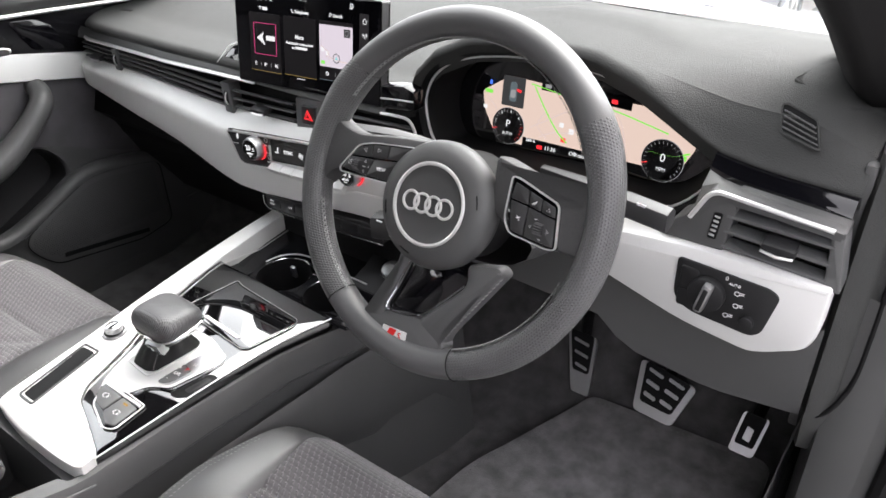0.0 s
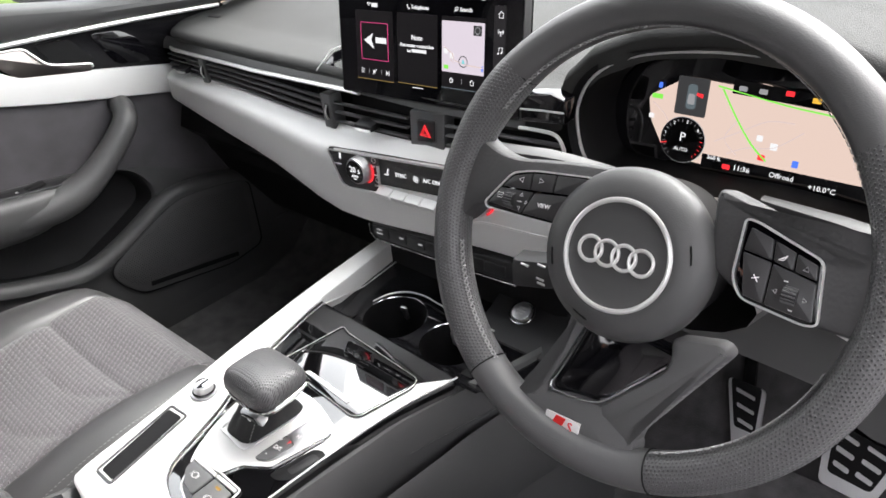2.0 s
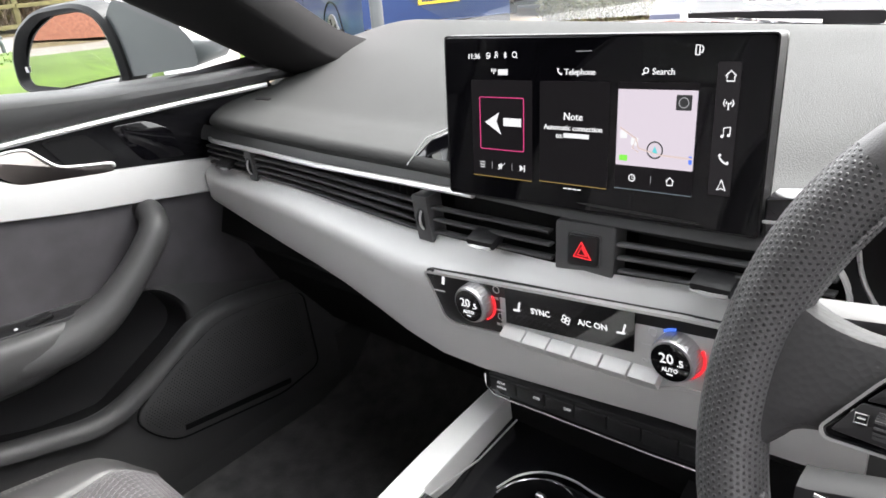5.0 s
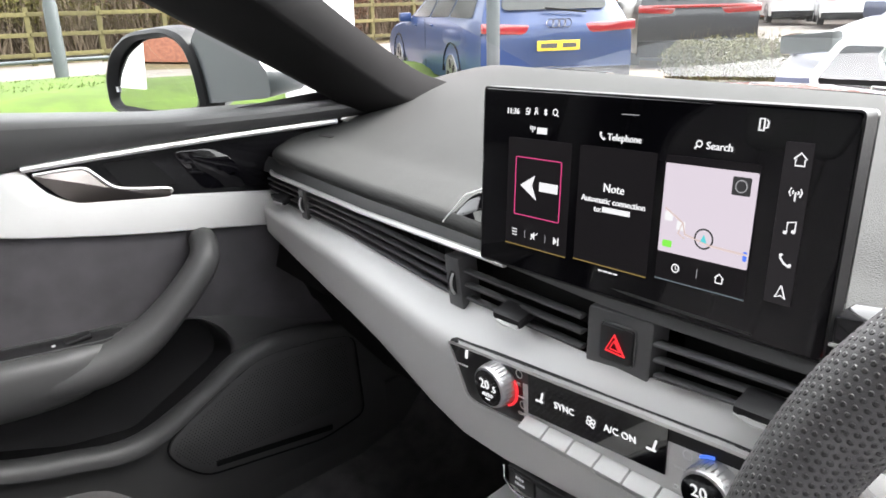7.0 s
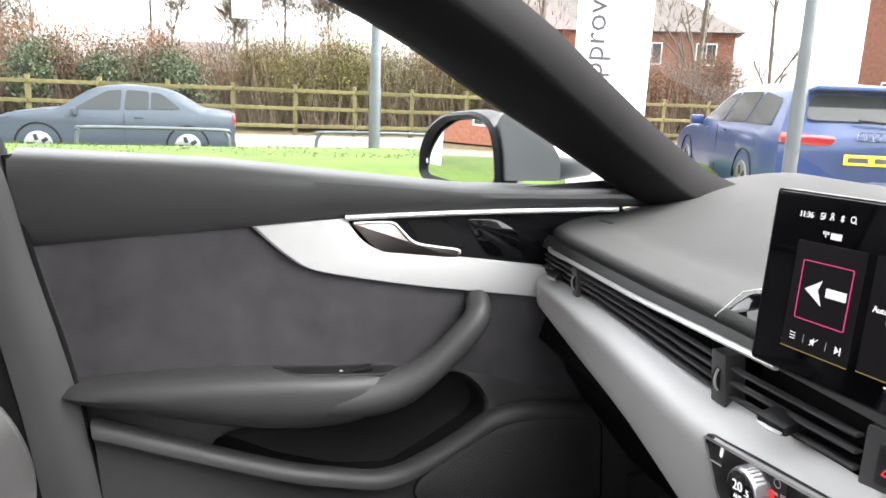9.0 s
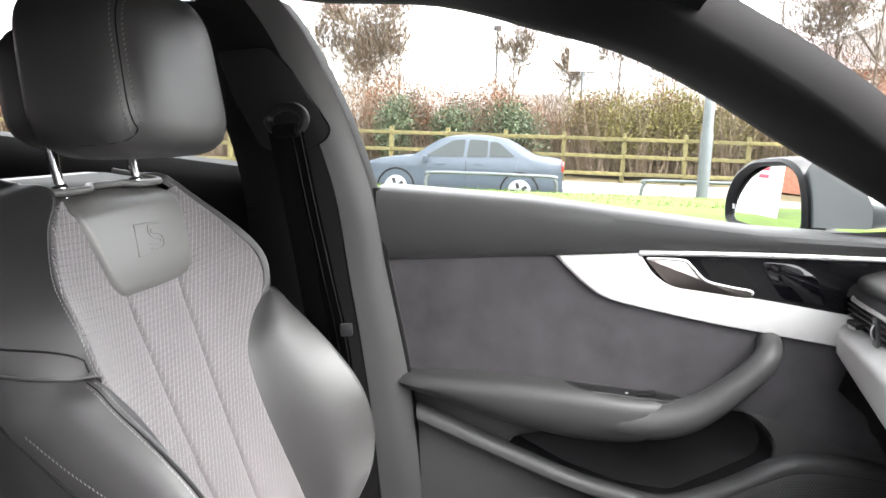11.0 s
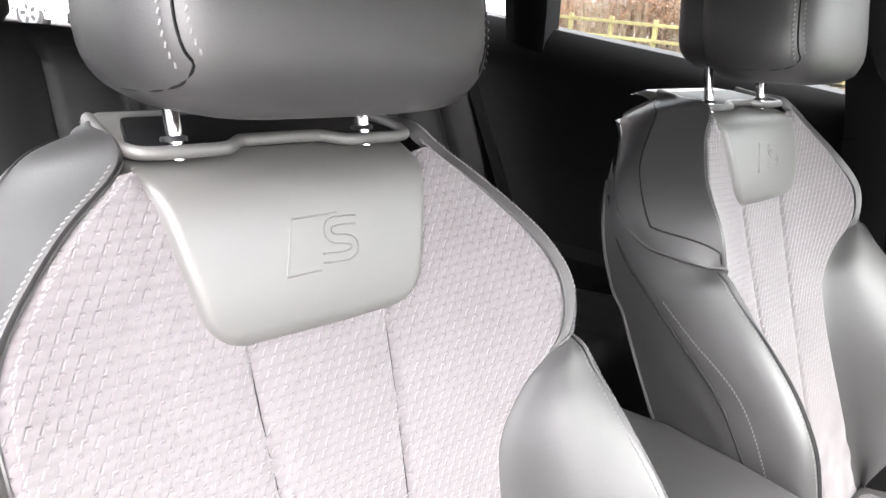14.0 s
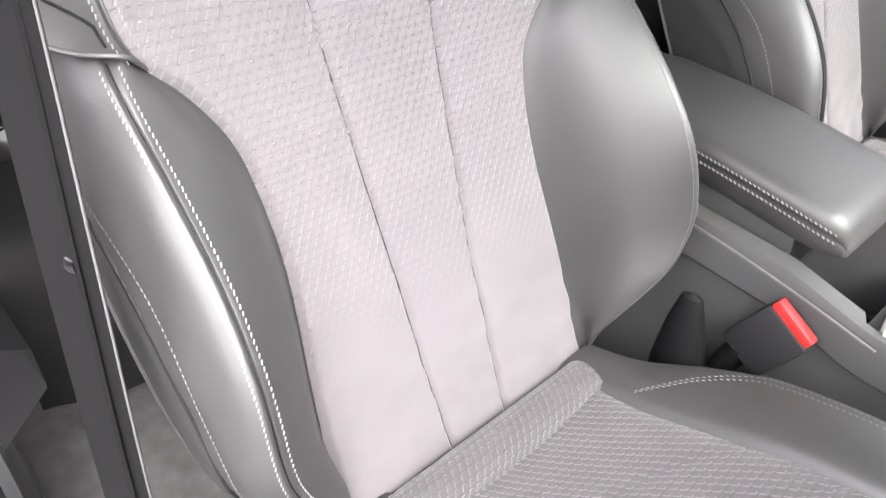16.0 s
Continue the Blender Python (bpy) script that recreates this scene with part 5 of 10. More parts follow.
tw = part("twin_spoke", merged(
    plate(rounded([(-0.034, -0.048), (-0.014, -0.052), (-0.0295, -0.106), (-0.037, -0.1245), (-0.03, -0.150), (-0.072, -0.158), (-0.0720, -0.1437), (-0.0499, -0.1337), (-0.0396, -0.1099)], [0.01, 0.01, 0.02, 0.01, 0.01, 0.01, 0.004, 0.02, 0.05], 5), -0.014, 0.006, low_at, 0.006),
    plate(rounded([(0.045, -0.052), (0.082, -0.043), (0.0905, -0.049), (0.0660, -0.0910), (0.0410, -0.1336), (0.045, -0.152), (0.0, -0.155), (0.0085, -0.1225), (0.0525, -0.0735)], [0.01, 0.012, 0.012, 0.03, 0.02, 0.01, 0.01, 0.004, 0.012], 5), -0.014, 0.006, low_at, 0.006),
    plate(rounded([(-0.060, -0.136), (-0.0300, -0.1275), (-0.010, -0.1230), (0.0120, -0.1215), (0.044, -0.136), (0.046, -0.170), (-0.055, -0.170)], 0.008, 4), -0.014, 0.0062, low_at, 0.006)), WHEEL_LEATHER, wheel, "lower twin spoke")
gw = rounded([(-0.022, -0.052), (0.054, -0.062), (0.054, -0.0735), (0.0100, -0.1225), (-0.0268, -0.1295), (-0.0375, -0.1255), (-0.030, -0.095)], [0.004, 0.004, 0.01, 0.012, 0.012, 0.008, 0.02], 4)
part("gloss_window", plate(gw, -0.012, 0.000, low_at, 0.002), GLOSS, tw, "gloss black insert")
part("window_edge", tube(spline([low_at(*q) for q in ((-0.0165, -0.062, 0.0045), (-0.0300, -0.106, 0.0045), (-0.0360, -0.1235, 0.0045), (-0.0270, -0.1275, 0.0045), (0.0070, -0.1208, 0.0045), (0.030, -0.097, 0.0045), (0.0495, -0.0745, 0.0045))], 5), 0.0012, 6), CHROME, tw)
bd = part("badge", box((0.031, 0.0125, 0.002), (-0.0145, -0.1555, 0.0075), (0, 0, 2), bevel=0.0006), SILVER, tw, "silver badge with a red corner")
part("badge_red", plate([(-0.0255, -0.1550), (-0.0165, -0.1550), (-0.0130, -0.1440), (-0.0220, -0.1440)], 0.0080, 0.0089, low_at), RED, bd)
lettering("S", 0.011, pose(-0.0070, -0.1555, 0.0088, 0, 0, 2), RED, bd)
sd = stitches(spline([low_at(0.088, -0.054, 0.004), low_at(0.0655, -0.0925, 0.004), low_at(0.0415, -0.134, 0.004)], 10), 0.004, 0.0015, 0.0007, (0.6, -0.4, 0.7))
part("cross_stitch", sd, THREAD, tw, "grey cross stitching", kind="stuff")

# stalks behind the wheel
def stalk(name, label, pts, w, h, marks):
    st = thing(name, label, "stalk", pts[0])
    o = Vector(pts[0])
    path = [Vector(p) - o for p in pts]
    rows = []
    for i, p in enumerate(path):
        f = i / (len(path) - 1)
        k = lerp(0.55, 1.0, smooth(0, 0.5, f))
        rows.append([p + Vector((0, w * k * a, h * k * b)) for a, b in ((-1, -0.7), (-1, 0.55), (-0.85, 0.85), (-0.4, 1), (0.4, 1), (1, 0.4), (0.9, -0.7), (0, -1), (-0.8, -0.95))])
    part("lever", grid(rows, wrap=True, cap=True), KEY_PLASTIC, st)
    for m in marks:
        part("marking", box((0.009, 0.001, 0.0022), Vector(m) - o, (0, 4, 0)), WHITE, st)
    return st


stalk("indicator_stalk", "black indicator stalk behind the wheel", [(0.315, 0.715, 0.924), (0.285, 0.705, 0.928), (0.255, 0.695, 0.930), (0.214, 0.685, 0.930), (0.206, 0.685, 0.929)], 0.012, 0.0115, [(0.224, 0.6725, 0.932), (0.240, 0.676, 0.931)])
stalk("cruise_stalk", "black cruise control stalk behind the wheel", [(0.34, 0.71, 0.838), (0.30, 0.703, 0.822), (0.26, 0.698, 0.811), (0.228, 0.695, 0.804), (0.221, 0.695, 0.803)], 0.015, 0.0175, [(0.272, 0.684, 0.825), (0.255, 0.683, 0.822), (0.236, 0.681, 0.8175), (0.254, 0.682, 0.806), (0.255, 0.682, 0.801)])
stalk("wiper_stalk", "black wiper stalk behind the wheel", [(0.44, 0.73, 0.925), (0.50, 0.72, 0.926), (0.55, 0.71, 0.925), (0.588, 0.705, 0.924), (0.596, 0.705, 0.923)], 0.012, 0.011, [(0.568, 0.697, 0.9345)])

# ---- centre console ----
con = thing("centre_console", "centre console with silver frame and gloss black top", "console", (0, 0.5, 0.30), kind="structure")
CN = Vector((0, 0.5, 0.30))


def kpart(name, bm, mat, parent=None, label="", **k):
    bm.transform(Matrix.Translation(-CN))
    return part(name, bm, mat, parent or con, label, **k)


def ctop(u, v, w):
    """u across, v along the car, w up from the sloping top."""
    return (u, v, 0.598 + 0.05 * v + w)


# sides and body, with an open bin in front of the armrest
rows = []
for y, xl, xr, zt, deep in ((-0.35, -0.10, 0.10, 0.665, 0.0), (0.06, -0.10, 0.107, 0.662, 0.0), (0.07, -0.10, 0.107, 0.662, 0.12), (0.20, -0.10, 0.110, 0.648, 0.12), (0.262, -0.104, 0.110, 0.628, 0.11), (0.274, -0.106, 0.110, 0.624, 0.10), (0.280, -0.106, 0.110, 0.622, 0.0), (0.30, -0.106, 0.110, 0.618, 0.0), (0.45, -0.126, 0.119, 0.620, 0.0), (0.58, -0.136, 0.138, 0.625, 0.0), (0.645, -0.140, 0.157, 0.626, 0.0), (0.655, -0.141, 0.160, 0.627, 0.14), (0.72, -0.143, 0.186, 0.630, 0.14), (0.80, -0.15, 0.210, 0.632, 0.14), (0.88, -0.155, 0.22, 0.636, 0.14)):
    e = 0.020 if deep and y < 0.4 else 0.0
    rows.append([(xl + 0.012, y, 0.30), (xl, y, 0.45), (xl, y, zt - 0.02), (xl + 0.006, y, zt - 0.006), (xl + 0.014, y, zt - 0.004), (xl + 0.020, y, zt - 0.010 - deep * 0.2), (xl + 0.024, y, zt - 0.012 - deep), (xr - 0.026 - e, y, zt - 0.012 - deep), (xr - 0.022 - e, y, zt - 0.010 - deep * 0.2), (xr - 0.014 - e * 0.6, y, zt - 0.004), (xr - 0.006, y, zt - 0.006), (xr, y, zt - 0.02), (xr + 0.003, y, zt - 0.05), (xr - 0.002, y, zt - 0.056), (xr + 0.012, y, 0.45), (xr + 0.03, y, 0.30)])
kpart("tunnel_body", grid(rows), SOFT, label="black soft console sides")
kpart("knee_pad", grid([[(x + 0.006, y, z) for x, y, z in row] for row in [[(interp(y, [(0.2, 0.114), (0.45, 0.128), (0.65, 0.166), (0.88, 0.232)]) + d, y, lerp(interp(y, [(0.2, 0.52), (0.45, 0.545), (0.6, 0.560), (0.88, 0.60)]), interp(y, [(0.2, 0.40), (0.4, 0.47), (0.6, 0.42), (0.88, 0.33)]), f)) for f, d in ((0, 0.0), (0.1, 0.007), (0.5, 0.011), (0.9, 0.007), (1, -0.004))] for y in [0.2 + i * 0.05 for i in range(14)]]]), SOFT)

kpart("side_seam", tube(spline([(0.1135, -0.05, 0.668), (0.1135, 0.10, 0.650), (0.1135, 0.21, 0.628), (0.1135, 0.30, 0.605)], 5), 0.0014, 6), SLAT, label="moulded line along the console")

# silver frame: long strip, rear sweep
edge_out = spline([(a, b, 0) for a, b in ((-0.150, 0.86), (-0.144, 0.70), (-0.130, 0.55), (-0.115, 0.44), (-0.107, 0.36), (-0.102, 0.310), (-0.094, 0.297), (-0.070, 0.292), (-0.02, 0.287), (0.04, 0.287), (0.084, 0.291), (0.098, 0.297))], 5)
edge_in = spline([(a, b, 0) for a, b in ((-0.122, 0.86), (-0.112, 0.74), (-0.100, 0.62), (-0.074, 0.51), (-0.050, 0.455), (-0.038, 0.420), (-0.029, 0.390), (-0.020, 0.370), (-0.003, 0.355), (0.037, 0.340), (0.082, 0.322), (0.097, 0.314))], 5)
sf = kpart("silver_frame", grid([[ctop(q.x, q.y, w) for q, w in ((a, -0.02), (a, 0.010), (lerp(a, b, 0.04), 0.0132), (lerp(a, b, 0.10), 0.014), (lerp(a, b, 0.90), 0.014), (lerp(a, b, 0.96), 0.0132), (b, 0.010), (b, -0.02))] for a, b in zip(edge_out, edge_in)], cap=True), SILVER, label="satin silver console frame")
# no opening here: a black plate stands for the slot's inner shade
kpart("coin_slot_patch", plate(rounded([(-0.077, 0.322), (-0.052, 0.322), (-0.070, 0.420), (-0.095, 0.418)], 0.004), 0.0135, 0.0148, ctop), MATTE, sf, "narrow flat black patch in place of a storage slot")
kpart("slot_rim", frame_of(rounded([(-0.081, 0.317), (-0.048, 0.317), (-0.066, 0.426), (-0.099, 0.424)], 0.005), 0.0022, 0.013, 0.0158, ctop), SOFT, sf)
vd = kpart("volume_dial", merged(disc(0.0125, 0.013, 30, 0.002, Matrix.Translation(ctop(-0.085, 0.461, 0.014)), 0.95)), BRUSHED, sf, "ribbed silver volume dial")
kpart("dial_band", ring(0.0128, 0.0012, 30, 6, Matrix.Translation(ctop(-0.085, 0.461, 0.018))), HARD, vd)
kpart("dial_cap", disc(0.0095, 0.002, 26, 0.001, Matrix.Translation(ctop(-0.085, 0.461, 0.0265))), CHROME, vd)
kpart("dial_base", ring(0.0155, 0.0016, 30, 6, Matrix.Translation(ctop(-0.085, 0.461, 0.015))), BRUSHED, vd)

# gloss black top
rim = spline([(a, b, 0) for a, b in ((-0.106, 0.668), (-0.099, 0.62), (-0.073, 0.51), (-0.049, 0.455), (-0.037, 0.420), (-0.028, 0.390), (-0.019, 0.371), (-0.002, 0.356), (0.038, 0.341), (0.083, 0.323))], 4)
side = spline([(a, b, 0) for a, b in ((0.097, 0.315), (0.106, 0.412), (0.115, 0.493), (0.129, 0.580), (0.150, 0.648), (0.152, 0.656))], 4)
gt = kpart("gloss_top", plate([(q.x, q.y) for q in reversed(rim + side)], -0.02, 0.010, ctop, 0.002), LACQUER, label="gloss black console top")
kpart("gloss_edge", tube([ctop(q.x, q.y, 0.0115) for q in rim + side], 0.0011, 6), SATIN, gt)
# storage lid
lid = rounded([(-0.052, 0.552), (-0.034, 0.644), (-0.020, 0.638), (0.116, 0.626), (0.119, 0.612), (0.101, 0.545), (0.092, 0.540)], [0.01, 0.006, 0.012, 0.008, 0.008, 0.008, 0.008], 4)
ld = kpart("storage_lid", plate(lid, 0.009, 0.0125, ctop, 0.001), LACQUER, gt, "gloss black storage lid")
kpart("lid_edge", frame_of(lid, 0.0016, 0.010, 0.0128, ctop), MATTE, ld)
kpart("lid_line", tube([ctop(p.x, p.y, 0.0128) for p in inset2d(lid, -0.0008)], 0.0005, 5, closed=True), SATIN, ld)
kpart("lid_bar", plate(rounded([(-0.008, 0.556), (-0.004, 0.561), (0.075, 0.555), (0.074, 0.5495)], 0.001), 0.012, 0.0142, ctop), SILVER, ld)
# sunken tray with two cup holders
def deck(u, v):
    """The lacquered surface that dips from the console top to the cup holders."""
    return ctop(u, v, lerp(0.0085, -0.0165, smooth(0.648, 0.690, v)))


def deck_patch(x0, x1, y0, y1, n=8):
    return grid([[deck(lerp(x0, x1, i / 4), lerp(y0, y1, k / n)) for i in range(5)] for k in range(n + 1)])


def deck_ring(u, v, r, h):
    rows = []
    for f in (0.0, 0.3, 0.6, 1.0):
        row = []
        for k in range(48):
            ct, sn = math.cos(2 * math.pi * k / 48), math.sin(2 * math.pi * k / 48)
            q = lerp(r, h / max(abs(ct), abs(sn)), f)
            row.append(deck(u + q * ct, v + q * sn))
        rows.append(row)
    return grid(rows, wrap=True)


CUPS = ((-0.019, 0.722, 0.0455), (0.083, 0.722, 0.0420))
tr = kpart("cup_tray", merged(deck_patch(-0.135, -0.068, 0.650, 0.86), deck_patch(-0.068, 0.185, 0.650, 0.673), deck_patch(-0.068, 0.205, 0.771, 0.86), deck_patch(0.030, 0.034, 0.673, 0.771), deck_patch(0.132, 0.200, 0.660, 0.771), *[deck_ring(u, v, r, 0.049) for u, v, r in CUPS]), RECESS, label="gloss black tray round the cup holders")
for u, v, r in CUPS:
    cup = kpart("cup_holder", grid([[ctop(u + rr * math.cos(t), v + rr * math.sin(t), h) for t in [2 * math.pi * k / 48 for k in range(48)]] for rr, h in ((r, -0.0165), (r - 0.001, -0.019), (r - 0.002, -0.026), (r - 0.005, -0.085), (r - 0.008, -0.090), (r * 0.3, -0.091), (0.001, -0.091))], wrap=True), MATTE, label="deep round cup holder with chrome rim")
    kpart("cup_rim", tube([ctop(u + r * math.cos(t), v + r * math.sin(t), -0.0160) for t in [0.25 + k * 0.13 for k in range(23)]], 0.0012, 6), CHROME, cup)
    kpart("cup_spring", box((0.010, 0.006, 0.022), ctop(u - 0.014 if u < 0 else u - 0.018, v + r - 0.013, -0.036), (8, 0, 0), bevel=0.002), BRUSHED, cup)
kpart("cup_bridge", tube([ctop(u, v, -0.0160) for u, v in ((0.020, 0.7475), (0.032, 0.7490), (0.046, 0.7480))], 0.0014, 6), CHROME, tr)
kpart("recess_rim", tube(spline([ctop(u, v, -0.010) for u, v in ((-0.064, 0.725), (-0.056, 0.750), (-0.036, 0.768), (-0.008, 0.774), (0.02, 0.771), (0.06, 0.769), (0.12, 0.768))], 5), 0.0012, 6), SATIN, tr)
# flat black plate stands for the dark inside a hollow
kpart("key_well_patch", plate(rounded([(0.140, 0.670), (0.152, 0.700), (0.150, 0.740), (0.134, 0.742), (0.130, 0.680)], 0.006), -0.030, -0.0150, ctop), MATTE, tr, "flat black patch in place of an open well")
kpart("tray_edge", tube([deck(u, v) for u, v in ((-0.113, 0.84), (-0.109, 0.75), (-0.105, 0.66))], 0.0012, 6), SATIN, tr)

# gear selector
gear = thing("gear_selector", "leather gear knob on a chrome neck in a silver plate", "gear selector", (0.045, 0.47, 0.630))
GO = Vector((0.045, 0.47, 0.630))


def gpart(name, bm, mat, parent=None, label=""):
    bm.transform(Matrix.Translation(-GO))
    return part(name, bm, mat, parent or gear, label)


gplate = rounded([(-0.004, 0.386), (-0.016, 0.402), (-0.032, 0.440), (-0.042, 0.488), (-0.034, 0.515), (0.000, 0.531), (0.042, 0.532), (0.092, 0.516), (0.095, 0.501), (0.077, 0.436), (0.060, 0.427), (0.049, 0.420), (0.039, 0.399)], [0.004, 0.01, 0.02, 0.02, 0.02, 0.02, 0.02, 0.008, 0.008, 0.006, 0.008, 0.012, 0.005], 4)
gp = gpart("selector_plate", plate(gplate, 0.009, 0.0125, ctop, 0.001), SILVER, label="silver selector plate")
gpart("plate_edge", frame_of(gplate, 0.0012, 0.010, 0.0134, ctop), CHROME, gp)
gpart("gate", plate(rounded([(0.051, 0.434), (0.053, 0.460), (0.059, 0.508), (0.087, 0.508), (0.090, 0.499), (0.073, 0.444), (0.062, 0.436)], 0.004), 0.0125, 0.0136, ctop, 0.0004), BRUSHED, gp, "satin metal gate with gear letters")
gpart("gate_end", plate(rounded([(0.051, 0.434), (0.0525, 0.452), (0.0555, 0.476), (0.0745, 0.472), (0.0685, 0.443), (0.061, 0.436)], 0.004), 0.0134, 0.0142, ctop, 0.0003), SLAT, gp)
gpart("scoop", plate(rounded([(0.080, 0.430), (0.083, 0.442), (0.094, 0.483), (0.106, 0.487), (0.115, 0.482), (0.106, 0.440), (0.095, 0.431)], 0.006), 0.0095, 0.0108, ctop, 0.0004), MATTE, gp, "black finger scoop")
gpart("scoop_floor", plate(rounded([(0.091, 0.446), (0.098, 0.478), (0.110, 0.478), (0.102, 0.445)], 0.004), 0.0105, 0.0112, ctop, 0.0002), HARD, gp)


def boot_row(rx, ry, h, fold):
    """The four-sided leather boot, creased at its corners."""
    out = []
    for k in range(64):
        t = 2 * math.pi * k / 64
        c, q = math.cos(t), math.sin(t)
        m = (abs(c) ** 4 + abs(q) ** 4) ** -0.25
        w = 1 + fold * math.cos(8 * t) + fold * 0.5 * math.sin(13 * t + h * 300)
        out.append(ctop(0.012 + 0.25 * (h - 0.0125) + rx * c * m * w + 0.12 * ry * q * m, 0.479 + ry * q * m * w, h))
    return out


bt = gpart("gaiter", grid([boot_row(*r) for r in ((0.026, 0.040, 0.0125, 0.0), (0.025, 0.038, 0.018, 0.01), (0.023, 0.033, 0.026, 0.03), (0.021, 0.028, 0.035, 0.04), (0.019, 0.024, 0.044, 0.03), (0.018, 0.020, 0.055, 0.02))], wrap=True), LEATHER_DARK, label="creased leather gaiter")
gpart("stitching", stitches([ctop(0.012 + x, 0.479 + y, h) for x, y, h in ((0.021, -0.037, 0.0165), (0.021, -0.033, 0.0245), (0.022, -0.027, 0.034), (0.022, -0.022, 0.044))], 0.003, 0.0012, 0.0006, (0.5, -0.5, 0.7)), THREAD, bt)
gpart("boot_frame", frame_of(rounded([(-0.021, 0.437), (0.034, 0.432), (0.046, 0.519), (-0.012, 0.524)], 0.008), 0.0025, 0.0115, 0.0140, ctop), SATIN, gp)
gpart("neck", disc(0.016, 0.016, 24, 0.003, Matrix.Translation(ctop(0.022, 0.483, 0.046)), 1.1), CHROME)


def knob_row(rx, ry, h, tip):
    return [ctop(0.021 + rx * abs(math.cos(t)) ** 0.48 * (1 if math.cos(t) > 0 else -1), 0.486 + ry * abs(math.sin(t)) ** 0.48 * (1 if math.sin(t) > 0 else -1), h - tip * math.sin(t)) for t in [2 * math.pi * k / 40 for k in range(41)]]


krows = [knob_row(*r) for r in ((0.020, 0.018, 0.058, 0), (0.032, 0.028, 0.0590, 0), (0.038, 0.033, 0.062, 0), (0.0412, 0.0360, 0.068, 0.001), (0.0405, 0.0352, 0.076, 0.002), (0.0375, 0.0325, 0.0825, 0.003), (0.033, 0.0285, 0.0865, 0.004), (0.027, 0.0230, 0.0890, 0.004), (0.018, 0.015, 0.0905, 0.003), (0.008, 0.007, 0.0912, 0.001), (0.0005, 0.0005, 0.0914, 0))]
gpart("knob", grid(krows, uv=[[(p[0], p[1] - p[2]) for p in row] for row in krows]), GRIP, label="black perforated leather gear knob")
gpart("knob_base", grid([knob_row(*r) for r in ((0.020, 0.018, 0.050, 0), (0.032, 0.028, 0.051, 0), (0.0375, 0.0330, 0.0545, 0), (0.0395, 0.0345, 0.0600, 0), (0.0395, 0.0345, 0.0625, 0), (0.030, 0.026, 0.0635, 0))]), GLOSS, label="gloss black lower half of the knob")
gpart("knob_band", tube([Vector(p) for p in knob_row(0.0408, 0.0356, 0.0632, 0)[30:41] + knob_row(0.0408, 0.0356, 0.0632, 0)[1:9]], 0.0019, 8), CHROME)
gpart("release_button", box((0.026, 0.012, 0.018), ctop(0.040, 0.4530, 0.0540), (18, 0, 10), bevel=0.003), BRUSHED, label="chrome release button")
gpart("button_face", box((0.018, 0.004, 0.012), ctop(0.0405, 0.4475, 0.0545), (18, 0, 10), bevel=0.001), GLOSS)
gpart("button_mark", plate([(-0.0025, -0.002), (0.0025, -0.002), (0.0, 0.003)], 0, 0.0005, lambda u, v, w: Vector(ctop(0.0405 + u, 0.4452 - 0.3 * v - w, 0.0545 + v))), WHITE)
for ch, u, v, mat in (("R", 0.0745, 0.501, WHITE), ("N", 0.0690, 0.482, WHITE), ("P", 0.0670, 0.470, LIT_RED), ("D/S", 0.0620, 0.458, WHITE), ("+", 0.0560, 0.468, WHITE), ("-", 0.0580, 0.446, WHITE)):
    lettering(ch, 0.0072, Matrix.Translation(-GO) @ Matrix.Translation(ctop(u, v, 0.0145)) @ pose(0, 0, 0, 3, 0, 6), mat, gear)
# parking brake and hold keys
pod = rounded([(-0.007, 0.397), (0.038, 0.400), (0.075, 0.399), (0.077, 0.353), (0.062, 0.347), (0.040, 0.355), (0.014, 0.364)], [0.004, 0.004, 0.004, 0.006, 0.006, 0.01, 0.008], 4)
pb = kpart("brake_keys", plate(pod, 0.009, 0.0125, ctop, 0.001), GLOSS, gt, "parking brake and hold keys")
kpart("keys_edge", tube([ctop(q.x, q.y, 0.0128) for q in pod], 0.0012, 6, closed=True), SATIN, pb)
for line, lip in (([(-0.003, 0.3925), (0.0365, 0.3915), (0.0360, 0.3640), (0.016, 0.3675), (0.000, 0.3800)], (-0.003, 0.0365)), ([(0.0395, 0.3915), (0.0715, 0.3905), (0.0730, 0.3560), (0.061, 0.3520), (0.046, 0.3580), (0.0385, 0.3635)], (0.0395, 0.0715))):
    ky = kpart("key", plate(rounded(line, 0.003), 0.0118, 0.0146, ctop, 0.001), SLAT, pb)
    kpart("key_lip", plate([(lip[0], 0.3925), (lip[0], 0.3965), (lip[1], 0.3965), (lip[1], 0.3925)], 0.012, 0.0153, ctop, 0.0006), SILVER, ky)
kpart("key_lamp", plate([(0.050, 0.3840), (0.058, 0.3840), (0.058, 0.3868), (0.050, 0.3868)], 0.013, 0.0150, ctop), LIT_AMBER, pb)
for u, v in ((0.018, 0.3810), (0.056, 0.3710)):
    kpart("brake_icon", merged(ring(0.0036, 0.0004, 16, 4, Matrix.Translation(ctop(u, v, 0.0150))), tube([ctop(u - 0.0052 * math.cos(t), v + 0.0052 * math.sin(t), 0.0150) for t in (-0.6, -0.3, 0, 0.3, 0.6)], 0.0003, 4), tube([ctop(u + 0.0052 * math.cos(t), v + 0.0052 * math.sin(t), 0.0150) for t in (-0.6, -0.3, 0, 0.3, 0.6)], 0.0003, 4)), WHITE, pb)
# armrest
arm = thing("armrest", "black leather centre armrest with grey stitching", "armrest", (0, 0.1, 0.6))
AO = Vector((0, 0.1, 0.6))


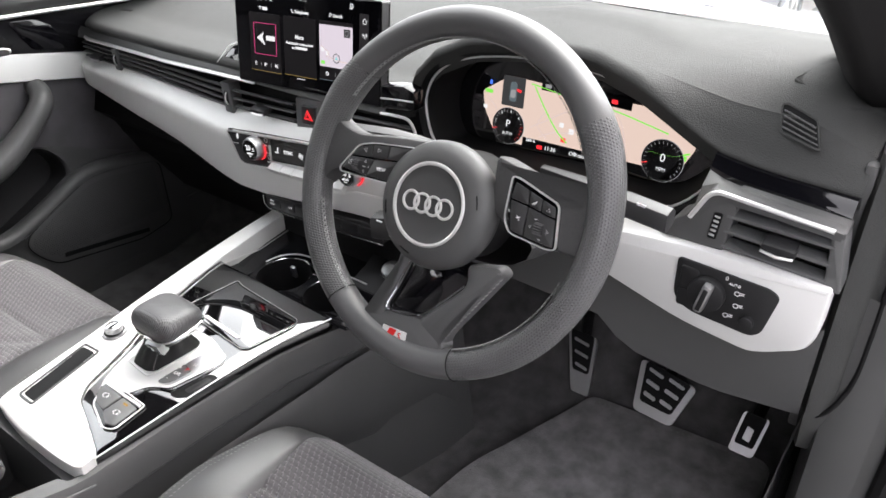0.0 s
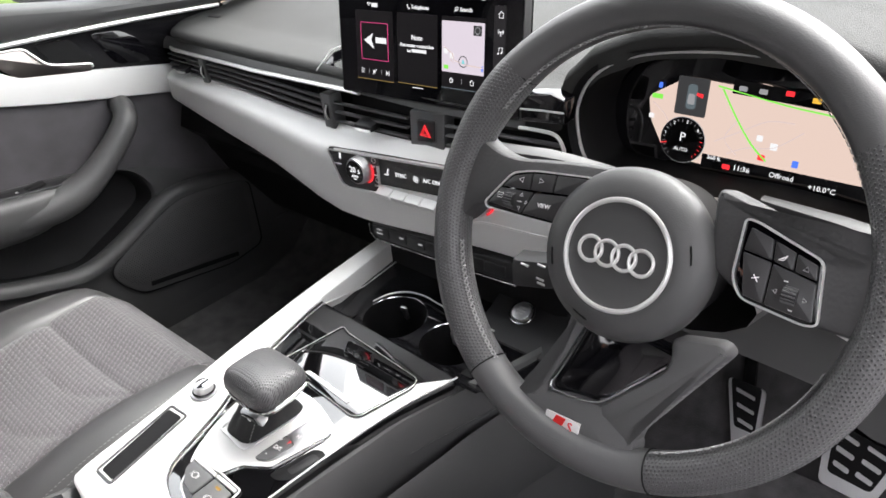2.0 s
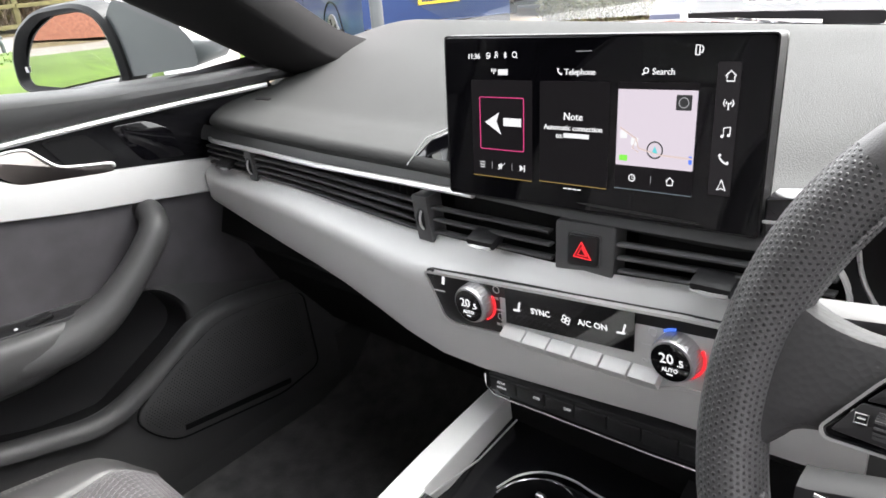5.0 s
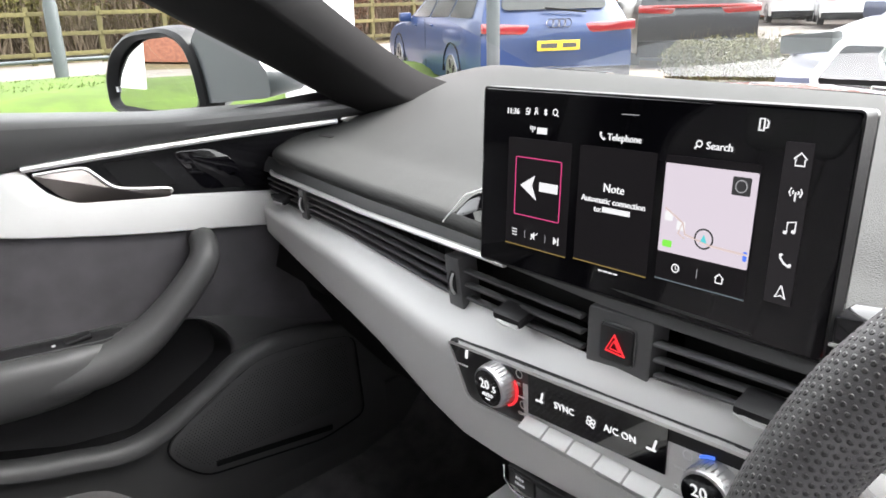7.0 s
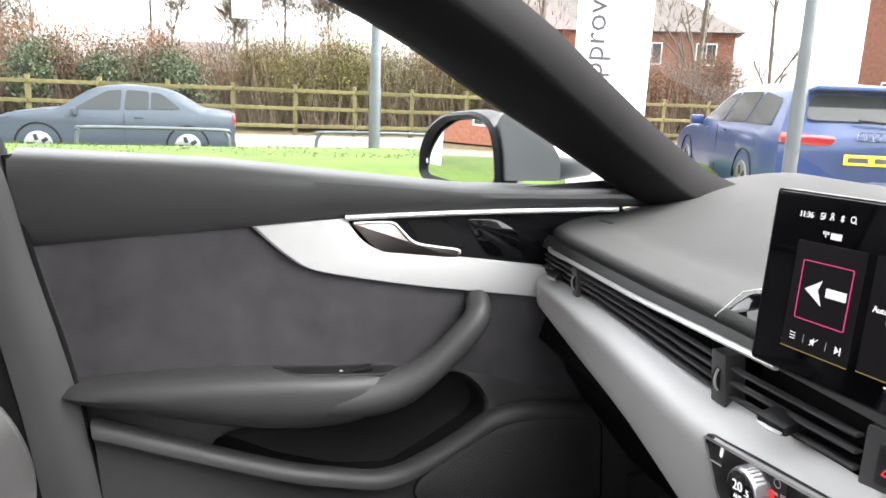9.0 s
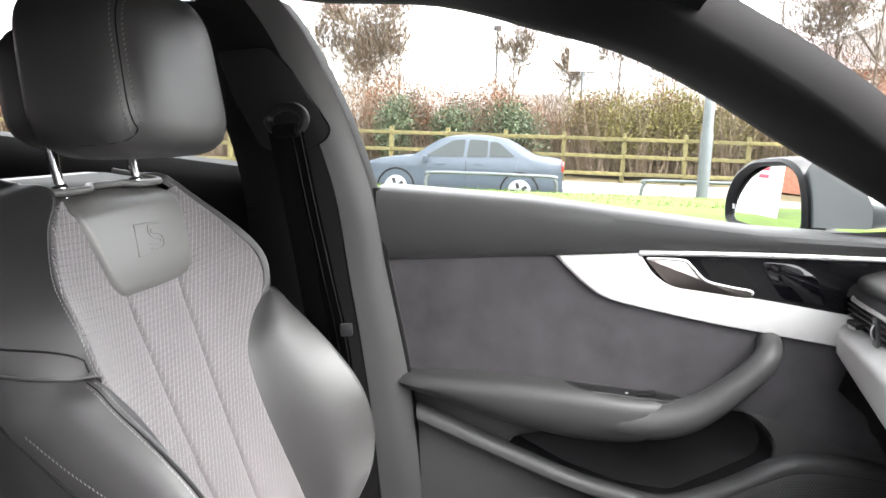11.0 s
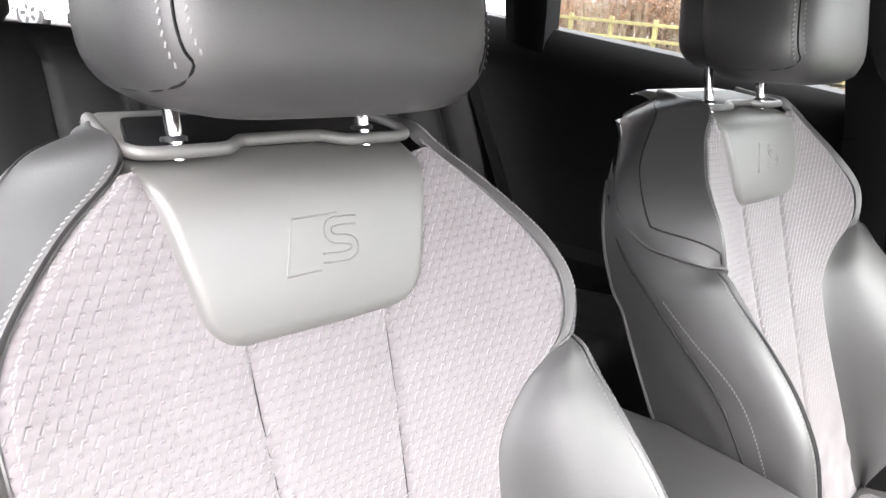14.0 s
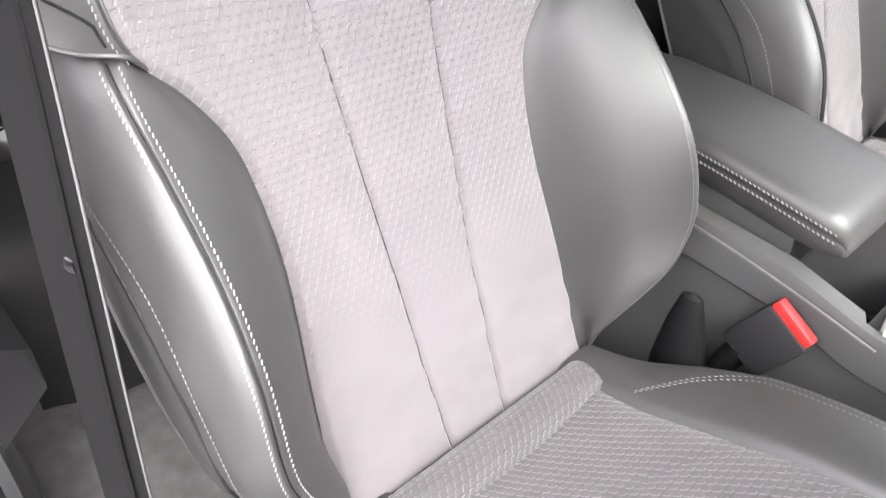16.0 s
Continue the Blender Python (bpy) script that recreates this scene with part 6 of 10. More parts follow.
def arm_row(y, w, zt, d):
    half = [(0.0, 0.0), (w * 0.55, -0.0005), (w - 0.016, -0.002), (w - 0.007, -0.0042), (w - 0.001, -0.0095), (w + 0.0012, -0.016), (w + 0.0016, -0.021), (w + 0.0006, -0.0228), (w + 0.0012, -0.0246), (w + 0.0005, -d * 0.8), (w - 0.005, -d)]
    return [(-x, y, zt + z) for x, z in reversed(half[1:])] + [(x, y, zt + z) for x, z in half]


arows = [arm_row(y, w, z, d) for y, w, z, d in ((-0.118, 0.078, 0.741, 0.044), (-0.110, 0.080, 0.745, 0.050), (-0.05, 0.0815, 0.747, 0.052), (0.03, 0.082, 0.739, 0.052), (0.10, 0.082, 0.728, 0.052), (0.17, 0.0815, 0.714, 0.052), (0.212, 0.080, 0.7045, 0.050), (0.224, 0.0775, 0.700, 0.046), (0.232, 0.073, 0.694, 0.040), (0.236, 0.067, 0.686, 0.032))]
bm = grid(arows, cap=True)
bm.transform(Matrix.Translation(-AO))
pad = part("pad", bm, LEATHER, arm, sharp=50)
for dz in (0.0178, 0.0270):
    bm = stitches(spline([(0.0833, -0.10, 0.745 - dz), (0.0838, -0.03, 0.7455 - dz), (0.0838, 0.05, 0.7363 - dz), (0.0838, 0.12, 0.7245 - dz), (0.0830, 0.18, 0.7120 - dz), (0.0815, 0.214, 0.7040 - dz), (0.0775, 0.227, 0.699 - dz)], 14), 0.0040, 0.0012, 0.0008, (1, 0, 0.2))
    bm.transform(Matrix.Translation(-AO))
    part("stitching", bm, THREAD, pad, "double grey stitching", kind="stuff")
bm = box((0.15, 0.32, 0.07), (0, 0.03, 0.645), bevel=0.008)
bm.transform(Matrix.Translation(-AO))
part("armrest_base", bm, SOFT, arm)
bm = box((0.150, 0.075, 0.060), (-0.005, -0.158, 0.728), (-4, 0, 0), bevel=0.016, segs=4)
bm.transform(Matrix.Translation(-AO))
part("hinge_cover", bm, LEATHER, arm)

# ---- the car's shell: floor, doors, pillars, roof ----
floor = thing("floor", "charcoal carpeted car floor", "floor", (0, 0.3, 0.3), kind="structure")
FO = Vector((0, 0.3, 0.3))


def fpart(name, bm, mat, parent=floor, label="", **k):
    bm.transform(Matrix.Translation(-FO))
    return part(name, bm, mat, parent, label, **k)


rows = []
for y, z in ((-1.7, 0.42), (-1.25, 0.42), (-1.2, 0.30), (0.95, 0.30), (1.05, 0.33), (1.2, 0.48), (1.34, 0.66), (1.38, 0.9)):
    rows.append([(x, y, z + 0.012 * math.sin(x * 9 + y * 4)) for x in [-0.78 + k * 0.0778 for k in range(21)]])
fpart("carpet", grid(rows), CARPET)
for s in (-1, 1):
    fpart("sill", box((0.07, 2.5, 0.16), (s * 0.765, -0.05, 0.34), bevel=0.015), SOFT, label="black door sill")
    fpart("kick_panel", grid([[(s * (0.752 - d), y, z) for d, z in ((0.0, 0.70), (0.01, 0.60), (0.016, 0.45), (0.012, 0.36), (0.0, 0.31))] for y in ((0.72, 0.80, 0.95, 1.15, 1.3) if s > 0 else (1.0, 1.05, 1.1, 1.2, 1.3))]), SOFT, label="black kick panel")

mat_line = rounded([(0.405, 1.03), (0.716, 1.05), (0.735, 0.50), (0.265, 0.50), (0.30, 0.80), (0.37, 0.955)], [0.02, 0.03, 0.03, 0.03, 0.05, 0.03], 5)
mt = thing("floor_mat", "black carpet mat with grey stitched edge in the footwell", "floor mat", (0.5, 0.8, 0.30))
MO = Vector((0.5, 0.8, 0.30))


def mat_z(v):
    return 0.314 + 0.03 * smooth(0.9, 1.05, v)


bm = plate(mat_line, 0.0, 0.008, lambda u, v, w: Vector((u, v, mat_z(v) + w)) - MO, 0.003)
part("mat", bm, MAT_PILE, mt)
inn = inset2d(mat_line, 0.012)
part("stitching", stitches([Vector((p.x, p.y, mat_z(p.y) + 0.0085)) - MO for p in inn] + [Vector((inn[0].x, inn[0].y, mat_z(inn[0].y) + 0.0085)) - MO], 0.006, 0.004, 0.0008, (0, 0, 1)), THREAD, mt, "grey edge stitching", kind="stuff")


def pedal(name, label, corners, pads, at, field=0.78):
    p = thing(name, label, "pedal", at)
    o = Vector(at)
    c = [Vector(q) for q in corners]
    right, down = (c[1] - c[0]).normalized(), (c[3] - c[0]).normalized()
    out = right.cross(-down).normalized()
    if out.y > 0:
        out = -out

    def lay(u, v, w):
        return lerp(lerp(c[0], c[1], u), lerp(c[3], c[2], u), v) + out * w - o

    line = rounded([(0, 0), (1, 0), (0.9, 1), (0.08, 1)], 0.12)
    pl = part("pedal_plate", plate(line, -0.004, 0.003, lay, 0.0), BRUSHED, p, "brushed steel pedal plate")
    part("rubber_field", plate(rounded([(0.10, -0.01), (0.90, -0.01), (0.81, field), (0.17, field)], 0.08), 0.002, 0.0055, lay), MATTE, pl)
    for a, b, u, v in pads:
        part("grip_pad", plate(rounded([(a, b), (u, b + 0.04), (u, v + 0.04), (a, v)], 0.03), 0.005, 0.009, lay), BRUSHED, pl, "steel grip pad")
    part("pedal_arm", tube([lay(0.5, 0.1, -0.008), lay(0.5, -0.6, -0.03), lay(0.5, -2.0, -0.02)], 0.01, 8), MATTE, p)
    return p


pedal("brake_pedal", "brushed steel brake pedal with rubber field", [(0.474, 1.063, 0.446), (0.577, 1.053, 0.436), (0.565, 1.008, 0.374), (0.481, 1.011, 0.377)], [(0.19, 0.07, 0.45, 0.14), (0.55, 0.07, 0.83, 0.14), (0.2, 0.31, 0.45, 0.39), (0.55, 0.31, 0.81, 0.39), (0.22, 0.55, 0.45, 0.63), (0.54, 0.55, 0.78, 0.63)], (0.525, 1.04, 0.41))
pedal("accelerator_pedal", "brushed steel accelerator pedal", [(0.654, 1.052, 0.432), (0.694, 1.053, 0.431), (0.692, 1.013, 0.377), (0.645, 1.014, 0.377)], [(0.36, 0.3, 0.62, 0.62)], (0.67, 1.03, 0.40))
pedal("footrest", "brushed steel footrest with rubber strips", [(0.323, 1.085, 0.430), (0.382, 1.085, 0.430), (0.405, 1.023, 0.346), (0.362, 1.022, 0.346)], [(0.25, 0.10, 0.75, 0.15), (0.27, 0.30, 0.75, 0.35), (0.3, 0.50, 0.75, 0.55)], (0.37, 1.05, 0.39), 0.64)

# ---- left front door ----
door = thing("door_1", "closed front door with suede panel, silver trim and armrest", "door", (-0.76, 0.5, 0.3), kind="structure")
DO = Vector((-0.76, 0.5, 0.3))


def opart(name, bm, mat, parent=None, label="", **k):
    bm.transform(Matrix.Translation(-DO))
    return part(name, bm, mat, parent or door, label, **k)


BELT = [(0.06, 1.068), (0.117, 1.064), (0.367, 1.034), (0.548, 1.003), (0.727, 0.972), (0.904, 0.953), (1.0, 0.945), (1.06, 0.94)]
ALC = [(0.06, 0.933), (0.118, 0.933), (0.411, 0.934), (0.541, 0.937), (0.736, 0.930), (0.974, 0.916), (1.06, 0.91)]
EDGE = [(0.30, 0.17), (0.487, 0.161), (0.666, 0.149), (0.785, 0.138), (0.936, 0.115), (1.063, 0.108)]
ys = [0.108 + i * 0.96 / 48 for i in range(49)]
rows = []
for y in ys:
    a, b = interp(y, BELT), interp(y, ALC)
    rows.append([(x, y, lerp(a, b, f)) for x, f in ((-0.80, -0.02), (-0.76, -0.01), (-0.738, 0.01), (-0.724, 0.06), (-0.717, 0.16), (-0.716, 0.35), (-0.722, 0.6), (-0.735, 0.85), (-0.748, 0.97), (-0.758, 1.0))])
opart("belt_pad", grid(rows), SOFT, label="black soft belt line pad")
SHELF = [(0.10, 0.724), (0.27, 0.720), (0.41, 0.705), (0.52, 0.69), (0.62, 0.675), (0.70, 0.667), (0.774, 0.646), (0.843, 0.615), (0.903, 0.592), (1.03, 0.555)]
rows = []
for i in range(31):
    f = i / 30
    y0 = interp(lerp(0.72, 0.96, f), EDGE) + 0.002
    row = []
    for k in range(41):
        y = lerp(y0, 1.02, k / 40)
        z = lerp(interp(y, SHELF) - 0.004, 0.96, f)
        row.append((-0.757 + 0.004 * math.sin(3 * y + 8 * z), y, z))
    rows.append(row)
opart("suede_panel", grid(rows), SUEDE, label="charcoal suede door insert")


def dside(u, v, w):
    return (-0.757 + w, u, v)


lower_line = spline([(0.405, 0.936, 0), (0.428, 0.910, 0), (0.454, 0.884, 0), (0.482, 0.864, 0), (0.529, 0.848, 0), (0.642, 0.819, 0), (0.75, 0.796, 0), (0.87, 0.771, 0)], 6)
upper_line = spline([(0.546, 0.9375, 0), (0.558, 0.915, 0), (0.572, 0.897, 0), (0.596, 0.882, 0), (0.640, 0.873, 0), (0.706, 0.861, 0), (0.78, 0.846, 0), (0.88, 0.825, 0)], 6)
opart("silver_trim", grid([[dside(q.x, q.y, w) for q, w in ((a, -0.004), (lerp(a, b, 0.01), 0.009), (lerp(a, b, 0.05), 0.013), (lerp(a, b, 0.3), 0.0145), (lerp(a, b, 0.7), 0.0145), (lerp(a, b, 0.95), 0.013), (lerp(a, b, 0.99), 0.010), (b, -0.004))] for a, b in zip(lower_line, upper_line)], cap=True), SILVER, label="satin silver door trim")
glossy = rounded([(0.547, 0.936), (0.572, 0.898), (0.593, 0.880), (0.706, 0.860), (0.755, 0.848), (0.875, 0.823), (0.98, 0.83), (1.02, 0.910), (0.74, 0.930)], 0.006)
gl = opart("gloss_recess", plate(glossy, -0.004, 0.005, dside, 0.0), RECESS, label="gloss black handle recess")
opart("handle_well", plate(rounded([(0.640, 0.924), (0.70, 0.918), (0.735, 0.872), (0.665, 0.878)], 0.006), 0.004, 0.0068, dside), MATTE, gl)
lev = rounded([(0.553, 0.928), (0.622, 0.922), (0.650, 0.886), (0.720, 0.872), (0.722, 0.858), (0.700, 0.859), (0.600, 0.877), (0.580, 0.893)], [0.004, 0.012, 0.02, 0.005, 0.004, 0.01, 0.02, 0.01], 4)
# metal coloured brown-grey in place of the suede it reflects
hd = opart("door_handle", plate(lev, 0.004, 0.012, dside, 0.0015), material("satin_metal_suede_tint", (0.33, 0.30, 0.285), 0.28, metal=1.0, blotch=0.1), label="satin metal door handle")
opart("handle_lip", tube(spline([dside(*q) for q in ((0.556, 0.9285, 0.0125), (0.612, 0.9245, 0.0125), (0.628, 0.912, 0.0135), (0.648, 0.890, 0.015), (0.680, 0.880, 0.016), (0.718, 0.871, 0.0155), (0.721, 0.864, 0.0145))], 4), 0.0022, 8), SATIN, hd)
opart("lock_panel", plate(rounded([(0.735, 0.918), (0.790, 0.912), (0.822, 0.890), (0.838, 0.842), (0.770, 0.854), (0.752, 0.885)], 0.012), 0.005, 0.0066, dside, 0.0008), GLOSS, gl, "gloss black locking key panel")
opart("bright_strip", tube(spline([(-0.741, 0.543, 0.9385), (-0.737, 0.65, 0.935), (-0.737, 0.80, 0.927), (-0.739, 0.94, 0.917), (-0.741, 1.0, 0.912)], 6), 0.0046, 8), SATIN, label="chrome strip")
# armrest that runs on into the rising grab handle
ZT = [(p.x, p.y) for p in spline([(a, b, 0) for a, b in ((0.120, 0.7375), (0.152, 0.737), (0.27, 0.7325), (0.41, 0.7185), (0.52, 0.7035), (0.60, 0.694), (0.64, 0.688))], 4)]
ZB = [(p.x, p.y) for p in spline([(a, b, 0) for a, b in ((0.120, 0.716), (0.172, 0.703), (0.258, 0.676), (0.362, 0.646), (0.45, 0.630), (0.54, 0.628), (0.60, 0.650), (0.64, 0.668))], 4)]
XI = [(p.x, p.y) for p in spline([(a, b, 0) for a, b in ((0.120, -0.716), (0.16, -0.698), (0.24, -0.688), (0.36, -0.681), (0.50, -0.677), (0.555, -0.683), (0.60, -0.704), (0.64, -0.738))], 4)]
ar = []
for i in range(53):
    y = 0.126 + i * 0.512 / 52
    t, b_, x = interp(y, ZT), interp(y, ZB), interp(y, XI)
    d = t - b_
    sec = [(-0.762, t - 0.002), (-0.742, t), (x - 0.018, t + 0.0005), (x - 0.008, t - 0.0025), (x - 0.002, t - 0.009), (x, t - min(0.020, d * 0.5)), (x - 0.002, t - d * 0.55), (x - 0.010, t - d * 0.86), (x - 0.022, b_), (-0.740, b_ - 0.001), (-0.762, b_ + 0.002)]
    ar.append([(u, y, v) for u, v in sec])
opart("armrest", grid(ar, cap=True), SOFT, label="black soft door armrest", sharp=60)
gpath = spline([(-0.716, 0.40, 0.680), (-0.708, 0.48, 0.667), (-0.706, 0.55, 0.662), (-0.703, 0.60, 0.669), (-0.701, 0.64, 0.687), (-0.702, 0.68, 0.715), (-0.706, 0.715, 0.743), (-0.713, 0.737, 0.764), (-0.733, 0.747, 0.780), (-0.762, 0.749, 0.787)], 6)
grad = spline([(k, r, 0) for k, r in ((0, 0.016), (1, 0.027), (2, 0.0310), (3, 0.0300), (4, 0.0265), (5, 0.0235), (6, 0.0225), (7, 0.0220), (8, 0.0205), (9, 0.0190))], 6)
opart("grab_handle", tube(gpath, [q.y for q in grad], 22, squash=1.0, up=(1, 0, 0)), SOFT, label="rising door grab handle", sharp=80)


def on_arm(u, v, w):
    return (v, u, interp(u, ZT) + 0.0006 + w)


sw_line = rounded([(0.415, -0.741), (0.596, -0.738), (0.612, -0.728), (0.594, -0.704), (0.578, -0.6975), (0.447, -0.7015)], [0.004, 0.006, 0.008, 0.01, 0.01, 0.012], 4)
sw = opart("switch_plate", plate(sw_line, -0.004, 0.0012, on_arm, 0.0006), HARD, label="window switch plate")
opart("plate_edge", frame_of(sw_line, 0.0012, -0.003, 0.0020, on_arm), SLAT, sw)
opart("window_switch", box((0.016, 0.034, 0.009), on_arm(0.548, -0.717, 0.0035), (5, 0, 0), bevel=0.003), HARD, sw, "ribbed window switch")
opart("switch_well", box((0.022, 0.062, 0.001), on_arm(0.534, -0.717, 0.0010), (5, 0, 0)), MATTE, sw)
opart("switch_icon", disc(0.0032, 0.0008, 12, 0, pose(*on_arm(0.517, -0.715, 0.0016), 5, 0, 0)), WHITE, sw)


# lower plastic panel with its pocket, a recess behind an open lip
def radial(poly, c, a):
    """How far a polygon reaches from c in the direction a."""
    d, best = Vector((math.cos(a), math.sin(a))), 0.0
    for i in range(len(poly)):
        p, q = Vector(poly[i]).to_2d() - c, Vector(poly[(i + 1) % len(poly)]).to_2d() - c
        e = q - p
        den = d.x * e.y - d.y * e.x
        if abs(den) < 1e-9:
            continue
        t, u = (p.x * e.y - p.y * e.x) / den, (p.x * d.y - p.y * d.x) / den
        if t > 0 and -1e-6 <= u <= 1 + 1e-6:
            best = max(best, t)
    return best


PC = Vector((0.56, 0.572))
pocket_line = rounded([(0.300, 0.603), (0.352, 0.622), (0.43, 0.626), (0.52, 0.640), (0.62, 0.655), (0.69, 0.669), (0.725, 0.660), (0.752, 0.630), (0.767, 0.592), (0.755, 0.566), (0.68, 0.528), (0.60, 0.490), (0.50, 0.505), (0.40, 0.545)], 0.016, 3)
outer_line = [(0.12, 0.715)] + [(y, interp(y, SHELF)) for y in (0.2, 0.3, 0.41, 0.52, 0.62, 0.70, 0.774, 0.843, 0.903, 1.03)] + [(1.03, 0.30), (0.17, 0.30), (0.155, 0.5), (0.14, 0.66)]
angles = [2 * math.pi * k / 120 for k in range(120)]
r_in, r_out = [radial(pocket_line, PC, a) for a in angles], [radial(outer_line, PC, a) for a in angles]


def pocket_ring(f, k, w):
    """f from the pocket's lip to the panel's edge; k shrinks the lip."""
    return [dside(PC.x + lerp(i * k, o, f) * math.cos(a), PC.y + lerp(i * k, o, f) * math.sin(a), w) for a, i, o in zip(angles, r_in, r_out)]


opart("lower_panel", grid([pocket_ring(1, 1, -0.004), pocket_ring(0.97, 1, 0.0035), pocket_ring(0.5, 1, 0.005), pocket_ring(0.12, 1, 0.007), pocket_ring(0.04, 1, 0.0095), pocket_ring(0, 1, 0.007), pocket_ring(0, 0.985, 0.0)], wrap=True), SOFT, label="black lower door panel", sharp=60)
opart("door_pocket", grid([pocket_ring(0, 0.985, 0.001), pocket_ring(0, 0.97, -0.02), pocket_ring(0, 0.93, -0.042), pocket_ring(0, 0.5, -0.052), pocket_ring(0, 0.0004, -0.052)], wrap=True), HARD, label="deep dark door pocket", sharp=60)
BAND = [(0.155, 0.678), (0.297, 0.611), (0.429, 0.552), (0.502, 0.529), (0.558, 0.513), (0.602, 0.514), (0.65, 0.530), (0.70, 0.552), (0.757, 0.581), (0.80, 0.590), (0.85, 0.588), (0.92, 0.575), (1.0, 0.552)]
band_s = [(p.x, p.y) for p in spline([(a, b, 0) for a, b in BAND], 5)]
rows = []
for i in range(70):
    y = 0.158 + i * 0.855 / 69
    zt = interp(y, band_s)
    step = 0.010 * smooth(0.66, 0.60, y)
    rows.append([(-0.757, y, zt - 0.004), (-0.740, y, zt + 0.004), (-0.727, y, zt + 0.003), (-0.719, y, zt - 0.003), (-0.7155, y, zt - 0.010), (-0.7150, y, zt - 0.019), (-0.7165 - step, y, zt - 0.025), (-0.7185 - step, y, zt - 0.040), (-0.7185 - step * 0.6, y, lerp(zt, 0.3, 0.4)), (-0.722, y, lerp(zt, 0.3, 0.7)), (-0.735, y, 0.30)])
opart("lower_moulding", grid(rows), SOFT, label="black lower door moulding")
spk = rounded([(0.621, 0.478), (0.630, 0.497), (0.701, 0.536), (0.782, 0.569), (0.819, 0.571), (0.90, 0.561), (0.96, 0.545), (0.96, 0.39), (0.876, 0.377), (0.67, 0.411), (0.635, 0.448)], 0.02)
sg = opart("speaker_grille", plate(spk, -0.004, 0.0045, lambda u, v, w: (-0.7195 + w, u, v), 0.002), SOFT, label="black loudspeaker grille")
opart("grille_groove", tube([Vector((-0.7165, p.x, p.y)) for p in inset2d(spk, -0.002)], 0.0016, 6, closed=True), MATTE, sg)
opart("grille_slot", box((0.004, 0.21, 0.010), (-0.7148, 0.79, 0.408), (-9, 0, 0), bevel=0.0018), MATTE, sg)
bm = bmesh.new()
for i in range(60):
    for k in range(34):
        u, v = 0.632 + i * 0.0052 + 0.0026 * (k % 2), 0.425 + k * 0.0045
        if v < interp(u, [(0.63, 0.485), (0.70, 0.526), (0.78, 0.556), (0.82, 0.559), (0.95, 0.54)]) and v > interp(u, [(0.63, 0.47), (0.65, 0.445), (0.68, 0.425), (0.95, 0.425)]):
            bm.faces.new([bm.verts.new((-0.7146, u + du, v + dv)) for du, dv in ((-0.0011, 0), (0, -0.0011), (0.0011, 0), (0, 0.0011))])
opart("perforation", bm, MATTE, sg, kind="stuff")
opart("door_seal", tube(spline([(-0.735, y - 0.004, z) for z, y in EDGE], 5), 0.009, 8), MATTE)
win = thing("window_1", "clear side window of the front door", "window", (-0.71, 0.4, 1.1), kind="structure")
WO = Vector((-0.71, 0.4, 1.1))
ATOP = [(0.0, 1.352), (0.183, 1.345), (0.355, 1.300), (0.511, 1.253), (0.632, 1.188), (0.742, 1.111), (0.905, 1.004), (0.99, 0.95)]


def glass_row(ys, lowf, highf, xl, xh):
    rows = []
    for y in ys:
        a, b = lowf(y), highf(y)
        rows.append([Vector((lerp(xl, xh, max(0, (lerp(a, b, f) - 0.95) / 0.4)), y, lerp(a, b, f))) - WO for f in (0, 0.5, 1)])
    return grid(rows)


pn = part("pane", glass_row([0.0 + i * 0.99 / 14 for i in range(15)], lambda y: interp(y, BELT) - 0.01, lambda y: max(interp(y, ATOP), interp(y, BELT)), -0.765, -0.665), GLASS, win)
pn.visible_shadow = False

# ---- door mirror ----
mir = thing("door_mirror", "grey door mirror with black rim on the closed door", "door mirror", (-0.95, 0.86, 0.93))
PO_ = Vector((-0.95, 0.86, 0.93))
MR, MU = Vector((0.943, 0.333, 0)).normalized(), Vector((0, 0, 1))
MF = Vector((-0.333, 0.943, 0)).normalized()
gl_line = rounded([(-0.140, -0.052), (-0.137, -0.010), (-0.105, 0.038), (-0.045, 0.068), (0.055, 0.074), (0.100, 0.058), (0.116, 0.010), (0.118, -0.052), (0.100, -0.067), (-0.03, -0.072), (-0.125, -0.064)], 0.024, 5)


def mir_at(f, d, sx=1.0, sz=1.0):
    return [Vector((-1.045, 0.823, 0.995)) + MR * (p.x * sx) + MU * (p.y * sz) + MF * d - PO_ for p in f]


part("rim", grid([mir_at(gl_line, d, s, s) for d, s in ((0.004, 0.86), (-0.004, 0.90), (-0.010, 0.98), (-0.004, 1.06), (0.02, 1.09), (0.035, 1.08))], wrap=True), HARD, mir, "black mirror rim")
part("shell", grid([mir_at(gl_line, d, s, s2) for d, s, s2 in ((0.03, 1.05, 1.05), (0.06, 1.02, 1.0), (0.10, 0.88, 0.85), (0.13, 0.6, 0.6), (0.14, 0.01, 0.01))], wrap=True), material("grey_car_paint", (0.16, 0.18, 0.185), 0.25, metal=0.3, coat=1.0, blotch=0.03), mir, "grey painted mirror shell")
# cheek takes a darker copy of the shell's paint, dimmed in place of shade
part("inner_cheek", plate(rounded([(0.10, -0.05), (0.275, -0.035), (0.275, 0.005), (0.235, 0.05), (0.13, 0.078), (0.105, 0.05)], 0.014), 0.0, 0.09, lambda u, v, w: Vector((-1.045, 0.823, 0.995)) + MR * u + MU * v + MF * (w + 0.002) - PO_, 0.012), material("grey_paint_dimmed", (0.10, 0.115, 0.12), 0.3, metal=0.2, coat=0.6, blotch=0.03), mir, "grey painted cheek")
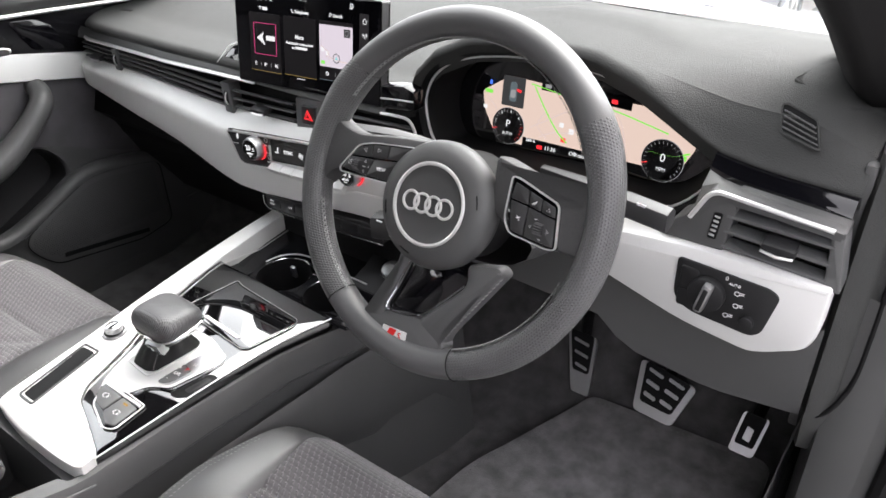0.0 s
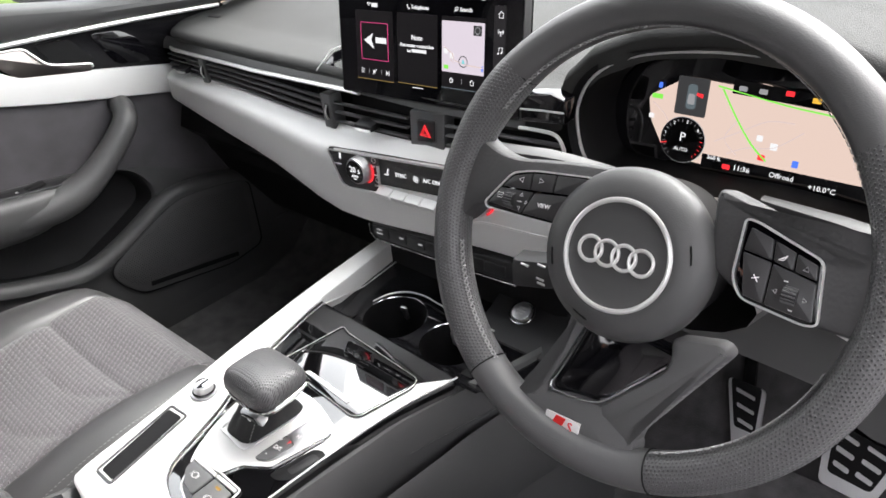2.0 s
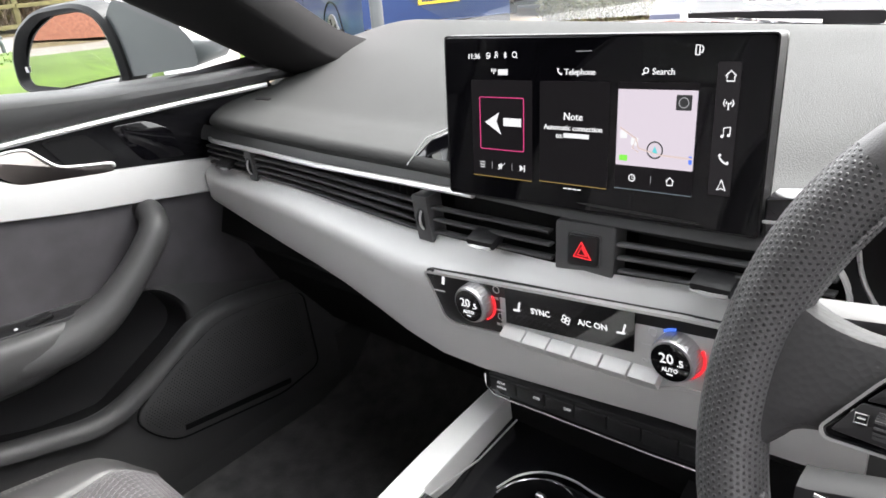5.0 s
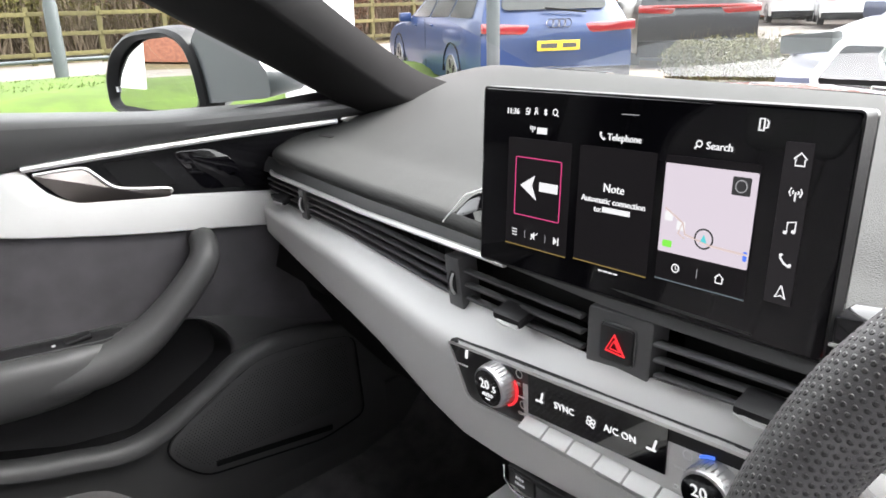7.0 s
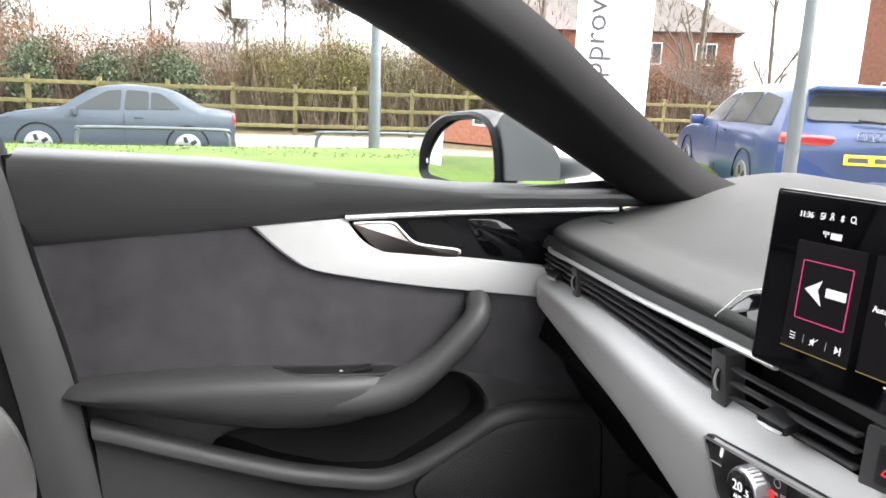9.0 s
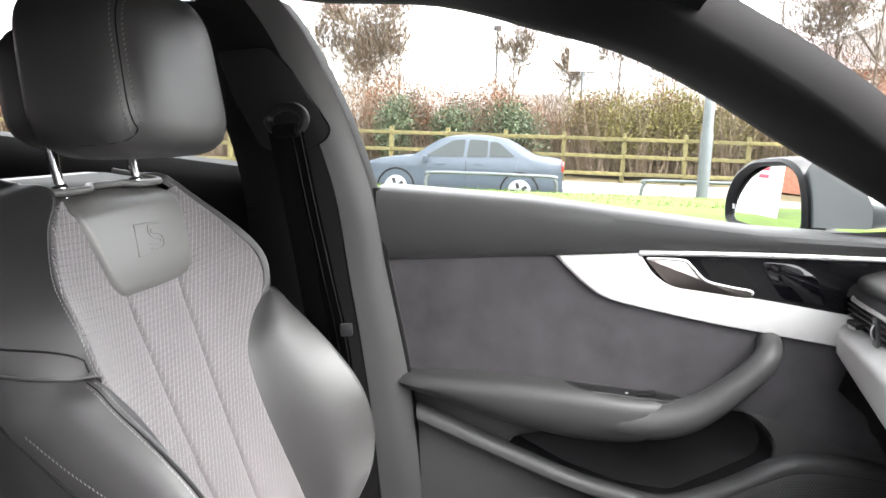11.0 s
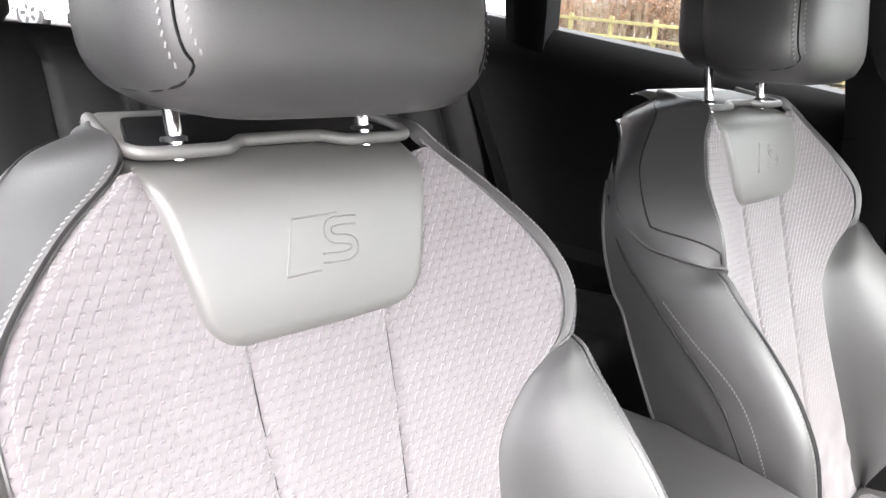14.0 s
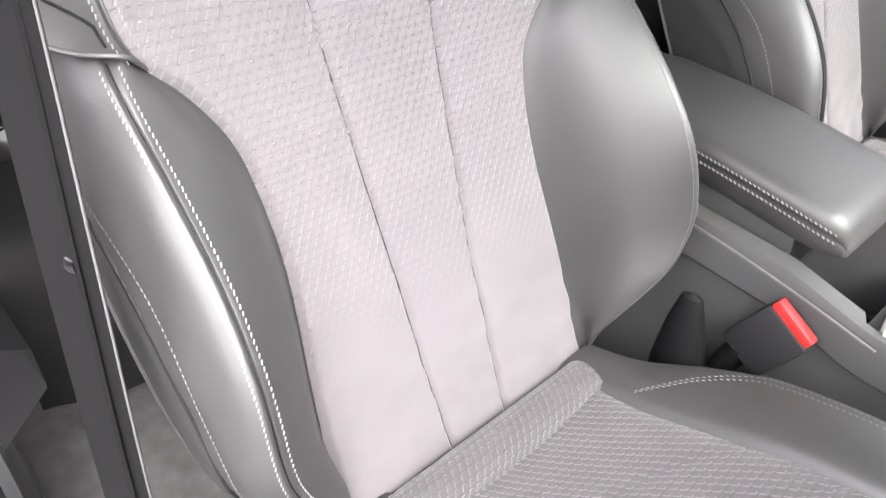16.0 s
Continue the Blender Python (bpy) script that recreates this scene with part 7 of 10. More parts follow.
part("mirror_glass", grid([[q + MF * (0.006 + 0.11 * p.y * s) for p, q in zip(gl_line, mir_at(gl_line, 0.0, s, s))] for s in (0.90, 0.5, 0.01)], wrap=True), material("silvered_glass", (0.70, 0.71, 0.72), 0.01, metal=1.0), mir, "clear mirror glass")
part("mirror_foot", box((0.12, 0.05, 0.03), Vector((-0.83, 0.915, 0.925)) - PO_, (0, 0, 18), bevel=0.012), HARD, mir)
part("side_lamp", box((0.008, 0.002, 0.010), Vector((-1.159, 0.783, 0.967)) - PO_, (0, 0, 19)), WHITE, mir)

# ---- pillars, roof rail, headliner ----
shell = thing("body_shell", "black-trimmed pillars and roof of the car", "car body", (0, 0, 1.0), kind="structure")
HO = Vector((0, 0, 1.0))


def hpart(name, bm, mat, label="", **k):
    bm.transform(Matrix.Translation(-HO))
    return part(name, bm, mat, shell, label, **k)


LOWER = [(-0.735, 1.03, 0.925), (-0.725, 0.995, 0.945), (-0.715, 0.905, 1.006), (-0.70, 0.742, 1.112), (-0.685, 0.632, 1.186), (-0.665, 0.511, 1.252), (-0.650, 0.396, 1.290), (-0.635, 0.244, 1.335), (-0.625, 0.05, 1.355), (-0.62, -0.15, 1.395)]
UPPER = [(-0.70, 1.21, 0.925), (-0.685, 1.168, 0.949), (-0.665, 1.099, 0.976), (-0.64, 0.955, 1.090), (-0.615, 0.815, 1.176), (-0.60, 0.732, 1.214), (-0.575, 0.606, 1.300), (-0.53, 0.46, 1.345), (-0.50, 0.25, 1.372), (-0.49, -0.15, 1.415)]
UPPER_R = [(-0.69, 1.19, 0.90), (-0.672, 1.10, 0.937), (-0.65, 1.03, 0.98), (-0.62, 0.95, 1.032), (-0.578, 0.85, 1.101), (-0.552, 0.76, 1.17), (-0.535, 0.64, 1.25), (-0.52, 0.50, 1.325), (-0.50, 0.25, 1.372), (-0.49, -0.15, 1.415)]
for s in (1, -1):
    lo, up = spline(LOWER, 5), spline(UPPER if s < 0 else UPPER_R, 5)
    rows = []
    for a, b in zip(lo, up):
        mid = (a + b) / 2
        inw = Vector((0.6, -0.5, -0.35)).normalized() * 0.012
        rows.append([Vector((s * q.x, q.y, q.z)) for q in (a + Vector((-0.05, 0.02, 0.02)), a + Vector((-0.008, 0.004, 0.004)), a, lerp(a, b, 0.15) + inw * 0.7, lerp(a, b, 0.4) + inw, lerp(a, b, 0.7) + inw * 0.9, lerp(a, b, 0.92) + inw * 0.4, b, b + Vector((-0.03, 0.05, 0.03)))])
    hpart("front_pillar", grid(rows), PILLAR, "black trimmed windscreen pillar", sharp=120)
    # outer skin of pillar and roof edge
    hpart("outer_rail", grid([[Vector((s * q.x, q.y, q.z)) for q in (a + Vector((-0.05, 0.02, 0.02)), lerp(a, b, 0.4) + Vector((-0.07, 0.05, 0.06)), b + Vector((-0.03, 0.05, 0.03)))] for a, b in zip(lo, up)]), HARD)
rows = []
for y in [0.60 - i * 2.3 / 30 for i in range(31)]:
    e = interp(y, [(-1.7, 0.45), (-1.0, 0.52), (-0.2, 0.55), (0.3, 0.53), (0.62, 0.56)])
    zc = interp(y, [(-1.7, 1.28), (-1.2, 1.385), (-0.6, 1.445), (0.0, 1.425), (0.4, 1.38), (0.62, 1.305)])
    rows.append([(e * k / 10, y, zc - 0.025 * (abs(k) / 10) ** 2.2) for k in range(-10, 11)])
hpart("headliner", thicken(grid(rows), 0.03), HEADCLOTH, "black cloth headliner")
hpart("roof_skin", grid([[(x * 1.15, y, z + 0.035) for x, y, z in r] for r in rows]), HARD)
for s in (1, -1):
    hpart("sun_visor", box((0.36, 0.15, 0.018), (s * 0.34, 0.50, 1.325), (-14, 0, 0), bevel=0.007), HEADCLOTH, "black sun visor")
hpart("mirror_stem", merged(box((0.03, 0.02, 0.06), (0.10, 0.66, 1.285), (-20, 0, 0), bevel=0.006)), MATTE)
hpart("inside_mirror", box((0.235, 0.03, 0.065), (0.135, 0.625, 1.245), (-14, 0, 0), bevel=0.012), GLOSS, "black inside mirror")


# centre pillar on the closed side and its belt
pil = thing("pillar", "black centre pillar trim with belt guide", "pillar", (-0.70, 0, 0.6), kind="structure")
PL = Vector((-0.70, 0, 0.6))


def ppart(name, bm, mat, parent=None, label=""):
    bm.transform(Matrix.Translation(-PL))
    return part(name, bm, mat, parent or pil, label)


FRONT = [(-0.735, 0.165, 0.30), (-0.73, 0.157, 0.49), (-0.728, 0.145, 0.67), (-0.722, 0.132, 0.79), (-0.716, 0.112, 0.93), (-0.705, 0.103, 1.03), (-0.697, 0.090, 1.10), (-0.682, 0.062, 1.20), (-0.655, 0.020, 1.31), (-0.630, -0.01, 1.365)]
BACK = [(-0.735, -0.16, 0.30), (-0.73, -0.15, 0.49), (-0.725, -0.14, 0.67), (-0.72, -0.13, 0.79), (-0.715, -0.12, 0.93), (-0.70, -0.115, 1.03), (-0.69, -0.118, 1.10), (-0.668, -0.132, 1.20), (-0.635, -0.16, 1.31), (-0.605, -0.18, 1.365)]
rows = []
for a, b in zip(spline(FRONT, 4), spline(BACK, 4)):
    rows.append([a + Vector((-0.06, 0.004, 0)), a + Vector((-0.004, 0.004, 0)), a + Vector((0.008, -0.006, 0)), lerp(a, b, 0.18) + Vector((0.024, 0, 0)), lerp(a, b, 0.5) + Vector((0.032, 0, 0)), lerp(a, b, 0.85) + Vector((0.022, 0, 0)), b, b + Vector((-0.06, 0, 0))])
ppart("pillar_trim", grid(rows), PILLAR, label="soft black pillar trim")
# strip over the front edge, its paler colour standing for light caught there
rows = []
for a, b in zip(spline(FRONT, 4), spline(BACK, 4)):
    rows.append([a + Vector((-0.002, 0.006, 0)), a + Vector((0.011, -0.004, 0)), lerp(a, b, 0.12) + Vector((0.022, 0, 0)), lerp(a, b, 0.22) + Vector((0.0275, 0, 0))])
ppart("pillar_lit_edge", grid(rows), SOFT, label="front edge strip of the pillar, paler where light falls")
ppart("trim_joint", tube([(-0.70, 0.085, 1.028), (-0.672, 0.0, 1.035), (-0.69, -0.11, 1.04)], 0.003, 6), MATTE)
panel_line = rounded([(0.060, 1.165), (0.052, 1.150), (-0.004, 1.120), (-0.058, 1.140), (-0.090, 1.215), (-0.104, 1.290), (-0.020, 1.292), (0.006, 1.262)], 0.012, 4)
ppart("guide_panel", plate(panel_line, 0.0, 0.004, lambda u, v, w: (interp(v, [(1.10, -0.6575), (1.20, -0.642), (1.31, -0.612)]) + w, u, v), 0.0015), HARD, label="black sliding panel of the belt guide")
ppart("panel_groove", tube([(interp(q.y, [(1.10, -0.6575), (1.20, -0.642), (1.31, -0.612)]) + 0.003, q.x, q.y) for q in inset2d(panel_line, -0.001)], 0.0016, 6, closed=True), MATTE)
lp_ = thing("passenger_belt", "black seat belt on the centre pillar", "seat belt", (-0.62, 0.03, 0.8), "seat belts")
BO = Vector((-0.62, 0.03, 0.8))


def strap2(points, width, across):
    rows = []
    for p in spline(points, 8):
        a = Vector(across).normalized() * width / 2
        d = Vector((0, 0, 1)).cross(a).normalized() * 0.0012
        rows.append([p - a - d - BO, p - a * 0.9 + d - BO, p + a * 0.9 + d - BO, p + a - d - BO])
    return grid(rows, wrap=True, cap=True)


part("webbing", strap2([(-0.602, 0.012, 1.17), (-0.612, 0.025, 1.05), (-0.622, 0.04, 0.93), (-0.632, 0.055, 0.80), (-0.64, 0.06, 0.6)], 0.048, (0.45, 0.9, 0)), WEBBING, lp_)
part("webbing", strap2([(-0.610, -0.012, 1.17), (-0.620, 0.0, 1.05), (-0.632, 0.01, 0.93), (-0.642, 0.02, 0.80), (-0.65, 0.03, 0.6)], 0.048, (0.45, 0.9, 0)), WEBBING, lp_)
part("belt_guide", tube([Vector((-0.604 + 0.012 * math.cos(t), 0.004 + 0.034 * math.cos(t), 1.181 + 0.020 * math.sin(t))) - BO for t in [k * math.pi / 14 for k in range(28)]], 0.0075, 10, closed=True), HARD, lp_, "black belt guide")
part("webbing_fold", tube([Vector((-0.604 + 0.010 * f, 0.004 + 0.024 * f, 1.165)) - BO for f in (-1, -0.9, -0.4, 0.4, 0.9, 1)], [0.007, 0.0105, 0.0115, 0.0115, 0.0105, 0.007], 12), WEBBING, lp_)
for x in (-0.018, 0.0, 0.018):
    part("weave_line", tube([p + Vector((0.45, 0.9, 0)).normalized() * x + Vector((0.0016, -0.0008, 0)) - BO for p in spline([(-0.602, 0.012, 1.17), (-0.612, 0.025, 1.05), (-0.622, 0.04, 0.93), (-0.632, 0.055, 0.80), (-0.64, 0.06, 0.6)], 6)], 0.0007, 4), HARD, lp_)
part("belt_stop", box((0.008, 0.02, 0.022), Vector((-0.617, 0.072, 0.845)) - BO, (0, 0, 20), bevel=0.004), HARD, lp_)

# hinge post at the open doorway
hpart("hinge_post", grid([[(x, y, z) for x, y in ((0.778, 1.10), (0.780, 0.86), (0.788, 0.822), (0.81, 0.816), (0.85, 0.826), (0.90, 0.85), (0.95, 0.90))] for z in (0.26, 0.5, 0.70, 0.85, 1.0, 1.04)]), SOFT, "black trimmed hinge post of the doorway")
hpart("lower_post", grid([[(x, y, z) for x, y in ((0.742, 1.30), (0.748, 1.0), (0.756, 0.86), (0.768, 0.815), (0.79, 0.808), (0.82, 0.814))] for z in (0.26, 0.40, 0.55, 0.66, 0.74, 0.84)]), SOFT, "black kick panel at the sill")
hpart("door_seal", tube(spline([(0.852, 0.822, 1.0), (0.848, 0.818, 0.8), (0.846, 0.816, 0.55), (0.846, 0.80, 0.42), (0.846, 0.60, 0.40), (0.846, -0.2, 0.40)], 5), 0.011, 8), MATTE)
# right centre pillar, behind the open doorway
rp = thing("pillar_right", "black centre pillar at the open doorway", "pillar", (0.72, -0.06, 0.6), kind="structure")
part("pillar_trim", grid([[Vector((-a.x + 0.06 + dx, a.y - 0.31 + dy, a.z)) - Vector((0.72, -0.06, 0.6)) for dx, dy in ((0.05, 0.0), (0.0, 0.0), (-0.03, -0.03), (-0.03, -0.12), (0.0, -0.16), (0.06, -0.16))] for a in spline(FRONT, 3)]), PILLAR, rp)

# ---- rear door, quarter and seats ----
rd = thing("door_2", "closed rear door with black trim", "door", (-0.75, -0.5, 0.5), kind="structure")
RO = Vector((-0.75, -0.5, 0.5))
RB = [(-1.30, 1.30), (-1.03, 1.253), (-0.78, 1.213), (-0.48, 1.165), (-0.12, 1.105)]
rows = []
for y in [-1.2 + i * 1.09 / 24 for i in range(25)]:
    z = interp(y, RB)
    rows.append([Vector((x, y, zz)) - RO for x, zz in ((-0.80, z + 0.004), (-0.755, z), (-0.735, z - 0.03), (-0.735, z - 0.09), (-0.752, z - 0.12), (-0.755, 0.80), (-0.735, 0.72), (-0.70, 0.70), (-0.70, 0.66), (-0.745, 0.62), (-0.75, 0.3))])
# matte black, not the front door's plastic: rear cabin shade put into colour
part("door_panel", grid(rows), MATTE, rd)
rd2 = thing("door_3", "closed rear door with black trim", "door", (0.75, -0.5, 0.5), kind="structure")
part("door_panel", grid([[Vector((-(p + RO).x, (p + RO).y, (p + RO).z)) - Vector((0.75, -0.5, 0.5)) for p in r] for r in rows]), MATTE, rd2)
RT = [(-1.30, 1.32), (-1.18, 1.345), (-0.90, 1.407), (-0.75, 1.418), (-0.43, 1.417), (-0.14, 1.405)]
for s in (-1, 1):
    hpart("rear_rail", grid([[(s * x, y, z) for x, z in ((0.72, interp(y, RT) + 0.03), (0.655, interp(y, RT) - 0.008), (0.635, interp(y, RT) - 0.004), (0.55, interp(y, RT) + 0.022))] for y in [-1.25 + i * 1.11 / 16 for i in range(17)]]), HEADCLOTH)
    rear = [((-0.735, -0.81, 1.16), (-0.735, -0.925, 1.19)), ((-0.71, -0.785, 1.25), (-0.71, -0.912, 1.26)), ((-0.69, -0.77, 1.33), (-0.69, -0.90, 1.33)), ((-0.655, -0.75, 1.42), (-0.655, -0.89, 1.415))]
    hpart("rear_pillar", grid([[Vector((s * abs(q.x) * 1.0, q.y, q.z)) for q in (Vector(a) + Vector((-0.05, 0, 0)), Vector(a), lerp(Vector(a), Vector(b), 0.5) + Vector((0.02, 0, 0)), Vector(b), Vector(b) + Vector((-0.05, 0, 0)))] for a, b in rear]), HEADCLOTH)
    hpart("tail_pillar", grid([[(s * x, y, z) for x, y in ((0.74, -1.18), (0.70, -1.20), (0.62, -1.32), (0.56, -1.6))] for z in (0.6, 1.0, 1.16)] + [[(s * x, y, z) for x, y, z in ((0.66, -1.22, 1.27), (0.62, -1.25, 1.27), (0.55, -1.36, 1.24), (0.50, -1.6, 1.22))]]), HEADCLOTH)
hpart("tailgate_sill", box((1.3, 0.35, 0.12), (0, -1.55, 1.02), bevel=0.03), HEADCLOTH)
rw = thing("window_2", "clear rear side window", "window", (-0.70, -0.5, 1.2), kind="structure")
WO = Vector((-0.70, -0.5, 1.2))
pn = part("pane", glass_row([-0.92 + i * 0.78 / 8 for i in range(9)], lambda y: interp(y, RB) - 0.01, lambda y: interp(y, RT), -0.77, -0.675), GLASS, rw)
pn.visible_shadow = False
rw2 = thing("window_3", "clear rear side window", "window", (0.70, -0.5, 1.2), kind="structure")
WO = Vector((0.70, -0.5, 1.2))
pn = part("pane", glass_row([-0.92 + i * 0.78 / 8 for i in range(9)], lambda y: interp(y, RB) - 0.01, lambda y: interp(y, RT), 0.77, 0.675), GLASS, rw2)
pn.visible_shadow = False
ws = thing("windscreen", "clear raked windscreen", "windscreen", (0, 1.0, 1.1), kind="structure")
WO = Vector((0, 1.0, 1.1))
rows = []
for f in [k / 8 for k in range(9)]:
    y, z = lerp(1.50, 0.60, f), lerp(0.90, 1.335, f)
    w = lerp(0.74, 0.57, f)
    rows.append([Vector((w * k / 6, y + 0.10 * (1 - (k / 6) ** 2) * (1 - f * 0.7), z + 0.02 * (1 - (k / 6) ** 2))) - WO for k in range(-6, 7)])
pn = part("pane", grid(rows), GLASS, ws)
pn.visible_shadow = False

bonnet = thing("bonnet", "pale grey painted bonnet beyond the windscreen", "car body", (0, 1.9, 0.6), kind="structure")
rows = []
for y, z in ((1.56, 0.84), (1.60, 0.868), (1.7, 0.862), (1.9, 0.835), (2.15, 0.79), (2.4, 0.72), (2.5, 0.62)):
    rows.append([Vector((x, y - 0.10 * (x / 0.8) ** 2, z + 0.016 * smooth(0.25, 0.45, abs(x)) - 0.07 * smooth(0.6, 0.85, abs(x)))) - Vector((0, 1.9, 0.6)) for x in [-0.85 + k * 0.085 for k in range(21)]])
part("panel", grid(rows), material("pale_grey_car_paint", (0.40, 0.43, 0.44), 0.2, metal=0.3, coat=1.0, blotch=0.03), bonnet)
hpart("cowl", grid([[(x, y - 0.09 * (x / 0.75) ** 2, z) for y, z in ((1.44, 0.915), (1.50, 0.875), (1.62, 0.845))] for x in [-0.75 + k * 0.125 for k in range(13)]]), MATTE, "black cowl below the windscreen")
hpart("glass_band", grid([[(x, y - 0.05 * (x / 0.72) ** 2, z) for y, z in ((1.455, 0.914), (1.435, 0.925), (1.40, 0.940))] for x in [-0.72 + k * 0.12 for k in range(13)]]), MATTE, "black border of the windscreen")

bench = thing("rear_bench", "black leather rear bench with upright belts", "rear seat", (0, -0.95, 0.5))
NO = Vector((0, -0.95, 0.5))


def npart(name, bm, mat, parent=None, label="", **k):
    bm.transform(Matrix.Translation(-NO))
    return part(name, bm, mat, parent or bench, label, **k)


for xc, w, rolls in ((-0.425, 0.265, 4), (0.425, 0.265, 4), (0.0, 0.155, 2)):
    rows = []
    for i in range(29):
        s = i / 28
        y, z = lerp(-0.79, -1.045, s), lerp(0.60, 1.205, s)
        lap = smooth(0.86, 1.0, s)
        row = []
        for k in range(-24, 25):
            u = k / 24
            swell = 0.020 * abs(math.sin(math.pi * (u + 1) / 2 * rolls)) ** 0.45 + 0.022 * smooth(0.55, 0.95, abs(u)) * (rolls > 2)
            edge = 0.05 * smooth(0.90, 1.0, abs(u)) ** 2
            row.append((xc + w * u, y + swell * (1 - lap) - edge - 0.06 * lap ** 2, z - 0.018 * abs(u) ** 5 - 0.02 * lap ** 2))
        rows.append(row)
    rows.append([(p[0], p[1] - 0.08, p[2] - 0.01) for p in rows[-1]])
    # the dimness of the rear cabin is in this leather's colour
    npart("backrest", grid(rows), LEATHER_DARK, label="ribbed black leather backrest", sharp=70)
    if rolls > 2:
        npart("head_pad", grid([[(xc + 0.12 * c * r, -1.12 + 0.045 * q * r, h) for c, q in [(math.copysign(abs(math.cos(t)) ** 0.5, math.cos(t)), math.copysign(abs(math.sin(t)) ** 0.5, math.sin(t))) for t in [2 * math.pi * k / 28 for k in range(28)]]] for r, h in ((0.8, 1.17), (1.0, 1.20), (1.0, 1.25), (0.92, 1.275), (0.6, 1.288), (0.01, 1.29))], wrap=True), LEATHER_DARK, label="low rear head pad")
    rows = []
    for y, z in ((-0.84, 0.585), (-0.74, 0.605), (-0.62, 0.618), (-0.50, 0.628), (-0.42, 0.630), (-0.385, 0.615), (-0.365, 0.575), (-0.37, 0.40)):
        rows.append([(xc + w * k / 16, y, z + 0.012 * abs(math.sin(math.pi * (k / 16 + 1) / 2 * rolls)) ** 0.5 * smooth(-0.36, -0.42, y) - 0.02 * (1 - (k / 16) ** 2) + 0.02 * smooth(0.7, 1.0, abs(k / 16))) for k in range(-16, 17)])
    npart("cushion", grid(rows), LEATHER_DARK, label="black rear cushion", sharp=70)
    npart("cushion_seam", tube([(xc + w * k / 10, -0.62, 0.632 - 0.02 * (1 - (k / 10) ** 2)) for k in range(-9, 10)], 0.0016, 5), MATTE)
for side in (-1, 1):
    path = spline([(side * 0.655, -1.02, 1.20), (side * 0.655, -0.925, 1.02), (side * 0.650, -0.842, 0.86), (side * 0.635, -0.775, 0.735), (side * 0.64, -0.80, 0.66)], 6)
    npart("rear_belt", grid([[p + Vector((-0.020, 0, 0)), p + Vector((-0.018, 0.0012, 0.001)), p + Vector((0.018, 0.0012, 0.001)), p + Vector((0.020, 0, 0)), p + Vector((0, -0.001, 0))] for p in path], wrap=True), WEBBING, label="black rear seat belt")
    npart("tongue_cover", box((0.062, 0.012, 0.020), (side * 0.630, -0.768, 0.722), (-20, side * 8, 0), bevel=0.005), HARD)
    npart("tongue", plate(rounded([(-0.013, -0.020), (0.013, -0.020), (0.013, 0.018), (-0.013, 0.018)], 0.003), 0, 0.002, lambda u, v, w: (side * 0.632 + u, -0.764 - w + v * 0.25, 0.695 + v)), CHROME, label="steel belt tongue")
    npart("tongue_slot", plate([(-0.006, -0.004), (0.006, -0.004), (0.006, 0.006), (-0.006, 0.006)], 0, 0.001, lambda u, v, w: (side * 0.632 + u, -0.7625 + w + v * 0.25, 0.695 + v)), MATTE)

# ---- front seats ----
def sp_at(x, s, h):
    """A place on the seat back: across, up along its slope, out from its face."""
    return Vector((x, 0.135 - 0.454 * s + 0.891 * h, 0.59 + 0.891 * s + 0.454 * h))


WF = [(-0.04, 0.162), (0.05, 0.157), (0.1, 0.153), (0.2, 0.143), (0.27, 0.146), (0.31, 0.156), (0.345, 0.182), (0.365, 0.206), (0.385, 0.218), (0.42, 0.2215), (0.45, 0.216), (0.48, 0.201), (0.525, 0.164), (0.56, 0.126), (0.585, 0.117), (0.62, 0.112)]
HC = [(-0.04, -0.101), (0.05, -0.091), (0.14, -0.080), (0.29, -0.056), (0.38, -0.040), (0.44, -0.028), (0.5, -0.013), (0.54, -0.003), (0.57, 0.0)]
HE = [(-0.04, -0.104), (0.05, -0.090), (0.1, -0.080), (0.2, -0.063), (0.27, -0.051), (0.31, -0.040), (0.345, -0.020), (0.37, 0.002), (0.4, 0.015), (0.43, 0.018), (0.48, 0.010), (0.53, 0.003), (0.57, 0.0), (0.62, -0.03)]
RIDGE_X = [(-0.04, 0.164), (-0.02, 0.167), (0.0, 0.174), (0.02, 0.190), (0.04, 0.208), (0.065, 0.224), (0.1, 0.235), (0.17, 0.233), (0.25, 0.230), (0.40, 0.231), (0.55, 0.232)]
RIDGE_H = [(-0.04, -0.102), (-0.02, -0.086), (0.0, -0.060), (0.02, -0.032), (0.04, -0.006), (0.06, 0.010), (0.1, 0.030), (0.16, 0.045), (0.22, 0.043), (0.28, 0.030), (0.34, 0.012), (0.38, 0.004), (0.46, -0.02), (0.55, -0.05)]
OUT_X = [(-0.04, 0.170), (-0.02, 0.176), (0.0, 0.192), (0.03, 0.224), (0.06, 0.245), (0.1, 0.258), (0.2, 0.264), (0.36, 0.262), (0.44, 0.257), (0.48, 0.246), (0.517, 0.228), (0.547, 0.204), (0.575, 0.180), (0.598, 0.157), (0.610, 0.138), (0.62, 0.116)]
BACK_H = [(-0.04, -0.118), (0.1, -0.124), (0.25, -0.126), (0.40, -0.120), (0.48, -0.110), (0.525, -0.102), (0.56, -0.098), (0.62, -0.105)]
SEAM_H = [(0.36, -0.016), (0.385, -0.026), (0.41, -0.038), (0.434, -0.048), (0.517, -0.058), (0.56, -0.050), (0.588, -0.042), (0.62, -0.045)]
SPLIT = [(0.0, 0.364), (0.30, 0.374), (0.50, 0.392), (0.70, 0.435), (0.85, 0.480), (1.0, 0.535)]


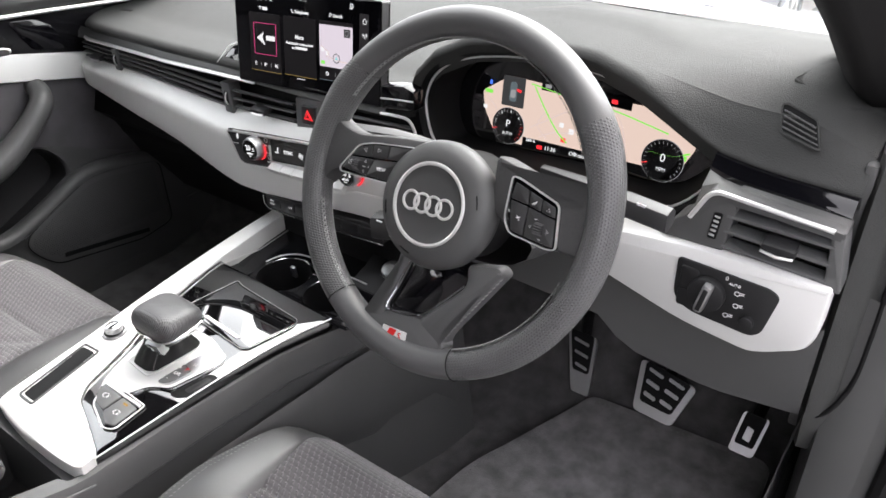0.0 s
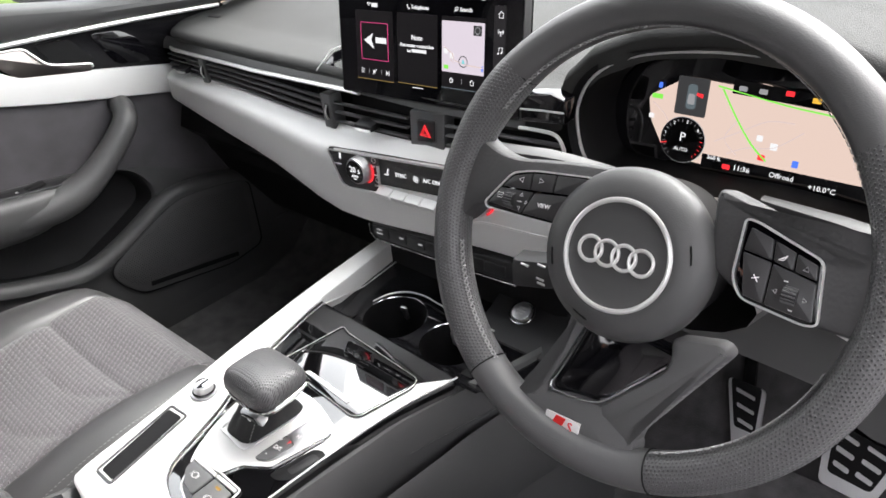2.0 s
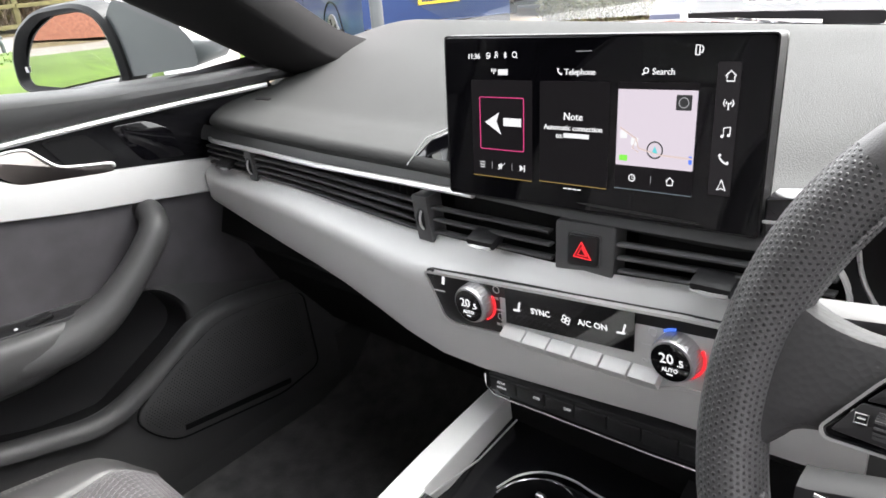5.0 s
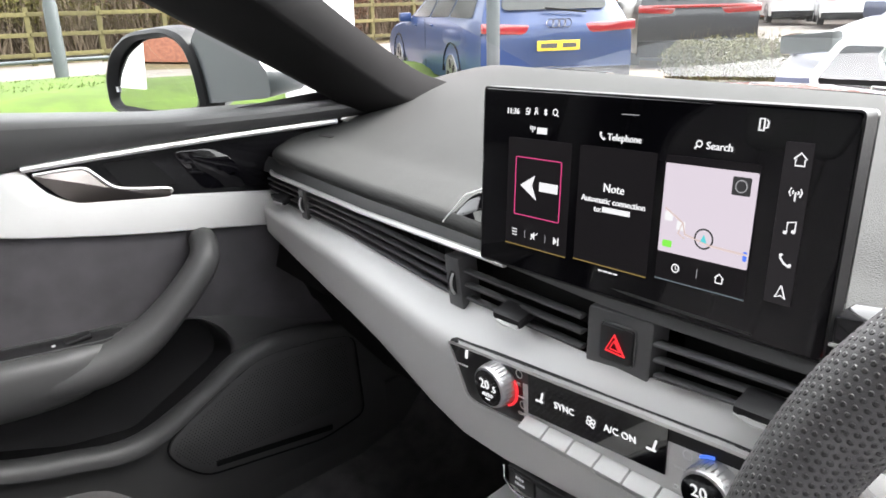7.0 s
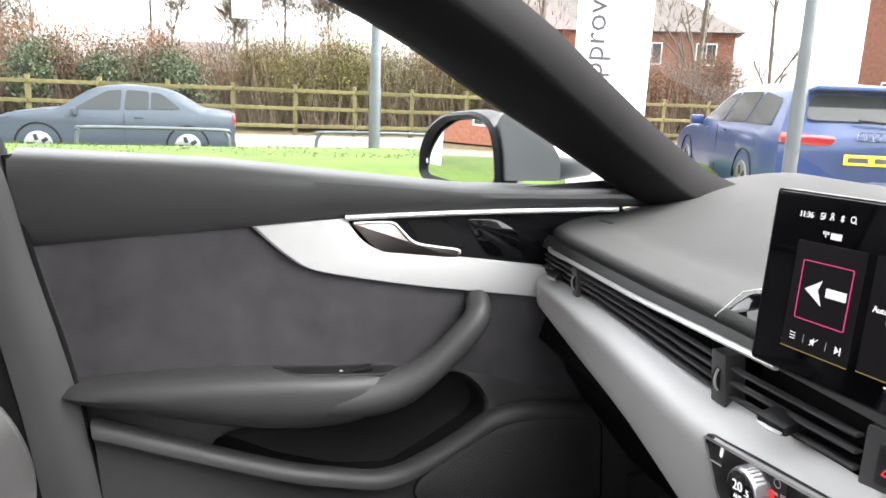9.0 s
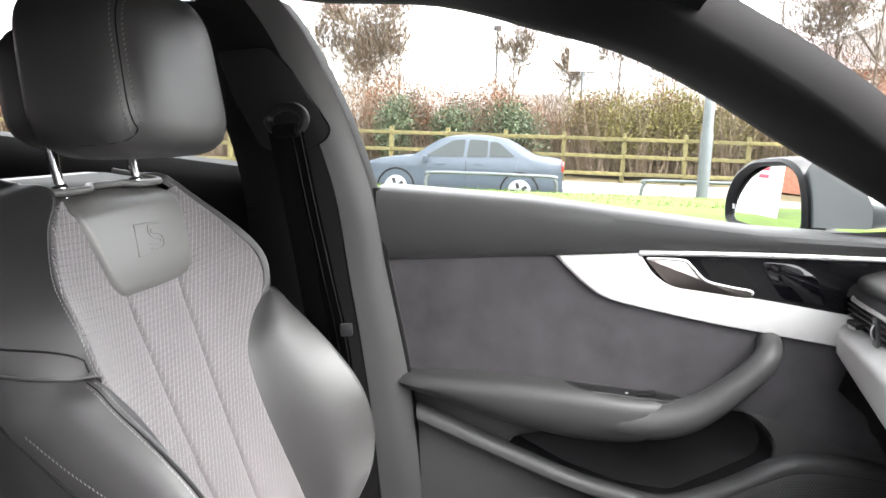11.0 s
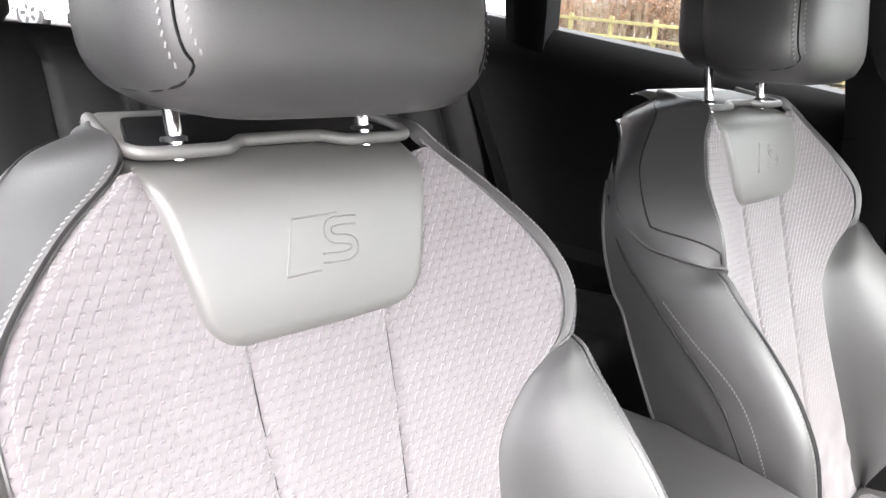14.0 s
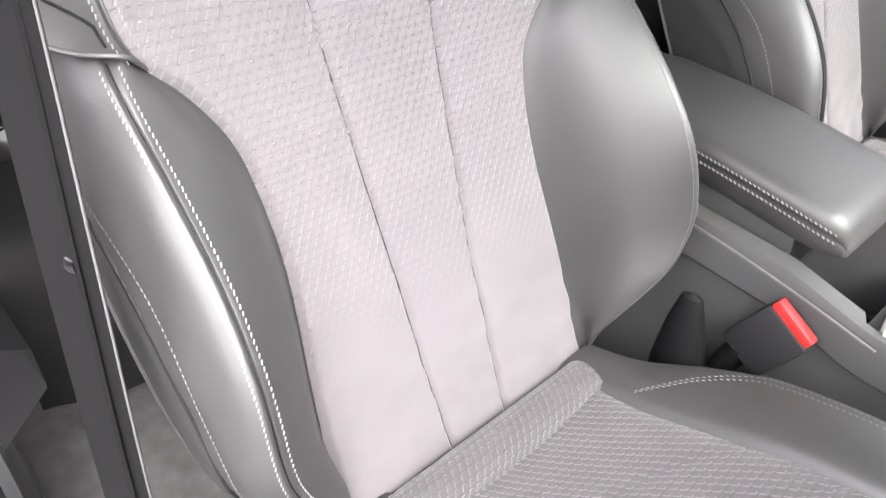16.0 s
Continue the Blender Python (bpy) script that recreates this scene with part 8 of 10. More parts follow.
def soft_table(table, n=4):
    return [(p.x, p.y) for p in spline([(a, b, 0) for a, b in table], n)]


WF, HC, HE, RIDGE_X, RIDGE_H, OUT_X, BACK_H, SEAM_H, SPLIT = (soft_table(t) for t in (WF, HC, HE, RIDGE_X, RIDGE_H, OUT_X, BACK_H, SEAM_H, SPLIT))
SEAM_X = [(-0.04, 0.036), (0.06, 0.041), (0.14, 0.043), (0.28, 0.052), (0.38, 0.058), (0.44, 0.060), (0.6, 0.06)]


def front_h(x, s):
    w = interp(s, WF)
    seam = interp(s, SEAM_X)
    h = lerp(interp(s, HC), interp(s, HE), min(1, abs(x) / w) ** 2.4)
    if s < 0.46:
        # three padded channels with a sharp valley at each seam
        k = smooth(0.46, 0.43, s)
        for c in (-seam, seam):
            h -= k * (0.0050 * math.exp(-((x - c) / 0.0026) ** 2) + 0.0035 * math.exp(-abs(x - c) / 0.012))
        if s < 0.14:
            # slack suede creases near the bottom of each channel
            h += smooth(0.14, 0.02, s) * 0.0030 * noise.noise(Vector((x * 26 + 3, s * 50, 1.7)))
    h -= 0.007 * smooth(0.95, 1.0, abs(x) / w) + 0.012 * smooth(0.535, 0.557, s) * smooth(0.118, 0.108, abs(x))
    return h


def section(points, n):
    """A smooth cross line through points, n steps a span."""
    return spline([(a, b, 0) for a, b in points], n)


def bolster_row(side, s, n=5):
    w, he, xr, hr, xo, hb = (interp(s, t) for t in (WF, HE, RIDGE_X, RIDGE_H, OUT_X, BACK_H))
    tuck = 0.010 * smooth(0.355, 0.385, s)
    mid = lerp(Vector((w, he)), Vector((xr, hr)), 0.52)
    way = Vector((xr - w, hr - he))
    nrm = Vector((-way.y, way.x)).normalized() * min(0.010, way.length * 0.12)
    pts = [(w - 0.008, he - 0.016), (w + 0.006, he + 0.001), tuple(mid + nrm), (xr - 0.0065, hr - 0.0008), (xr - 0.001, hr - 0.0022), (xr + 0.0045, hr - 0.0022), (xr + 0.018, hr - 0.018), (lerp(xr, xo, 0.95), lerp(hr, hb, 0.42)), (xo, lerp(hr, hb, 0.68)), (xo - 0.006, hb)]
    line = section(pts, n)
    row = []
    for i, q in enumerate(line):
        d = 0.0
        if i > 6.2 * n:
            # soft creases in the leather of the outer panel
            d = 0.0026 * smooth(6.2 * n, 7.0 * n, i) * smooth(9 * n, 8 * n, i) * smooth(0.36, 0.2, s) * noise.noise(Vector((q.y * 55, s * 22 + q.y * 30, 4.2 + side)))
        row.append(sp_at(side * (q.x + d - tuck * 0.4), s, q.y - tuck))
    return row


def shoulder_row(side, s, n=5):
    w, he, xo, hb, hd = (interp(s, t) for t in (WF, HE, OUT_X, BACK_H, SEAM_H))
    xo = max(xo, w + 0.012)
    pts = [(w - 0.003, he - 0.010), (w + 0.002, he - 0.001), (w + 0.007, he + 0.0002), (lerp(w + 0.007, xo, 0.48), lerp(he, hd, 0.46)), (lerp(w + 0.010, xo, 0.93), hd), (xo, lerp(hd, hb, 0.35)), (xo - 0.001, lerp(hd, hb, 0.7)), (xo - 0.008, hb)]
    roll = smooth(0.575, 0.622, s)
    return [sp_at(side * q.x, s - 0.009 * roll, q.y - 0.020 * roll) for q in section(pts, n)]


def piece(side, row_at, spans, lo, hi, steps, trim=None):
    """A sheet between two lines of the seat back; lo and hi give the height at each share of the cross line."""
    n = spans * 5
    full = {}

    def at(f, s):
        key = round(s, 4)
        if key not in full:
            full[key] = row_at(side, key)
        return full[key][f]

    rows = []
    for i in range(steps + 1):
        row = []
        for k in range(n + 1):
            s = lerp(lo(k / n), hi(k / n), i / steps)
            row.append(at(k, s))
        rows.append(row)
    return grid(rows)


def seam_along(side, row_at, spans, k, s0, s1, steps=60, out=0.0):
    pts = [row_at(side, lerp(s0, s1, i / steps))[int(k * 5)] for i in range(steps + 1)]
    return [p + Vector((0, 0.891, 0.454)) * out for p in pts]


def seat(at, group):
    st = thing("front_seat", "black leather sports seat with grey woven centre and separate head restraint", "seat", at, group)
    n = 90
    ss = [-0.04 + i * 0.597 / n for i in range(n + 1)]
    rows, uvs = [], []
    for s in ss:
        w = interp(s, WF)
        xs = [w * (-1 + 2 * k / 150) for k in range(151)]
        rows.append([sp_at(x, s, front_h(x, s)) for x in xs])
        uvs.append([(x, s) for x in xs])
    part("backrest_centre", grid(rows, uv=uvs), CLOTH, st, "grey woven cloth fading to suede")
    for side in (-1, 1):
        line = [(side * interp(v, SEAM_X), v) for v in [-0.035 + i * 0.473 / 60 for i in range(61)]]
        # black tube laid in the groove as its shadow
        part("seam_shadow", tube([sp_at(x, v, front_h(x, v) + 0.0002) for x, v in line], 0.0008, 5), MATTE, st, "dark line for the shade in the seam groove")
    face_out = Vector((0, 0.891, 0.454))
    for side in (-1, 1):
        out = (side * 0.15, 0.87, 0.44)
        lo = part("side_bolster", piece(side, bolster_row, 9, lambda f: -0.04, lambda f: interp(f, SPLIT) + 0.012, 60), LEATHER, st, "padded leather side bolster")
        up = part("shoulder", piece(side, shoulder_row, 7, lambda f: interp(f, SPLIT), lambda f: 0.620, 44), LEATHER, st, "leather shoulder panel")
        for k in (3, 5):
            part("stitching", stitches(seam_along(side, bolster_row, 9, k, -0.02, 0.372, out=0.0004), 0.0036, 0.0009, 0.00050, out), THREAD, lo, "grey twin stitching", kind="stuff")
        part("ridge_seam", tube(seam_along(side, bolster_row, 9, 4, -0.02, 0.372, out=0.0004), 0.0007, 5), MATTE, lo)
        part("stitching", stitches(seam_along(side, shoulder_row, 7, 2, 0.368, 0.566, out=0.0006), 0.0036, 0.0009, 0.00050, out), THREAD, up, "grey twin stitching", kind="stuff")
        path = [sp_at(side * (interp(v, WF) - 0.0085), v, front_h(interp(v, WF) - 0.0085, v) + 0.0006) for v in [0.366 + i * 0.198 / 60 for i in range(61)]]
        part("stitching", stitches(path, 0.0036, 0.0009, 0.00050, out), THREAD, up, "grey twin stitching", kind="stuff")
        part("shoulder_seam", tube([sp_at(side * (interp(v, WF) - 0.001), v, interp(v, HE) - 0.005) for v in [0.366 + i * 0.20 / 50 for i in range(51)]], 0.0012, 5), LEATHER, up)
        part("shoulder_edge", tube([shoulder_row(side, interp(k / 35, SPLIT))[k] + face_out * 0.0004 for k in range(1, 36)], 0.0017, 6), LEATHER, up, "rolled lower edge of the shoulder")
        part("side_seam", tube([shoulder_row(side, v)[round(lerp(20, 11, smooth(0.45, 0.385, v)))] for v in [0.380 + i * 0.235 / 40 for i in range(41)]], 0.0012, 5), LEATHER_DARK, up)
        part("side_seam", tube(spline([bolster_row(side, v)[k] for v, k in ((0.0, 36), (0.07, 35), (0.14, 35), (0.23, 35), (0.31, 37), (0.37, 39), (0.43, 41), (0.50, 43))], 6), 0.0018, 6), LEATHER_DARK, lo)
        part("stitching", stitches(spline([bolster_row(side, v)[k] + Vector((side * 0.001, 0, 0)) for v, k in ((0.0, 34), (0.07, 33), (0.14, 33), (0.23, 33), (0.31, 35), (0.36, 37))], 6), 0.0036, 0.0010, 0.0006, (side, 0.2, 0)), THREAD, lo, "grey stitching", kind="stuff")
        part("piping", tube([bolster_row(side, -0.03 + i * 0.55 / 50)[45] for i in range(51)], 0.0024, 6), LEATHER, st, "thin leather piping")
    side_at = lambda side, s: (bolster_row(side, s)[45] if s < 0.5 else shoulder_row(side, min(s, 0.620))[35])
    # shell behind
    rows = []
    for v in [-0.03 + i * 0.63 / 20 for i in range(21)]:
        p, q = side_at(-1, v), side_at(1, v)
        rows.append([lerp(p, q, k / 10) + Vector((0, -0.045 * (1 - (k / 5 - 1) ** 4), 0)) for k in range(11)])
    part("back_shell", grid(rows), HARD, st, "black plastic seat back")
    # leather plaque that folds over the top
    prow = []
    HP = soft_table([(0.4385, -0.033), (0.4400, -0.025), (0.4440, -0.0185), (0.452, -0.0145), (0.47, -0.0085), (0.50, -0.0010), (0.53, 0.0040), (0.543, 0.0030), (0.552, -0.0020), (0.560, -0.0095), (0.567, -0.016), (0.576, -0.024), (0.588, -0.036), (0.610, -0.061), (0.632, -0.088), (0.634, -0.13)])
    WP = [(0.4385, 0.0915), (0.47, 0.0985), (0.50, 0.106), (0.53, 0.113), (0.550, 0.1175), (0.560, 0.120), (0.574, 0.123), (0.588, 0.126), (0.610, 0.118), (0.634, 0.104)]
    for s in [0.4385 + 0.0275 * (i / 14) ** 1.6 for i in range(15)] + [0.47 + 0.008 * i for i in range(12)] + [0.564, 0.567, 0.570, 0.574, 0.58, 0.588, 0.600, 0.610, 0.622, 0.632, 0.634]:
        r = 0.026
        d = min(r, s - 0.4385)
        w = interp(s, WP) - (r - math.sqrt(max(0.0, r * r - (r - d) ** 2)))
        h = interp(s, HP)
        prow.append([sp_at(w * k, s + 0.0015 * (abs(k) ** 2) * smooth(0.47, 0.44, s), h - 0.014 * smooth(0.90, 1.0, abs(k)) ** 2) for k in [-1, -0.995, -0.985, -0.97, -0.95, -0.92, -0.88] + [-0.8 + 0.1 * j for j in range(17)] + [0.88, 0.92, 0.95, 0.97, 0.985, 0.995, 1]])
    pq = part("headed_plaque", grid(prow), LEATHER_SMOOTH_LIT, st, "smooth leather plaque with embossed badge", sharp=80)
    def emb(u, v):
        """A place on the plaque's face, u to the reader's right, v up."""
        return sp_at(-u, 0.496 + v, interp(0.496 + v, HP) + 0.0002)

    lines = ([(0.016, 0.0185), (-0.021, 0.0185), (-0.0215, 0.0175), (-0.0315, -0.0185), (-0.031, -0.0195), (-0.004, -0.0195)],)
    em = [tube([emb(*p) for p in q], 0.00075, 6) for q in lines]
    # the outlined letter: an inner and an outer contour of one broad stroke
    curl = spline([(0.0315, 0.0115, 0), (0.0210, 0.0125, 0), (0.0095, 0.0115, 0), (0.0065, 0.0055, 0), (0.0110, 0.0008, 0), (0.0200, -0.0008, 0), (0.0270, -0.0035, 0), (0.0275, -0.0095, 0), (0.0215, -0.0125, 0), (0.0110, -0.0125, 0), (-0.0005, -0.0115, 0)], 6)
    for off in (-0.0031, 0.0031):
        edge = []
        for i, p in enumerate(curl):
            d = (curl[min(i + 1, len(curl) - 1)] - curl[max(i - 1, 0)]).normalized()
            edge.append(emb(p.x - d.y * off, p.y + d.x * off))
        em.append(tube(edge, 0.00075, 6))
    part("embossing", merged(*em), LEATHER_SMOOTH_LIT, pq, "embossed outline badge")
    # collar and posts
    def shelf(u, d, w):
        return sp_at(u, 0.570 + 0.63 * d + 0.775 * w, -0.0065 - 0.775 * d + 0.63 * w)

    notch = [(-0.106, 0.0), (-0.050, 0.0), (-0.034, 0.013), (0.034, 0.013), (0.050, 0.0), (0.106, 0.0), (0.108, 0.02), (0.092, 0.075), (-0.092, 0.075), (-0.108, 0.02)]
    part("collar", plate(rounded(notch, 0.006), -0.004, 0.0015, shelf, 0.001), MATTE, st, "black plastic headrest collar")
    lip = spline([(*p, 0) for p in ((-0.113, 0.075), (-0.117, 0.03), (-0.112, 0.006), (-0.100, 0.0), (-0.075, -0.0005), (-0.052, 0.0), (-0.043, 0.005), (-0.035, 0.012), (-0.026, 0.0135), (0.026, 0.0135), (0.035, 0.012), (0.043, 0.005), (0.052, 0.0), (0.075, -0.0005), (0.100, 0.0), (0.112, 0.006), (0.117, 0.03), (0.113, 0.075))], 4)
    # lightened leather puts the lip's highlight into its colour
    part("collar_lip", tube([shelf(q.x, q.y, 0.0012) for q in lip], 0.0046, 10), LEATHER_SMOOTH_LIT, st, "raised leather lip of the collar")
    for x in (-0.078, 0.078):
        po = part("headrest_post", tube([(x, -0.140, 1.065), (x, -0.150, 1.12), (x, -0.154, 1.16)], 0.0058, 14), CHROME, st, "chrome headrest post")
        part("post_sleeve", disc(0.0090, 0.004, 20, 0.0015, pose(x, -0.1475, 1.100, 8, 0, 0)), HARD, po)
    # head restraint
    def rest(y, a, b, zc):
        e = 0.46
        out = []
        for k in range(56):
            t = 2 * math.pi * k / 56
            c, s = math.cos(t), math.sin(t)
            ax = a * abs(c) ** e * (1 if c > 0 else -1)
            az = b * abs(s) ** e * (1 if s > 0 else -1)
            ax *= 1 - 0.06 * (az / 0.09)
            out.append(Vector((ax, y - 0.10 * (az) + 0.25 * ax * ax * (-2.2), zc + az)))
        return out

    ZC = 1.229
    hr = part("headrest_pad", grid([rest(*r, ZC) for r in ((-0.0195, 0.050, 0.035), (-0.020, 0.085, 0.064), (-0.0235, 0.105, 0.081), (-0.031, 0.1175, 0.0915), (-0.043, 0.125, 0.098), (-0.060, 0.129, 0.1005), (-0.10, 0.130, 0.1005), (-0.130, 0.127, 0.098), (-0.141, 0.120, 0.091), (-0.146, 0.108, 0.080))], wrap=True, cap=True), LEATHER, st, "black leather head restraint", sharp=70)
    part("headrest_back", grid([rest(*r) for r in ((-0.138, 0.110, 0.072, 1.214), (-0.170, 0.109, 0.071, 1.213), (-0.184, 0.102, 0.064, 1.212), (-0.190, 0.090, 0.052, 1.210), (-0.192, 0.04, 0.03, 1.209))], wrap=True, cap=True), LEATHER, hr, sharp=70)
    # seams run up each side of the front panel and over the top and bottom
    def seam_path(side, y, a, b, whole=False):
        def pt(y, a, b, deg):
            t = math.radians(deg)
            c, s = math.cos(t), math.sin(t)
            az = b * abs(s) ** 0.46 * (1 if s > 0 else -1)
            ax = a * c ** 0.46 * (1 - 0.06 * (az / 0.09))
            return Vector((side * ax, y - 0.10 * az - 0.55 * ax * ax, ZC + az))
        back = [(-0.135, 0.1255, 0.0965), (-0.10, 0.1305, 0.1010), (-0.060, 0.1295, 0.1010), (-0.043, 0.1255, 0.0985), (-0.034, 0.1205, 0.094)]
        k = a / 0.112
        over = [(yy, aa * min(1, 0.955 * k + 0.02), bb) for yy, aa, bb in back if yy < y]
        top = [pt(*q, 56) for q in over]
        under = [pt(*q, -40) for q in over]
        return spline(top + [pt(y, a, b, d) for d in range(52, -37, -8)] + (under[::-1] if whole else []), 3)

    for side in (-1, 1):
        part("seam_groove", tube(seam_path(side, -0.0273, 0.1122, 0.0870, True), 0.0009, 5), MATTE, hr)
        for y, a, b in ((-0.0238, 0.1072, 0.0830), (-0.0302, 0.1180, 0.0918)):
            part("stitching", stitches(seam_path(side, y, a, b), 0.0036, 0.0019, 0.0007, lambda p: Vector((p.x * 0.6, 0.10 + p.y, (p.z - ZC) * 0.8)).normalized()), THREAD, hr, "grey stitching", kind="stuff")
    # cushion
    rows, uvs = [], []
    ys = [0.095 + i * 0.46 / 60 for i in range(61)]

    CW = [(0.1, 0.118), (0.16, 0.116), (0.22, 0.122), (0.3, 0.130), (0.42, 0.134), (0.5, 0.142), (0.56, 0.155)]

    def cush_z(y):
        return 0.522 + 0.064 * smooth(0.06, 0.40, y) - 0.06 * smooth(0.485, 0.575, y) ** 1.6

    for y in ys:
        w = interp(y, CW)
        row = []
        for k in range(41):
            x = w * (-1 + k / 20)
            z = cush_z(y) - 0.012 * (1 - (x / w) ** 2) * (1 - smooth(0.42, 0.5, y)) - 0.004 * smooth(0.92, 1, abs(x) / w)
            for c in (0.21, 0.29, 0.37):
                z -= 0.0035 * math.exp(-((y - c - 0.05 * (x / w) ** 2) / 0.005) ** 2)
            z -= 0.005 * math.exp(-((y - 0.425) / 0.005) ** 2)
            row.append((x, y, z))
        rows.append(row)
        uvs.append([(p[0], p[1]) for p in row])
    part("cushion_centre", grid(rows, uv=uvs), CLOTH_DIM, st, "grey woven seat cushion")
    for side in (-1, 1):
        def bol(y, q):
            a = interp(y, CW)
            b = interp(y, [(0.05, 0.165), (0.12, 0.178), (0.18, 0.206), (0.24, 0.220), (0.4, 0.210), (0.47, 0.195), (0.52, 0.178), (0.56, 0.162)])
            hb = interp(y, [(0.05, 0.004), (0.15, 0.012), (0.27, 0.018), (0.40, 0.015), (0.47, 0.008), (0.52, 0.002), (0.56, 0.0)])
            z0 = cush_z(y) - 0.004
            if q <= 1:
                return Vector((side * lerp(a - 0.006, b, q), y, z0 - 0.016 * (1 - smooth(0, 0.12, q)) + hb * math.sin(math.pi * min(1, 0.05 + 0.75 * q))))
            p = bol(y, 1)
            return p + Vector((side * 0.014 * math.sin((q - 1) * math.pi), 0, -0.10 * (q - 1)))

        yy = [0.06 + i * 0.5 / 30 for i in range(31)]
        cb = part("cushion_bolster", grid([[bol(y, q) for q in [k / 12 for k in range(13)] + [1.15, 1.3, 1.5, 1.75, 2.0]] for y in yy]), LEATHER, st, "leather cushion bolster")
        for q in (0.84, 0.95):
            part("stitching", stitches([bol(0.145 + i * 0.33 / 40, q * (0.16 + 0.84 * math.sin(min(1, (i + 1) / 12) * math.pi / 2))) for i in range(41)], 0.0036, 0.0020, 0.0006, (0, 0, 1)), THREAD, cb, "grey stitching", kind="stuff")
    part("cushion_front", grid([[(x, y, z) for y, z in ((0.553, 0.532), (0.563, 0.50), (0.55, 0.44), (0.50, 0.40))] for x in [-0.165 + k * 0.033 for k in range(11)]]), LEATHER, st)
    rows, uvs = [], []
    for k in range(25):
        x = -0.125 + k * 0.26 / 24
        rows.append([(x, 0.090 + 0.025 * math.cos(t), 0.514 + 0.024 * math.sin(t)) for t in [-0.4 + j * 0.26 for j in range(13)]])
        uvs.append([(x, j * 0.006) for j in range(13)])
    part("lumbar_roll", grid(rows, uv=uvs), CLOTH_DIM, st, "woven roll between back and cushion")
    part("side_valance", box((0.40, 0.50, 0.13), (0, 0.27, 0.425), bevel=0.03), HARD, st)
    for x in (-0.17, 0.17):
        part("seat_rail", box((0.04, 0.56, 0.06), (x, 0.24, 0.335), bevel=0.004), MATTE, st)
    return st


right_seat = seat((0.385, 0, 0), "front seats")
copy_thing(right_seat, CAR @ pose(-0.347, 0, 0.006))

for ob in right_seat.children:
    if ob.name.startswith("headrest_pad"):
        ob.location += Vector((0.006, -0.014, -0.008))

# ---- seat belt at the driver's shoulder, its tongue and the buckle ----
belt = thing("seat_belt", "black seat belt hanging beside the seat with its tongue", "seat belt", (0.70, 0.0, 0.3), "seat belts")
BO = Vector((0.70, 0.0, 0.3))


def strap(points, width, across):
    rows = []
    for p in spline(points, 8):
        a = Vector(across).normalized() * width / 2
        d = Vector((0, 0, 1)).cross(a).normalized() * 0.0012
        rows.append([p - a - d, p - a * 0.9 + d, p + a * 0.9 + d, p + a - d])
    return grid(rows, wrap=True, cap=True)


def bpart(name, bm, mat, parent=None, label=""):
    bm.transform(Matrix.Translation(-BO))
    return part(name, bm, mat, parent or belt, label)


web = bpart("webbing", strap([(0.648, 0.012, 1.17), (0.6605, 0.011, 0.977), (0.672, 0.010, 0.834), (0.688, 0.010, 0.63), (0.70, 0.01, 0.40)], 0.033, (0.36, -0.93, 0)), WEBBING)
bpart("webbing", strap([(0.652, 0.006, 1.17), (0.6665, 0.003, 0.977), (0.680, 0.002, 0.834), (0.697, 0.002, 0.63), (0.708, 0.002, 0.40)], 0.033, (0.36, -0.93, 0)), WEBBING)
for x in (-0.016, -0.007, 0.004, 0.016):
    for pts in ([(0.648, 0.012, 1.17), (0.6605, 0.011, 0.977), (0.672, 0.010, 0.834), (0.688, 0.010, 0.63), (0.70, 0.01, 0.40)],):
        bpart("selvedge", tube([p + Vector((0.36, -0.93, 0)).normalized() * x for p in spline(pts, 6)], 0.0009, 4), SLAT, web)
tg = bpart("tongue_cover", box((0.050, 0.010, 0.014), (0.664, 0.012, 1.030), (0, -24, -40), bevel=0.004), HARD, label="black tongue grip")
bpart("tongue", box((0.022, 0.002, 0.0055), (0.632, 0.0235, 1.0165), (0, -28, -18), bevel=0.0008), BRUSHED, tg, "steel tongue")
bpart("stop_button", disc(0.0085, 0.007, 24, 0.0030, pose(0.670, 0.012, 0.832, 90, 0, 40)), GLOSS, label="round gloss black tongue stop")

buckle = thing("belt_buckle", "black belt buckle with red release button", "belt buckle", (0.137, 0.215, 0.47))
KO = Vector((0.137, 0.215, 0.47))
part("buckle_body", box((0.024, 0.056, 0.068), Vector((0.137, 0.212, 0.578)) - KO, (-32, -8, 0), bevel=0.006), HARD, buckle)
part("release_button", box((0.015, 0.050, 0.012), Vector((0.134, 0.231, 0.609)) - KO, (-32, -8, 0), bevel=0.003), RED, buckle, "red release button")
part("buckle_stalk", tube([Vector(p) - KO for p in ((0.14, 0.17, 0.49), (0.14, 0.18, 0.53), (0.138, 0.195, 0.56))], 0.014, 10), MATTE, buckle)
pc = thing("belt_pretensioner", "black moulded cover beside the seat hinge", "cover", (0.165, 0.14, 0.45))
part("cover", grid([[(r * math.cos(t) * 0.6, r * math.sin(t), h) for t in [2 * math.pi * k / 14 for k in range(14)]] for r, h in ((0.035, 0.0), (0.032, 0.06), (0.022, 0.12), (0.012, 0.155), (0.001, 0.16))], wrap=True), MATTE, pc)

# ---- outside: ground, road, planting ----
def stuff(name, bm, mat, label, category, kind="structure"):
    ob = part(name, bm, mat)
    return tagged(ob, label, category, kind=kind)


